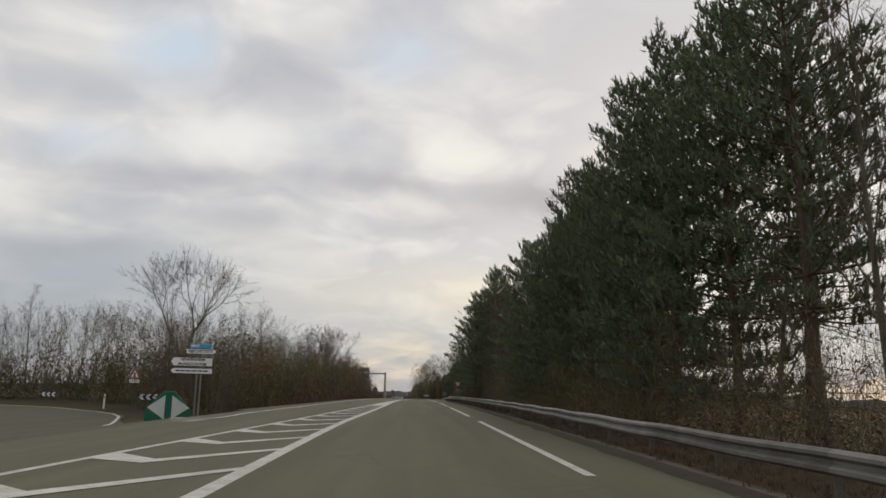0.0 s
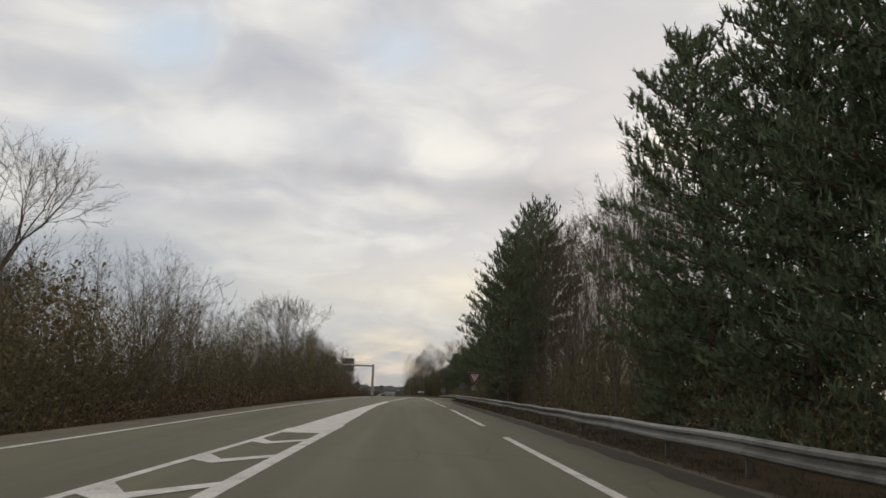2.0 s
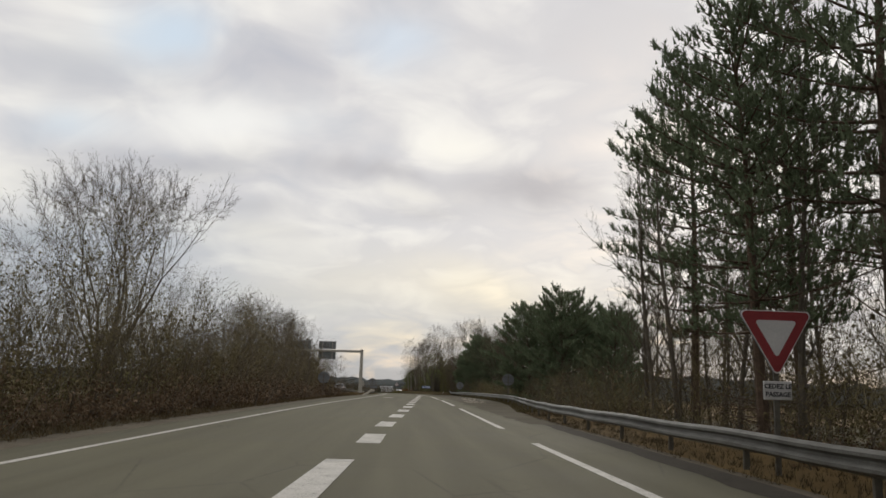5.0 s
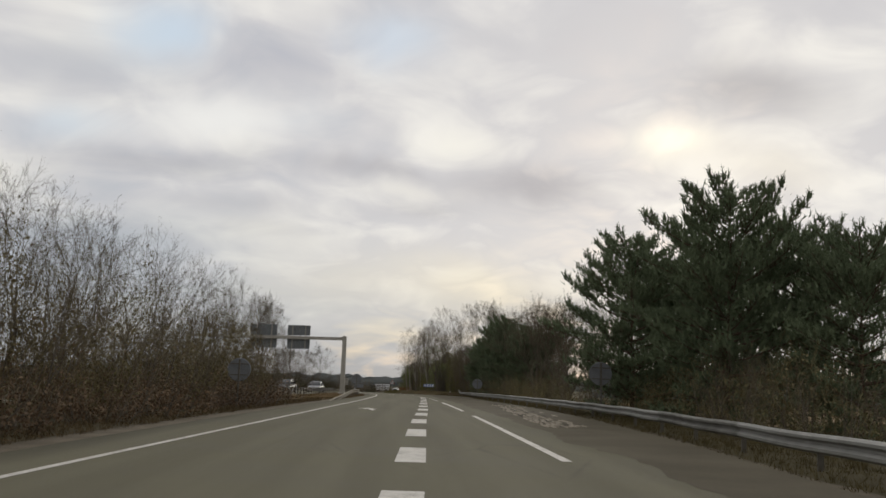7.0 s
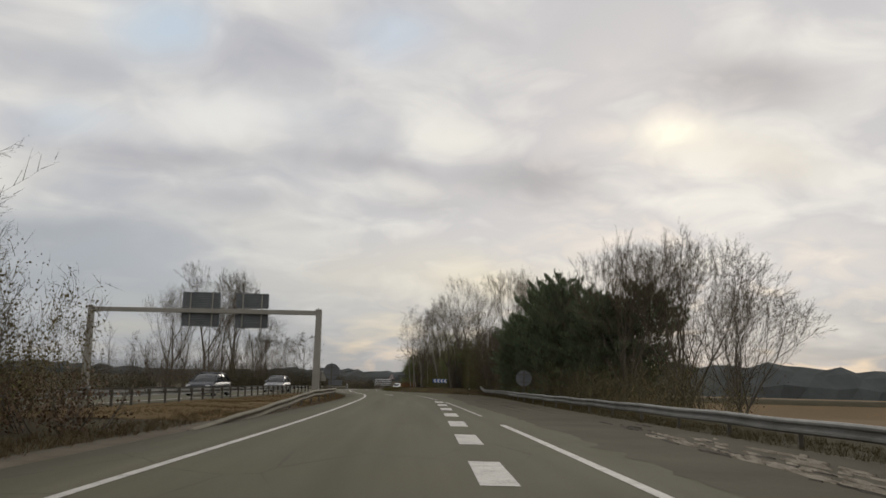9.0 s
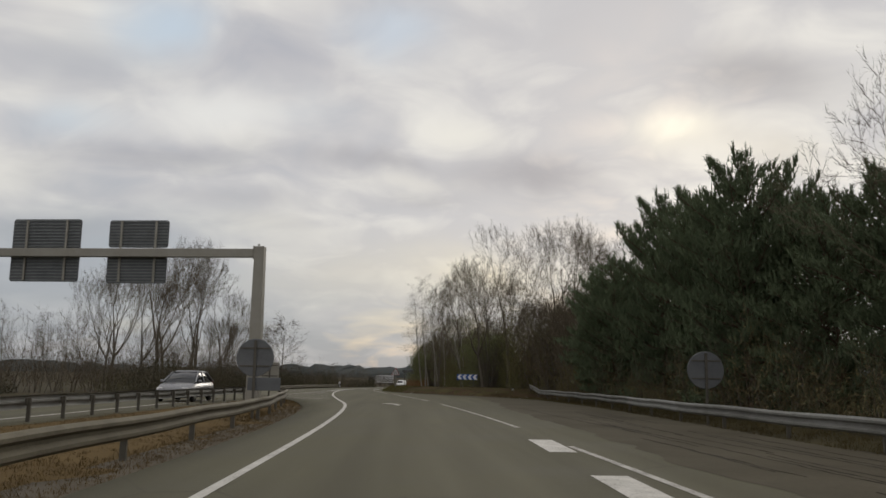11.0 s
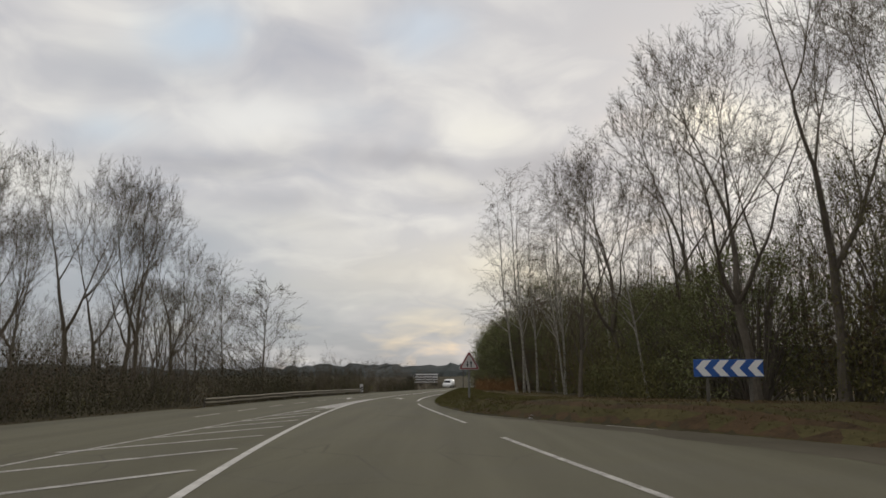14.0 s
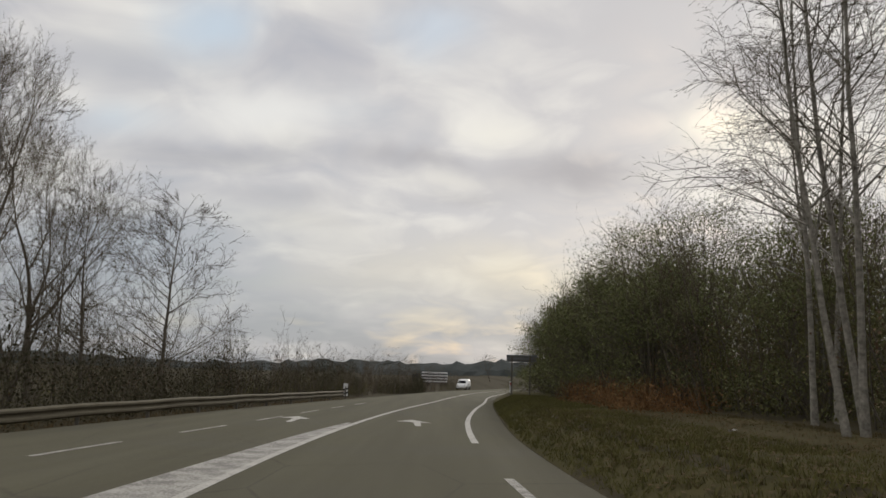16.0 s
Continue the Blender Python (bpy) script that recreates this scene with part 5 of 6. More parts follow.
def leafy_dome(seed, height, radius, clumps=72, leaves=135, leaf=0.030):
    """A shrub in dull green leaf: arching stems, and leaves gathered in clumps over a rounded, lumpy outline."""
    rng = random.Random(seed)
    stemw, twigw, leafw = Wood(), Wood(), Wood()
    for k in range(clumps):
        a = rng.uniform(0, 2 * math.pi)
        f = rng.random() ** 0.8
        out = radius * rng.uniform(0.45, 1.0) * math.sqrt(max(0.05, 1 - f ** 2.4))
        c = Vector((math.cos(a) * out, math.sin(a) * out, height * (0.06 + 0.90 * f)))
        root = Vector((math.cos(a) * 0.3, math.sin(a) * 0.3, -0.15))
        stem = [root, root.lerp(c, 0.45) + Vector((0, 0, 0.25 * c.z)), c]
        stemw.tube(stem, [0.035, 0.022, 0.006], 4)
        size = radius * rng.uniform(0.20, 0.36)
        for j in range(3):
            spray(rng, twigw, stem[1].lerp(c, rng.random()), ((c - root).normalized() + any_way(rng) * 0.5).normalized(), size * rng.uniform(1.2, 2.2), 0.013, 0.03, 5)
        for j in range(leaves):
            q = any_way(rng) * size * rng.random() ** 0.45
            q.z *= 0.75
            n = any_way(rng)
            b = n.cross(any_way(rng)).normalized()
            s = leaf * rng.uniform(0.6, 1.4)
            leafw.flake(c + q, n * s * 1.3, b * s)
    return stemw, twigw, leafw


def stand(name, label, category, group, pieces):
    """A thing at the origin with the given (part name, mesh) pieces, to copy."""
    ob = thing(name, label, category, None, group)
    for pname, me in pieces:
        bit = part(pname, me, None, ob)
        if pname != "trunk":
            tagged(bit, kind="stuff")
    return ob


def tree_kind(name, label, category, group, woods, bark, foliage, names=("trunk", "crown")):
    trunk, crown = woods
    return stand(name, label, category, group, [(names[0], trunk.mesh(names[0], bark)), (names[1], crown.mesh(names[1], foliage))])


PINES = [tree_kind("pine_tree", "tall dark green pine with upright needle brushes", "tree", "pines beside the road", pine(11 + i, h, r, c, gap, 13, 0.3, 1.15, dens), PINE_BARK, NEEDLE)
         for i, (h, r, c, gap, dens) in enumerate(((15.2, 4.0, 0.04, 0.60, 0.9), (14.6, 3.9, 0.12, 0.66, 0.8), (15.6, 4.1, 0.15, 0.66, 0.8)))]
OPEN_PINES = [tree_kind("open_pine_tree", "tall thin-crowned dark green pine above a bare trunk", "tree", "pines beside the road", pine(21 + i, h, r, 0.28, 0.80, 13, 0.35, 1.3, 0.68, 12), PINE_BARK, NEEDLE)
              for i, (h, r) in enumerate(((14.6, 3.8), (15.6, 4.0)))]
LOW_PINES = [tree_kind("broad_pine_tree", "broad dark green pine with branches sweeping up at the ends", "tree", "pines beside the road", pine(31 + i, h, r, c, 0.54, 14, 0.36, 1.8, 1.25, 30), PINE_BARK, NEEDLE)
             for i, (h, r, c) in enumerate(((9.4, 4.3, 0.08), (8.6, 4.2, 0.06)))]
SLIM = [tree_kind("bare_tree", "slim leafless tree with steep twiggy branches", "tree", "bare trees of the roadside wood", slim_tree(51 + i, h, 0.13, 0.14, 26, 34, 0.24), BARK, TWIG)
        for i, h in enumerate((14.0, 12.6, 15.2))]
BROAD = [tree_kind("broad_bare_tree", "leafless broad-crowned tree with grey-brown limbs", "tree", "bare trees of the roadside wood", forked_tree(71 + i, h, 0.15, 0.12, 5, 29, 0.82, 0.07, 0.05, 2, 2.1, 3), BARK, TWIG)
         for i, h in enumerate((12.4, 10.8))]
FAN = tree_kind("fan_bare_tree", "leafless tree with a dense fan of upright branches", "tree", "bare trees of the roadside wood", forked_tree(77, 12.6, 0.20, 0.13, 5, 27, 0.84, 0.08, 0.06, 3, 2.3, 4, 0.021), BARK, TWIG)
WIDE = tree_kind("wide_bare_tree", "wide-crowned leafless tree with fanning limbs from several stems", "tree", "bare trees of the roadside wood", forked_tree(83, 11.6, 0.20, 0.10, 5, 30, 0.85, 0.07, 0.06, 4, 2.3, 4, 0.022, splay=0.42), BARK, TWIG)
ROUND = tree_kind("round_bare_tree", "leafless tree with a round fan-shaped crown", "tree", "bare trees of the roadside wood", forked_tree(87, 13.2, 0.26, 0.30, 5, 34, 0.86, 0.05, 0.05, 1, 2.8, 4, 0.022), BARK, TWIG)
POPLAR = [tree_kind("poplar_tree", "tall leafless poplar with steep forking limbs", "tree", "tall bare poplars", forked_tree(91 + i, h, 0.24, 0.26, 6, 36, 0.80, 0.12, 0.07, 1, 2.3, 4, 0.020, lead_turn=0.35), BARK, TWIG) for i, h in enumerate((21.0, 18.0))]
BIRCH = [tree_kind("birch_tree", "leaning white-barked birch with fine hanging twigs", "tree", "birches on the bank", slim_tree(111 + i, h, 0.085, 0.26, 24, 46, 0.22, 0.02, -0.22, lean, 0.012, 5), BIRCH_BARK, TWIG)
         for i, (h, lean) in enumerate(((13.5, -0.10), (15.0, -0.16)))]
SHRUBS = []
for i, (h, r, n, leafmat) in enumerate(((5.2, 2.2, 520, SCRUB_LEAF), (6.6, 2.4, 480, RUSSET), (4.2, 2.0, 600, SCRUB_LEAF))):
    a, b, c = shrub(131 + i, h, r, 13, n, 0.04)
    SHRUBS.append(stand("shrub", "dense leafless thicket shrub with brown brambles at its foot", "shrub", "roadside thicket", [("wood", a.mesh("wood", BARK)), ("twiggy_growth", b.mesh("twiggy_growth", TWIG)), ("foliage", c.mesh("foliage", leafmat))]))
SPREADING = tree_kind("spreading_bare_tree", "leafless tree with level side branches round one stem", "tree", "bare trees of the roadside wood", slim_tree(61, 11.5, 0.13, 0.12, 38, 56, 0.36, 0.05, 0.05, 0.0, 0.026, 6), BARK, TWIG)
a, b, c = leafy_dome(145, 11.0, 5.2, 130, 170, 0.036)
WILLOW = stand("willow_tree", "broad rounded willow with dull olive-green leaves", "tree", "green shrubs on the bank", [("wood", a.mesh("wood", BARK)), ("twiggy_growth", b.mesh("twiggy_growth", TWIG)), ("foliage", c.mesh("foliage", OLIVE_LEAF))])
a, b, c = leafy_dome(141, 5.5, 2.8)
EVERGREEN = stand("evergreen_shrub", "dense shrub still in dull green leaf", "shrub", "green shrubs on the bank", [("wood", a.mesh("wood", BARK)), ("twiggy_growth", b.mesh("twiggy_growth", TWIG)), ("foliage", c.mesh("foliage", OLIVE_LEAF))])
a, b, c = shrub(151, 1.6, 1.6, 11, 700, 0.04, 1.0, 0.6)
BRAMBLE = stand("bramble_patch", "low tangle of brown brambles and dead leaves", "shrub", "brambles along the verge", [("wood", a.mesh("wood", BARK)), ("twiggy_growth", b.mesh("twiggy_growth", TWIG)), ("foliage", c.mesh("foliage", RUSSET))])

used = set()
rnd = random.Random(7)


def plant(kind, x, y, scale=1.0, tall=None, sink=0.05, turn=None):
    """Sets a tree of that kind; the first of a kind is the model itself."""
    tall = tall or scale
    m = pose(x, y, float(land(x, y)) - sink, 0, 0, rnd.uniform(0, 360) if turn is None else turn)
    if kind.name in used:
        ob = copy_thing(kind, m)
    else:
        used.add(kind.name)
        ob = kind
        ob.matrix_world = m
    ob.scale = (scale, scale, tall)
    return ob


def row(kinds, x0, x1, y0, y1, step, lo=0.85, hi=1.12, jitter=0.4, tall=1.0):
    y = y0
    while y <= y1:
        f = (y - y0) / max(y1 - y0, 1e-6)
        s = rnd.uniform(lo, hi)
        plant(rnd.choice(kinds), x0 + (x1 - x0) * f + rnd.uniform(-1, 1) * jitter, y + rnd.uniform(-0.4, 0.4) * step, s, s * tall)
        y += step


def scatter_mesh(name, at, along, across, tip, material):
    """One mesh of many small flakes: three-cornered twigs where tip is set, four-cornered leaves elsewhere."""
    n = len(at)
    corners = np.where(tip, 3, 4)
    start = np.concatenate([[0], np.cumsum(corners)[:-1]])
    verts = np.zeros((int(corners.sum()), 3))
    verts[start] = at - np.where(tip[:, None], across, along)
    verts[start + 1] = np.where(tip[:, None], at + across, at - across)
    verts[start + 2] = np.where(tip[:, None], at + along * 2, at + along)
    leaf = ~tip
    verts[start[leaf] + 3] = (at + across)[leaf]
    me = bpy.data.meshes.new(name)
    me.vertices.add(len(verts))
    me.vertices.foreach_set("co", verts.astype(np.float32).ravel())
    me.loops.add(len(verts))
    me.loops.foreach_set("vertex_index", np.arange(len(verts), dtype=np.int32))
    me.polygons.add(n)
    me.polygons.foreach_set("loop_start", start.astype(np.int32))
    me.update(calc_edges=True)
    me.materials.append(material)
    return me


def underbrush(name, label, boxes, per_m3, material, seed, twigs=0.55, power=1.0, lift=0.0, leaf=0.035, twig=0.45, front=1.0):
    """A tangle of upright twigs and dead leaves filling the wood's floor: (x0, x1, y0, y1, height) blocks.
    front: above 1 the tangle thickens towards x0."""
    rng, spots = np.random.default_rng(seed), []
    for x0, x1, y0, y1, h in boxes:
        n = int(abs(x1 - x0) * (y1 - y0) * h * per_m3)
        x, y = x0 + (x1 - x0) * rng.random(n) ** front, rng.uniform(y0, y1, n)
        lump = np.array([0.62 + 0.75 * noise.noise((a * 0.28, b * 0.28, seed * 3.1)) + 0.35 * noise.noise((a * 1.1, b * 1.1, seed * 1.7)) for a, b in zip(x, y)])
        z = lift + h * np.clip(lump, 0.15, 1.2) * rng.random(n) ** power
        spots.append(np.stack([x, y, land(x, y) + z], 1))
    at = np.concatenate(spots)
    n = len(at)
    tip = rng.random(n) < twigs

    def ways(up):
        v = rng.normal(size=(n, 3))
        v[:, 2] += up
        return v / np.linalg.norm(v, axis=1)[:, None]

    d = np.where(tip[:, None], ways(1.6), ways(0.0))
    side = np.cross(d, ways(0.0))
    side /= np.maximum(np.linalg.norm(side, axis=1), 1e-6)[:, None]
    size = rng.uniform(0.6, 1.4, n)[:, None]
    d *= np.where(tip[:, None], twig / 2, leaf * 1.3) * size
    side *= np.where(tip[:, None], 0.008, leaf * 0.8) * size
    tagged(new(name, scatter_mesh(name, at, d, side, tip, material)), label, "undergrowth", kind="stuff")


# right-hand side, along the drive
plant(OPEN_PINES[0], 10.9, 21.6, 0.98, 1.02)
plant(OPEN_PINES[1], 12.6, 25.4, 1.0, 1.0)
row(PINES[1:], 10.4, 10.3, 27.4, 37.0, 3.4, 0.95, 1.06)
plant(OPEN_PINES[1], 11.6, 38.6, 0.88, 0.92)
plant(OPEN_PINES[0], 11.2, 42.4, 0.86, 0.96)
plant(PINES[1], 10.8, 45.8, 0.92, 0.98)
plant(PINES[2], 10.3, 49.0, 0.98, 0.98)
plant(PINES[0], 10.4, 52.2, 0.95, 0.92)
plant(PINES[0], 10.1, 56.4, 0.98, 0.88)
plant(PINES[0], 9.7, 61.4, 0.95, 0.84)
plant(PINES[0], 13.4, 63.5, 0.85, 0.80)
row(PINES[1:], 15.0, 15.0, 50, 60, 5.0, 0.90, 1.0)
row(SLIM, 12.0, 11.0, 6, 24, 3.0, 0.85, 1.05)
plant(BROAD[0], 13.4, 22.0, 1.1, 1.15)
plant(LOW_PINES[1], 10.6, 66.2, 0.60, 0.60)
plant(LOW_PINES[0], 11.4, 69.8, 0.58, 0.60)
row(SHRUBS, 9.6, 9.2, 6, 40, 3.6, 0.55, 0.75)
row(SHRUBS, 9.2, 9.2, 43, 76, 7.0, 0.45, 0.62)
plant(BROAD[0], 12.6, 79.0, 0.9, 1.0)
plant(FAN, 15.2, 85.5, 1.10, 1.24)
row(SLIM, 10.2, 9.4, 69, 92, 3.4, 0.74, 0.92)
row(SLIM, 12.8, 12.0, 70, 112, 4.2, 0.88, 1.10)
row(SLIM, 16.0, 16.0, 90, 132, 4.6, 0.85, 1.05)
row(SHRUBS, 9.6, 9.6, 78, 100, 3.4, 0.5, 0.75)
for px, py, ps, pt in ((10.6, 99.0, 0.86, 0.92), (11.2, 103.5, 0.92, 1.10), (10.9, 109.5, 0.96, 1.14), (12.0, 116.0, 0.98, 1.06), (11.3, 123.0, 0.96, 0.92)):
    plant(OPEN_PINES[int(py) % 2], px, py, ps, pt)
plant(PINES[1], 7.8, 95.4, 0.90, 0.88)
plant(FAN, 13.8, 99.0, 1.1, 1.28)
plant(BROAD[0], 12.4, 93.5, 1.0, 1.18)
plant(OPEN_PINES[0], 8.8, 111.6, 0.86, 0.78)
plant(LOW_PINES[1], 8.8, 100.6, 0.62, 0.66)
row(SLIM, 9.4, 10.0, 104, 126, 3.6, 0.72, 0.95)
row(SLIM, 12.5, 13.0, 118, 134, 4.0, 0.6, 0.85)
row(SHRUBS, 9.0, 10.5, 104, 158, 4.2, 0.38, 0.52)
for px, py, kind, ps in ((12.2, 169.4, 1, 1.02), (13.6, 160.8, 0, 1.0), (14.8, 173.0, 1, 0.92), (18.2, 163.0, 1, 1.0), (17.5, 170.5, 0, 0.95), (17.0, 157.0, 1, 0.85)):
    plant(LOW_PINES[kind], px, py, ps)
row(SHRUBS, 12.5, 13.0, 136, 160, 4.0, 0.42, 0.6)
plant(WIDE, 15.2, 217.6, 0.82, 1.06)
plant(WIDE, 17.8, 213.5, 0.95, 1.05)
for px, py, ps in ((14.6, 208.0, 0.75), (16.6, 206.0, 0.85), (18.4, 209.5, 0.95), (15.2, 211.5, 0.85), (17.0, 214.0, 0.95), (13.4, 214.5, 0.70)):
    plant(SHRUBS[int(py) % 2], px, py, ps)
plant(WIDE, 19.0, 208.0, 0.72, 0.70)
for px, py, kind, ps, pt in ((15.6, 221.6, 0, 0.86, 0.80), (15.4, 226.8, 1, 0.84, 0.90), (13.6, 230.4, 0, 0.84, 1.04), (14.8, 236.0, 0, 0.86, 1.04), (13.8, 241.3, 0, 0.80, 1.12), (12.9, 247.6, 0, 0.80, 0.90), (13.6, 251.8, 1, 0.86, 0.90)):
    plant(LOW_PINES[kind], px, py, ps, pt)
row(LOW_PINES, 17.5, 17.5, 222, 250, 9.0, 0.92, 1.0)
row(SHRUBS, 12.4, 12.2, 214, 258, 4.8, 0.45, 0.62)
# the wood after the side road on the right
row(SHRUBS, 13.5, 9.5, 258, 278, 3.0, 0.9, 1.15)
row(SHRUBS[:2], 16.0, 12.5, 255, 278, 2.6, 1.15, 1.5)
row(BROAD + SLIM, 19.0, 15.0, 257, 274, 3.2, 0.55, 0.70)
row(BROAD + SLIM, 24.0, 20.0, 259, 284, 3.4, 0.62, 0.82)
for px, py, ps, pt in ((12.6, 268.4, 0.72, 0.66), (14.8, 263.6, 0.80, 0.62), (17.0, 268.0, 0.85, 0.80), (12.2, 274.2, 0.70, 0.72)):
    plant(FAN, px, py, ps, pt)
for px, py, ps in ((16.2, 266.5, 0.62), (19.5, 269.0, 0.74), (14.6, 273.5, 0.70), (23.0, 272.5, 0.80)):
    plant(WILLOW, px, py, ps)
row([SHRUBS[1], SHRUBS[0]], 20.0, 16.5, 256, 280, 3.4, 1.3, 1.6)
for px, py, kind, ps in ((9.5, 271.8, 0, 0.73), (7.3, 272.5, 1, 0.66), (15.2, 276.5, 0, 0.82), (16.8, 279.6, 0, 0.88), (6.4, 285.9, 1, 0.68), (9.5, 284.2, 1, 0.80), (24.5, 280.5, 0, 0.70), (21.8, 275.2, 1, 0.88), (12.0, 290.0, 1, 0.80)):
    plant(POPLAR[kind], px, py, ps)
row(SLIM, 13.5, 8.5, 268, 300, 4.2, 0.55, 0.74)
row(SLIM, 20, 14, 264, 318, 5.4, 0.60, 0.85)
plant(SLIM[1], 3.6, 281.5, 0.80)
row([EVERGREEN, SHRUBS[1]], 8.2, 5.0, 275, 314, 3.2, 0.75, 1.0)
row([EVERGREEN, SHRUBS[0], SHRUBS[1]], 12.0, 8.0, 274, 330, 3.6, 0.95, 1.2)
for px, py, kind, ps in ((2.3, 294.6, 1, 0.84), (2.7, 294.9, 0, 0.92), (3.1, 295.6, 1, 0.90), (5.4, 301.5, 0, 1.0), (6.8, 304.5, 1, 0.95), (4.9, 294.0, 0, 0.9), (7.2, 291.0, 1, 0.98), (4.0, 299.6, 0, 0.95)):
    plant(BIRCH[kind], px, py, ps, turn=rnd.uniform(-30, 30))
for px, py, lean in ((6.0, 280.2, -9), (8.4, 276.6, -5), (3.9, 287.5, -7)):
    plant(BIRCH[0], px, py, 0.72, 0.70, 0.05, 0.0).rotation_euler.y = radians(lean)
row([EVERGREEN], 4.0, 4.6, 312, 352, 3.4, 0.85, 1.2)
for px, py, ps in ((8.4, 335.0, 1.05), (10.2, 327.0, 1.02), (12.5, 316.0, 0.85)):
    plant(WILLOW, px, py, ps)
for px, py, ps in ((7.0, 318.0, 1.3), (9.6, 311.0, 1.4), (6.2, 327.0, 1.1), (11.5, 303.5, 1.35)):
    plant(EVERGREEN, px, py, ps)
row([EVERGREEN, SHRUBS[1]], 7.5, 10.5, 316, 362, 4.0, 1.0, 1.35)

# left-hand thicket
row(SHRUBS, -10.8, -10.2, 60, 104, 3.6, 0.70, 0.95)
row(SHRUBS, -14.0, -13.5, 58, 104, 3.8, 0.80, 1.05)
row(SHRUBS, -10.0, -8.4, 107, 186, 3.6, 0.65, 0.9)
row(SHRUBS, -13.2, -11.8, 107, 186, 3.9, 0.72, 0.98)
row(BROAD, -17.0, -17.0, 84, 120, 9.0, 0.62, 0.76)
row(SLIM, -16.5, -16.0, 64, 186, 8.0, 0.50, 0.68)
for px, py, ps in ((-11.6, 154.0, 0.66), (-15.0, 146.0, 0.80), (-12.0, 161.5, 0.62), (-14.5, 166.0, 0.80), (-12.8, 180.0, 0.74), (-15.0, 174.0, 0.82), (-13.5, 190.0, 0.62)):
    plant(BROAD[int(py) % 2], px, py, ps)
plant(FAN, -14.4, 131.0, 1.0, 0.96)
plant(BIRCH[0], -20.8, 110, 0.95)
plant(ROUND, -21.3, 78.4, 1.16, 1.20)
row(SHRUBS, -15.5, -24.5, 63, 79, 2.4, 1.1, 1.4)
for k in range(10):
    plant(rnd.choice(SHRUBS), -22 - 3.4 * k, 82 + 1.4 * k + rnd.uniform(-1.5, 1.5), rnd.uniform(1.15, 1.5))
    plant(rnd.choice(SLIM + BROAD), -23 - 3.6 * k, 88 + 1.4 * k + rnd.uniform(-3, 3), rnd.uniform(0.75, 1.0))
    plant(rnd.choice(BROAD), -20 - 4.0 * k, 98 + 1.4 * k + rnd.uniform(-3, 3), rnd.uniform(0.85, 1.1))
# beyond the oncoming lanes
for px, py, kind, ps in ((-26.0, 285.5, 1, 0.80), (-28.5, 289.0, 1, 0.76), (-31.0, 286.0, 0, 0.66), (-37.4, 325.8, 0, 1.22), (-33.4, 332.6, 0, 1.21), (-40.7, 340.0, 0, 1.14), (-43.0, 322.0, 1, 1.1), (-34.0, 330.0, 1, 1.15), (-29.0, 331.0, 1, 0.95), (-47.0, 334.0, 0, 1.0)):
    plant(POPLAR[kind], px, py, ps)
row(SLIM, -46, -40, 262, 300, 6.0, 0.55, 0.75)
row(SLIM + BROAD, -33, -28, 278, 338, 5.0, 0.55, 0.85)
row(SLIM, -24, -21, 284, 316, 6.0, 0.5, 0.7)
row(SHRUBS, -22.0, -17.0, 262, 322, 3.6, 0.50, 0.7)
row(SHRUBS, -27.0, -21.0, 256, 340, 4.4, 0.7, 0.95)
row(SHRUBS, -50.0, -32.0, 232, 262, 4.4, 0.6, 0.85)
plant(SPREADING, -18.0, 321.8, 1.12, 1.04)
plant(SPREADING, -20.7, 319.3, 0.98, 0.98)
plant(BROAD[0], -23.6, 318.0, 0.9)
plant(FAN, -25.5, 314.0, 0.85)
row(SHRUBS, -15.2, -12.6, 324, 372, 3.8, 0.62, 0.9)
row(SHRUBS, -11.5, 0.5, 376, 455, 4.6, 0.55, 0.8)
row(SHRUBS, -24.0, -12.0, 350, 440, 7.0, 0.7, 1.0)
plant(BROAD[1], -30.5, 572, 0.9)
plant(BROAD[0], 14.0, 600, 0.95)
used.add(BRAMBLE.name)
BRAMBLE.matrix_world = pose(-10.2, 62, float(land(-10.2, 62)))
row([BRAMBLE], -9.2, -8.2, 64, 128, 4.2, 0.8, 1.2)
row([BRAMBLE], -8.2, -6.6, 131, 184, 4.2, 0.8, 1.2)
row([BRAMBLE], 7.8, 8.4, 14, 132, 9.0, 0.6, 0.9)
underbrush("undergrowth", "dark tangle of brambles and dead leaves under the trees", [(-9.8, -14.5, 59, 104, 6.4), (-8.6, -13.4, 104, 190, 6.0)], 32, UNDERGROWTH, 1, 0.45, 0.95, 0.0, 0.036, 0.5, 1.7)
underbrush("undergrowth", "dense dark thicket behind the junction", [(-11, -18, 64, 72, 6.6), (-16.5, -24, 73, 81, 6.8), (-22.5, -31, 81, 88, 6.6), (-31, -60, 87, 93, 6.2)], 20, UNDERGROWTH, 8, 0.35, 0.75, 0.0, 0.085, 0.9)
underbrush("undergrowth", "russet brambles and dead leaves along the thicket's foot", [(-8.8, -10.6, 62, 104, 1.5), (-7.4, -9.6, 104, 188, 1.5)], 60, RUSSET, 7, 0.5, 1.0, 0.0, 0.034, 0.4, 1.3)
underbrush("undergrowth", "dark brush and fallen branches under the pines", [(8.2, 14, 2, 27, 3.4), (8.0, 13, 26, 64, 4.0), (8.6, 14, 64, 104, 5.2), (8.6, 14, 104, 134, 3.4), (11.0, 17, 150, 178, 3.0), (11.6, 17, 200, 262, 3.2)], 22, UNDERGROWTH, 2, 0.6, 1.2, 0.0, 0.034, 0.55, 1.4)
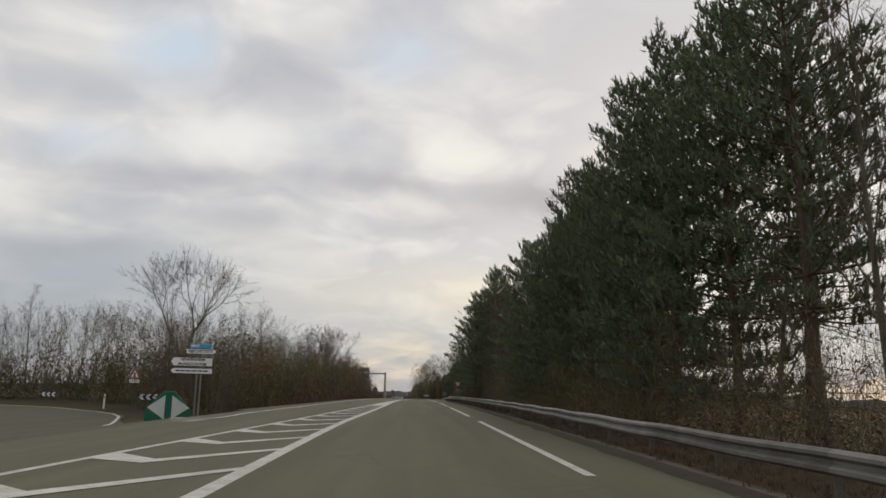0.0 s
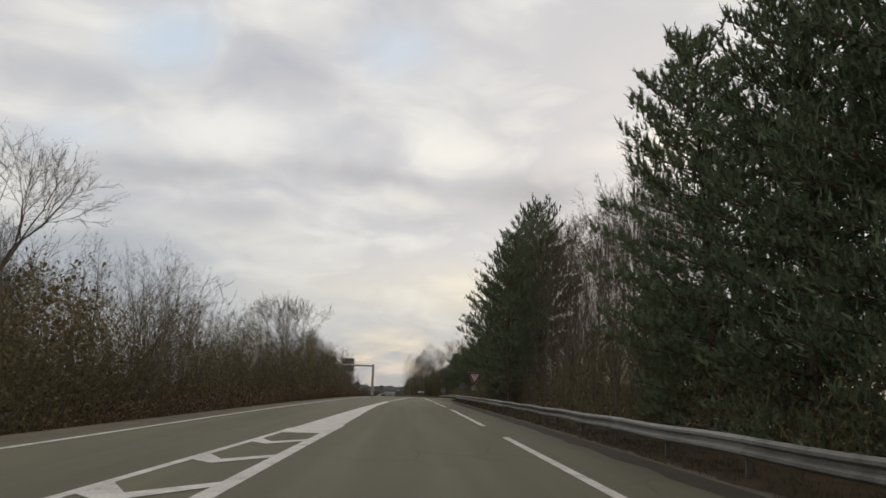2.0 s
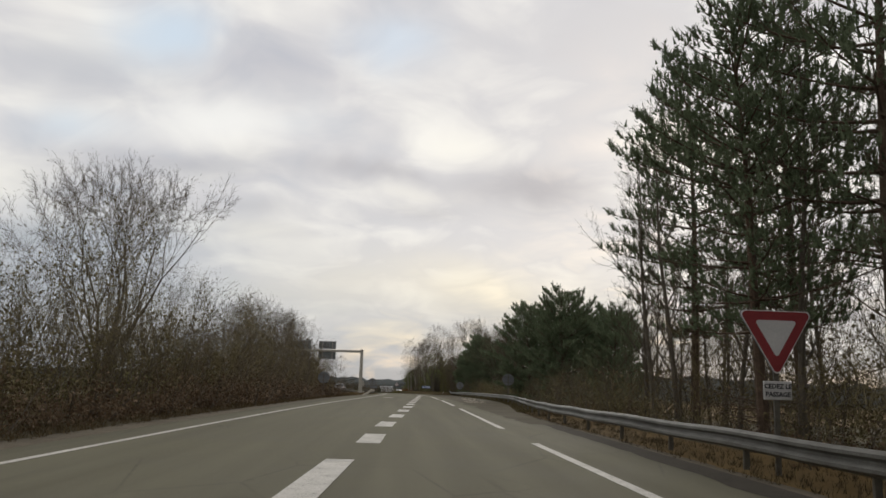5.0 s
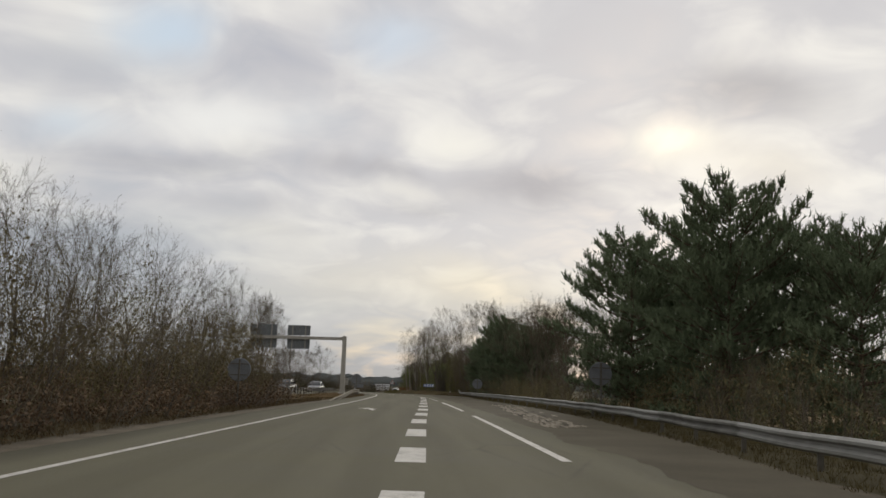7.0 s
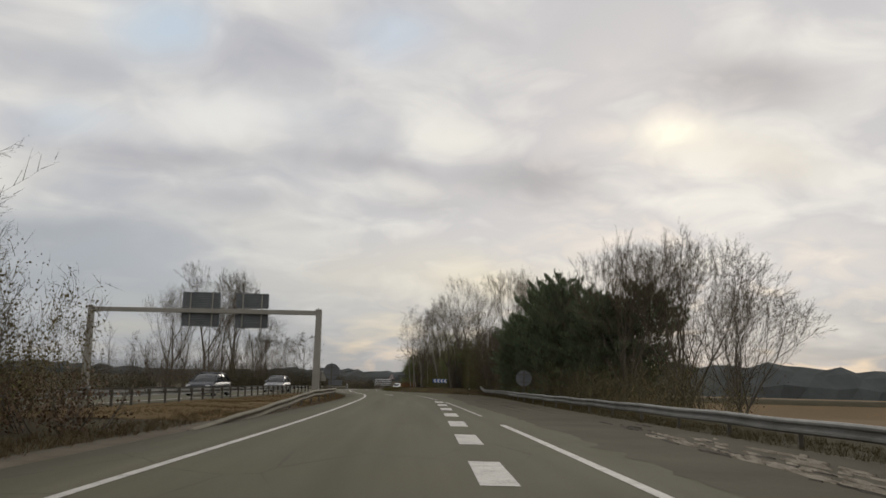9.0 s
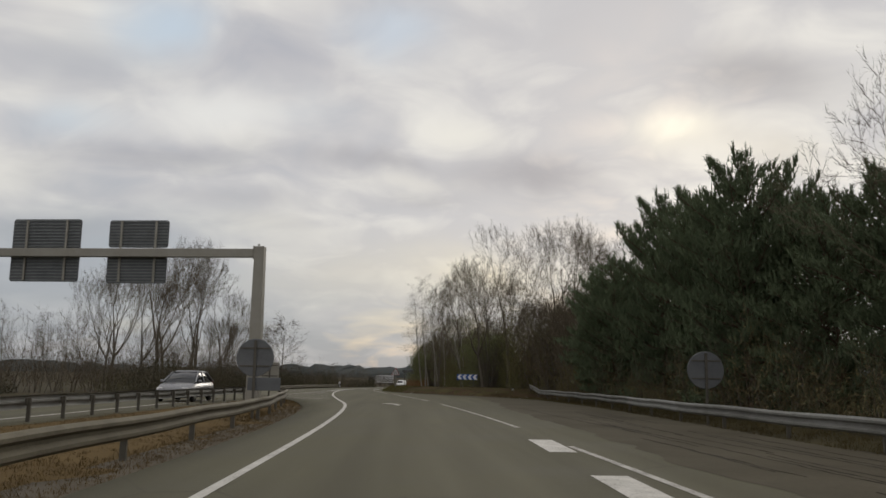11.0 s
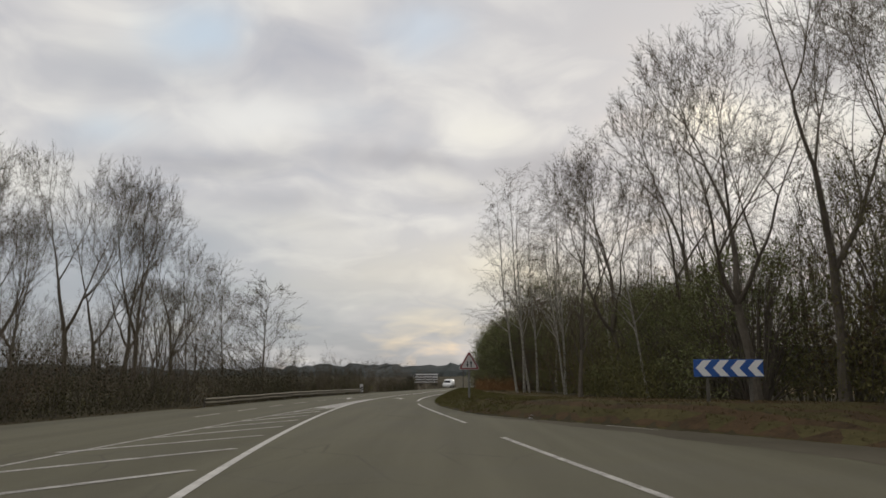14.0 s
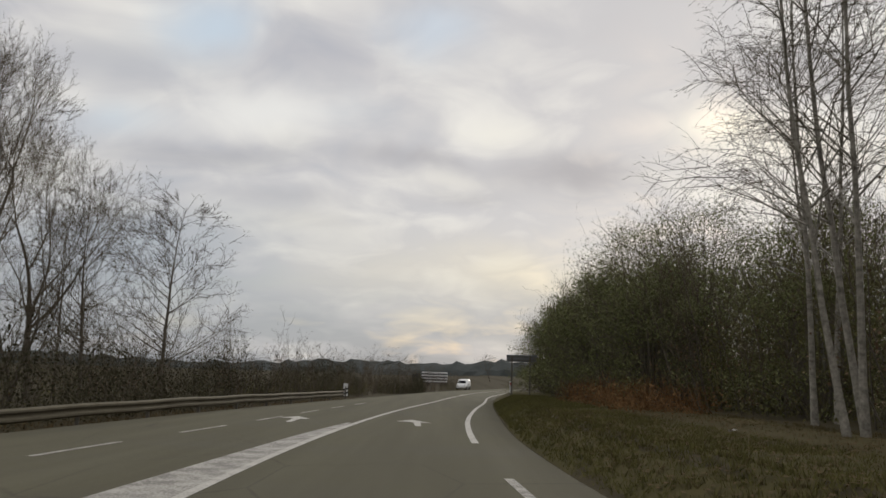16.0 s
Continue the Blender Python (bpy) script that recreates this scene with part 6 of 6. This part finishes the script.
underbrush("undergrowth", "brown undergrowth filling the wood's edge", [(12.5, 19, 254, 264, 7.2), (8.8, 16, 264, 276, 7.4), (4.8, 11, 276, 312, 4.6), (3.8, 9, 312, 360, 4.0)], 24, SCRUB_LEAF, 3, 0.5, 1.15, 0.0, 0.036, 0.5, 1.5)
underbrush("bracken", "patch of dead orange-brown bracken below the bushes", [(0.6, 3.4, 303, 317, 1.0)], 90, BRACKEN, 9, 0.6, 1.0, 0.0, 0.035, 0.4)
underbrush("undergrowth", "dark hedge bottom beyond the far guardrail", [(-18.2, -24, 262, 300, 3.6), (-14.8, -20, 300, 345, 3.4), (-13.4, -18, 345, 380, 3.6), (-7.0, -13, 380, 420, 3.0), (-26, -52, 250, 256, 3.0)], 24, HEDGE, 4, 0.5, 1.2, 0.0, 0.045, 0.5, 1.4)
underbrush("undergrowth", "deep dim wood behind the front trees", [(15, 26, 50, 134, 6.5), (15, 26, 0, 50, 1.6), (18, 30, 258, 330, 6.0)], 3.0, UNDERGROWTH, 5, 0.4, 0.9, 0.0, 0.09, 0.9)
underbrush("bare_branches", "haze of bare branches deeper in the wood", [(11, 19, 6, 30, 10.0), (10.5, 22, 66, 134, 11.5), (12, 24, 260, 316, 9.0), (-22, -13, 60, 104, 6.0), (-20, -12, 104, 188, 5.0), (-46, -26, 276, 340, 5.0)], 2.6, TWIG, 6, 1.0, 0.85, 0.6, 0.04, 1.3)


# ---------------------------------------------------------------- far away
def far_ridge(name, label, y, x0, x1, base, tops, seed):
    """A wooded ridge far off, with an uneven outline of crowns."""
    rng = random.Random(seed)
    verts, faces = [], []
    n = int((x1 - x0) / 6)
    for k in range(n + 1):
        x = x0 + (x1 - x0) * k / n
        t = tops((x - x0) / (x1 - x0)) + rng.uniform(-1.6, 1.6)
        for j, f in enumerate((0.0, 0.55, 0.85, 1.0)):
            verts.append((x + rng.uniform(-2, 2), y + 14 * f * f + rng.uniform(-2, 2), base + (t - base) * f))
    faces = [(4 * k + j, 4 * k + 4 + j, 4 * k + 5 + j, 4 * k + 1 + j) for k in range(n) for j in range(3)]
    tagged(new(name, mesh_from(name, verts, faces, HAZY_WOOD)), label, "woodland", kind="stuff")


far_ridge("far_woodland", "dark wooded skyline far off", 900, -900, -40, -8, lambda f: 1.5 + 2 * math.sin(f * 21), 1)
far_ridge("far_woodland", "dark wooded hill far off", 820, -60, 420, -8, lambda f: 2.0 + 4.5 * math.exp(-((f - 0.28) / 0.16) ** 2), 2)
far_ridge("far_woodland", "dark wood beyond the fields", 420, 70, 900, -8, lambda f: 5 + 2 * math.sin(f * 17), 3)


# the stubble field on the right, beyond the trees
def field():
    xs, ys = spread((24, 60, 6), (60, 420, 40)), spread((178, 330, 8), (330, 420, 30))
    me = grid_mesh("field", xs, ys, lambda x, y: land(x, y) + 0.02, STUBBLE)
    tagged(new("field", me), "tawny stubble field beyond the roadside trees", "field", kind="structure")


field()


# ---------------------------------------------------------------- grass and litter on the verges
def beside(edge, sign, y0, y1, a, b):
    """Random places in a strip beside a road's edge, from a to b metres off it, with the land's height."""

    def pick(rng, n):
        y = np.array([rng.uniform(y0, y1) for k in range(n)])
        x = edge(y) + sign * np.array([a + (b - a) * rng.random() for k in range(n)])
        return np.stack([x, y, land(x, y)], 1).tolist()

    return pick


def by_right(y0, y1, a, b):
    return beside(RIGHT_EDGE, 1, y0, y1, a, b)


def by_left(y0, y1, a, b):
    return beside(LEFT_EDGE, -1, y0, y1, a, b)


def grass(name, label, spots, n, height, material, seed):
    """Tufts of grass at random places."""
    rng, w = random.Random(seed), Wood()
    for x, y, z in spots(rng, n):
        base = Vector((x, y, z - 0.02))
        for i in range(6):
            d = (Vector((rng.uniform(-1, 1) * 0.7, rng.uniform(-1, 1) * 0.7, 1))).normalized()
            w.blade(base + Vector((rng.uniform(-1, 1) * 0.06, rng.uniform(-1, 1) * 0.06, 0)), d, d.cross(any_way(rng)).normalized(), height * rng.uniform(0.5, 1.3), 0.014)
    tagged(new(name, w.mesh(name, material)), label, "grass", kind="stuff")


# beside the pines the blades are coloured darker, as tree shade falls there
grass("grass", "dry brown grass under the guardrail", by_right(0, 134, 0.25, 2.2), 3600, 0.17, SHADED_GRASS, 1)
grass("grass", "dry brown grass under the guardrail", by_right(134, 264, 0.1, 2.6), 6500, 0.20, ROUGH_GRASS, 2)
grass("grass", "short green grass on the junction's verge", by_left(46, 70, 1.0, 8.0), 4500, 0.13, GREEN_GRASS, 3)
grass("grass", "withered grass along the gravel strip", by_left(64, 195, 0.7, 2.4), 4000, 0.20, DRY_GRASS, 4)
grass("grass", "tawny grass between the guardrails", by_left(190, 247, 0.15, 6.0), 9000, 0.09, TAWNY_GRASS, 5)
grass("grass", "dark rough grass against the guardrail", by_left(202, 247, 0.0, 1.2), 2200, 0.10, TAWNY_GRASS, 9)
grass("grass", "green and brown grass on the bank", by_right(277, 330, 0.08, 3.0), 15000, 0.10, GREEN_GRASS, 6)
grass("grass", "withered grass on the bank", by_right(262, 330, 0.5, 6.0), 9000, 0.085, ROUGH_GRASS, 7)
grass("grass", "withered grass beside the far guardrail", by_left(264, 350, 0.3, 4.5), 3000, 0.18, DRY_GRASS, 8)


def leaf_litter(label, spots, n, seed):
    rng, w = random.Random(seed), Wood()
    for x, y, z in spots(rng, n):
        a = any_way(rng)
        a.z *= 0.12
        b = Vector((-a.y, a.x, rng.uniform(-0.15, 0.15)))
        s = rng.uniform(0.018, 0.042)
        w.flake(Vector((x, y, z + 0.022 + rng.random() * 0.02)), a * s, b * s)
    tagged(new("leaf_litter", w.mesh("leaf_litter", DEAD_LEAF)), label, "leaf litter", kind="stuff")


leaf_litter("fallen brown leaves lying on the bank", by_right(262, 306, 0.3, 5.0), 24000, 11)
for k, (x, y) in enumerate(((0.83, 274.5), (0.94, 275.1), (7.7, 265.5), (9.5, 261.0), (8.4, 256.8), (0.6, 295.0))):
    bm = bmesh.new()
    for i in range(3):
        for j in range(3):
            bm.verts.new(((i - 1) * 0.07 + rnd.uniform(-0.02, 0.02), (j - 1) * 0.05 + rnd.uniform(-0.02, 0.02), rnd.uniform(0.0, 0.05)))
    v = list(bm.verts)
    for i in range(2):
        for j in range(2):
            bm.faces.new((v[3 * i + j], v[3 * i + 3 + j], v[3 * i + 4 + j], v[3 * i + 1 + j]))
    bmesh.ops.solidify(bm, geom=list(bm.faces), thickness=0.006)
    me = bpy.data.meshes.new("litter_scrap")
    bm.to_mesh(me)
    bm.free()
    me.materials.append(BACKLIT_WHITE)
    scrap = tagged(new("litter_scrap", me), "crumpled white scrap of litter lying on the ground", "litter", "litter beside the road")
    scrap.matrix_world = pose(x, y, max(float(land(x, y)), float(grade(y))) + 0.02, 0, 0, 40 * k)
leaf_litter("fallen brown leaves along the wood's edge", by_left(60, 190, 0.8, 3.5), 6000, 12)
leaf_litter("fallen brown leaves behind the guardrail", by_right(70, 134, 0.6, 3.5), 3500, 13)


def mud_tracks(label, runs, wide, high, material, seed):
    """Ridges of mud that tyres left on the shoulder: (x, y, length, slant) runs."""
    rng = random.Random(seed)
    verts, faces = [], []
    for x, y, long, slant in runs(rng):
        n, o = max(4, int(long / 0.25)), len(verts)
        for k in range(n + 1):
            s = k / n
            py = y + long * s
            px = x + slant * long * s + 0.07 * noise.noise((x * 3, py * 0.8, 2.0)) + 0.02 * rng.uniform(-1, 1)
            w = wide * (0.15 + math.sin(math.pi * s)) * rng.uniform(0.35, 1.2)
            z = float(grade(py)) + 0.006
            verts += [(px - w, py, z), (px + w * rng.uniform(-0.4, 0.4), py, z + high * rng.uniform(0.3, 1.0)), (px + w, py, z)]
        faces += [(o + 3 * k + j, o + 3 * k + j + 1, o + 3 * k + 4 + j, o + 3 * k + 3 + j) for k in range(n) for j in range(2)]
    tagged(new("mud_ridge", mesh_from("mud_ridge", verts, faces, material)), label, "mud", kind="stuff")


def churned(n, y0, y1, spread_x, longest):
    """Short runs scattered along the slanting wheel rut."""
    def runs(rng):
        out = []
        for _ in range(n):
            y = y0 + (y1 - y0) * rng.random() ** 1.2
            out.append((5.45 + 0.058 * (y - 157) + rng.uniform(-0.25, spread_x) * rng.random() ** 0.7, y, rng.uniform(0.4, longest), 0.05))
        return out
    return runs


def wheel_lines(rng):
    return [(5.6 + 0.30 * k + rng.uniform(-0.12, 0.12), 197 + rng.uniform(0, 30), rng.uniform(3, 11), rng.uniform(-0.03, 0.02)) for k in range(9) for _ in range(3)]


mud_tracks("pale dried mud ridges left by tyres on the shoulder", churned(150, 154, 186, 1.7, 2.6), 0.075, 0.045, PALE_MUD, 21)
mud_tracks("dark clods and ruts of mud on the shoulder", churned(75, 155, 192, 1.5, 1.8), 0.07, 0.025, MUD_AND_SHADE, 22)
mud_tracks("dark muddy wheel lines on the shoulder", wheel_lines, 0.028, 0.012, MUD_AND_SHADE, 23)


# ---------------------------------------------------------------- vehicles
def lofted(sections, n):
    """A closed hull through cross sections of (y, [(x, z), ...]) with n points each."""
    bm = bmesh.new()
    rings = [[bm.verts.new((x, y, z)) for x, z in pts] for y, pts in sections]
    for a, b in zip(rings, rings[1:]):
        for k in range(n):
            bm.faces.new((a[k], a[(k + 1) % n], b[(k + 1) % n], b[k]))
    bm.faces.new(rings[0][::-1])
    bm.faces.new(rings[-1])
    bmesh.ops.recalc_face_normals(bm, faces=bm.faces)
    for f in bm.faces:
        f.smooth = True
    return bm


def ring(w, z0, z1, shoulder=0.86):
    return [(-w * 0.90, z0), (-w, z0 + (z1 - z0) * 0.35), (-w, z0 + (z1 - z0) * 0.75), (-w * shoulder, z1), (0, z1 + 0.02),
            (w * shoulder, z1), (w, z0 + (z1 - z0) * 0.75), (w, z0 + (z1 - z0) * 0.35), (w * 0.90, z0)]


def hatchback(label, x, y, turn, paint, tall=1.0, lit=False):
    """A five-door hatchback, its front towards -y."""
    z0 = float(grade(y)) - 0.012
    c = thing("hatchback_car", label, "car", pose(x, y, z0, 0, 0, turn), "cars on the road")
    lower = [(-2.00, ring(0.62, 0.32, 0.62)), (-1.92, ring(0.76, 0.24, 0.70)), (-1.60, ring(0.84, 0.20, 0.80)), (-0.95, ring(0.86, 0.20, 0.92)), (0.0, ring(0.87, 0.20, 0.94)), (1.2, ring(0.87, 0.20, 0.95)),
             (1.75, ring(0.84, 0.24, 0.96)), (1.95, ring(0.76, 0.30, 0.92))]
    body = part("body", lofted(lower, 9), paint, c)

    def cab(y, w, z1):
        return (y, [(-0.80, 0.90), (-w, z1 - 0.06), (-w * 0.86, z1), (0, z1 + 0.025), (w * 0.86, z1), (w, z1 - 0.06), (0.80, 0.90)])

    t = 1.44 * tall
    part("glasshouse", lofted([cab(-1.02, 0.76, 0.95), cab(-0.25, 0.62, t - 0.04), cab(0.35, 0.64, t), cab(1.15, 0.63, t - 0.03), cab(1.80, 0.72, 0.98)], 7), GLASS_DARK, c, "dark tinted windows")
    part("roof", lofted([(-0.22, [(-0.58, t - 0.03), (0.58, t - 0.03), (0.52, t + 0.012), (-0.52, t + 0.012)]), (0.35, [(-0.60, t + 0.0), (0.60, t + 0.0), (0.54, t + 0.045), (-0.54, t + 0.045)]),
                         (1.20, [(-0.59, t - 0.03), (0.59, t - 0.03), (0.53, t + 0.015), (-0.53, t + 0.015)])], 4), paint, c)
    for s in (-1, 1):
        for (ya, za), (yb, zb) in (((-1.00, 0.93), (-0.24, t - 0.03)), ((0.30, 0.93), (0.32, t - 0.01)), ((1.78, 0.95), (1.16, t - 0.02))):
            part("pillar", rod(bmesh.new(), (s * 0.80, ya, za), (s * 0.625, yb, zb), 0.035, 0.03, 6), paint, c)
        part("mirror", boxed(s * 0.93 - 0.08, s * 0.93 + 0.08, -0.82, -0.70, 0.92, 1.04, bevel=0.03), paint, c)
        part("headlight", boxed(s * 0.60 - 0.15, s * 0.60 + 0.15, -1.97, -1.84, 0.56, 0.70, bevel=0.035), LAMP_GLASS, c, "clear headlight")
        part("tail_light", boxed(s * 0.68 - 0.07, s * 0.68 + 0.07, 1.88, 1.965, 0.70, 0.95, bevel=0.02), TAIL_RED, c, "red tail light")
    part("grille", boxed(-0.34, 0.34, -2.025, -1.98, 0.46, 0.58, bevel=0.015), RUBBER, c)
    part("number_plate", boxed(-0.26, 0.26, -2.04, -2.022, 0.34, 0.44, bevel=0.004), SIGN_WHITE, c, "blank white plate")
    for sx in (-1, 1):
        for wy in (-1.28, 1.22):
            bm = bmesh.new()
            bmesh.ops.create_cone(bm, cap_ends=True, segments=24, radius1=0.31, radius2=0.31, depth=0.19, matrix=Matrix.Translation((sx * 0.79, wy, 0.31)) @ Matrix.Rotation(radians(90), 4, "Y"))
            bmesh.ops.bevel(bm, geom=[e for e in bm.edges if len(e.link_faces) == 2 and any(len(f.verts) > 4 for f in e.link_faces)], offset=0.03, segments=2, affect="EDGES")
            wheel = part("tyre", bm, RUBBER, c)
            bm = bmesh.new()
            bmesh.ops.create_cone(bm, cap_ends=True, segments=16, radius1=0.20, radius2=0.17, depth=0.03, matrix=Matrix.Translation((sx * 0.892, wy, 0.31)) @ Matrix.Rotation(radians(90 * sx), 4, "Y"))
            part("rim", bm, ZINC, wheel, "grey metal rim")
    return c


hatchback("dark grey hatchback in the oncoming lanes", -11.6, 217.4, -7, CAR_DARK)
hatchback("pale grey hatchback in the oncoming lanes behind the rail", -10.6, 240.0, -4, CAR_SILVER)


def van(x, y, turn):
    z0 = float(grade(y))
    c = thing("white_van", "small white van coming round the far bend", "van", pose(x, y, z0, 0, 0, turn), "cars on the road")
    part("body", lofted([(-2.1, ring(0.75, 0.3, 0.8)), (-1.9, ring(0.85, 0.25, 0.95)), (-1.2, ring(0.9, 0.22, 1.05)), (-0.5, ring(0.9, 0.22, 1.80, 0.80)), (2.0, ring(0.9, 0.22, 1.85, 0.82)), (2.15, ring(0.86, 0.28, 1.78, 0.82))], 9), CAR_WHITE, c)
    part("windscreen", prism([(-0.72, 1.08), (0.72, 1.08), (0.62, 1.62), (-0.62, 1.62)], -1.14, -0.62), GLASS_DARK, c)
    for s in (-1, 1):
        part("headlight", boxed(s * 0.62 - 0.16, s * 0.62 + 0.16, -2.12, -1.95, 0.62, 0.82, bevel=0.03), LAMP_GLASS, c, "clear headlight")
        for wy in (-1.3, 1.3):
            part("tyre", rod(bmesh.new(), (s * 0.72, wy, 0.32), (s * 0.92, wy, 0.32), 0.32, 0.32, 20), RUBBER, c)


van(-0.55, 430, -14)


def flatbed_lorry(x, y, turn):
    """A long lorry seen from the side, loaded with white bars of board."""
    z0 = float(grade(y))
    c = thing("loaded_lorry", "long lorry stacked with white boards, far ahead", "lorry", pose(x, y, z0, 0, 0, turn))
    part("bed", boxed(-3.3, 3.3, -1.2, 1.2, 0.75, 0.95, bevel=0.02), CAR_DARK, c)
    for k in range(4):
        part("board_stack", boxed(-3.2 + 0.1 * k, 3.2, -1.15, 1.15, 1.02 + 0.68 * k, 1.36 + 0.68 * k, bevel=0.03), CAR_WHITE, c, "white board stack")
        if k:
            part("batten", boxed(-3.0, 3.0, -1.0, 1.0, 0.955 + 0.68 * k - 0.26, 1.015 + 0.68 * k, bevel=0.01), CAR_DARK, c)
    part("cab", boxed(-5.4, -3.5, -1.2, 1.2, 0.6, 3.0, bevel=0.12), CAR_DARK, c)
    for wx in (-4.6, -1.5, 1.8, 2.8):
        for s in (-1, 1):
            part("tyre", rod(bmesh.new(), (wx, s * 0.85, 0.5), (wx, s * 1.2, 0.5), 0.5, 0.5, 18), RUBBER, c)


flatbed_lorry(-6.4, 480, 0)


def far_road_sign():
    x, y = 0.55, 334.2
    z0 = float(land(x, y))
    s = thing("low_direction_sign", "dark back of a low direction sign on a pale post", "road sign", pose(x, y, z0, 0, 0, -4))
    part("panel", boxed(-0.65, 1.28, 0.06, 0.10, 0.56 - z0, 1.02 - z0, bevel=0.012), ALU_BACK, s)
    for dz in (0.68, 0.90):
        part("rail", boxed(-0.6, 1.22, 0.03, 0.058, dz - z0 - 0.02, dz - z0 + 0.02), ZINC_DARK, s)
    for px in (-0.30, 0.85):
        sign_post(s, -0.4, 0.95 - z0, px, 0.05, 0.028)


far_road_sign()
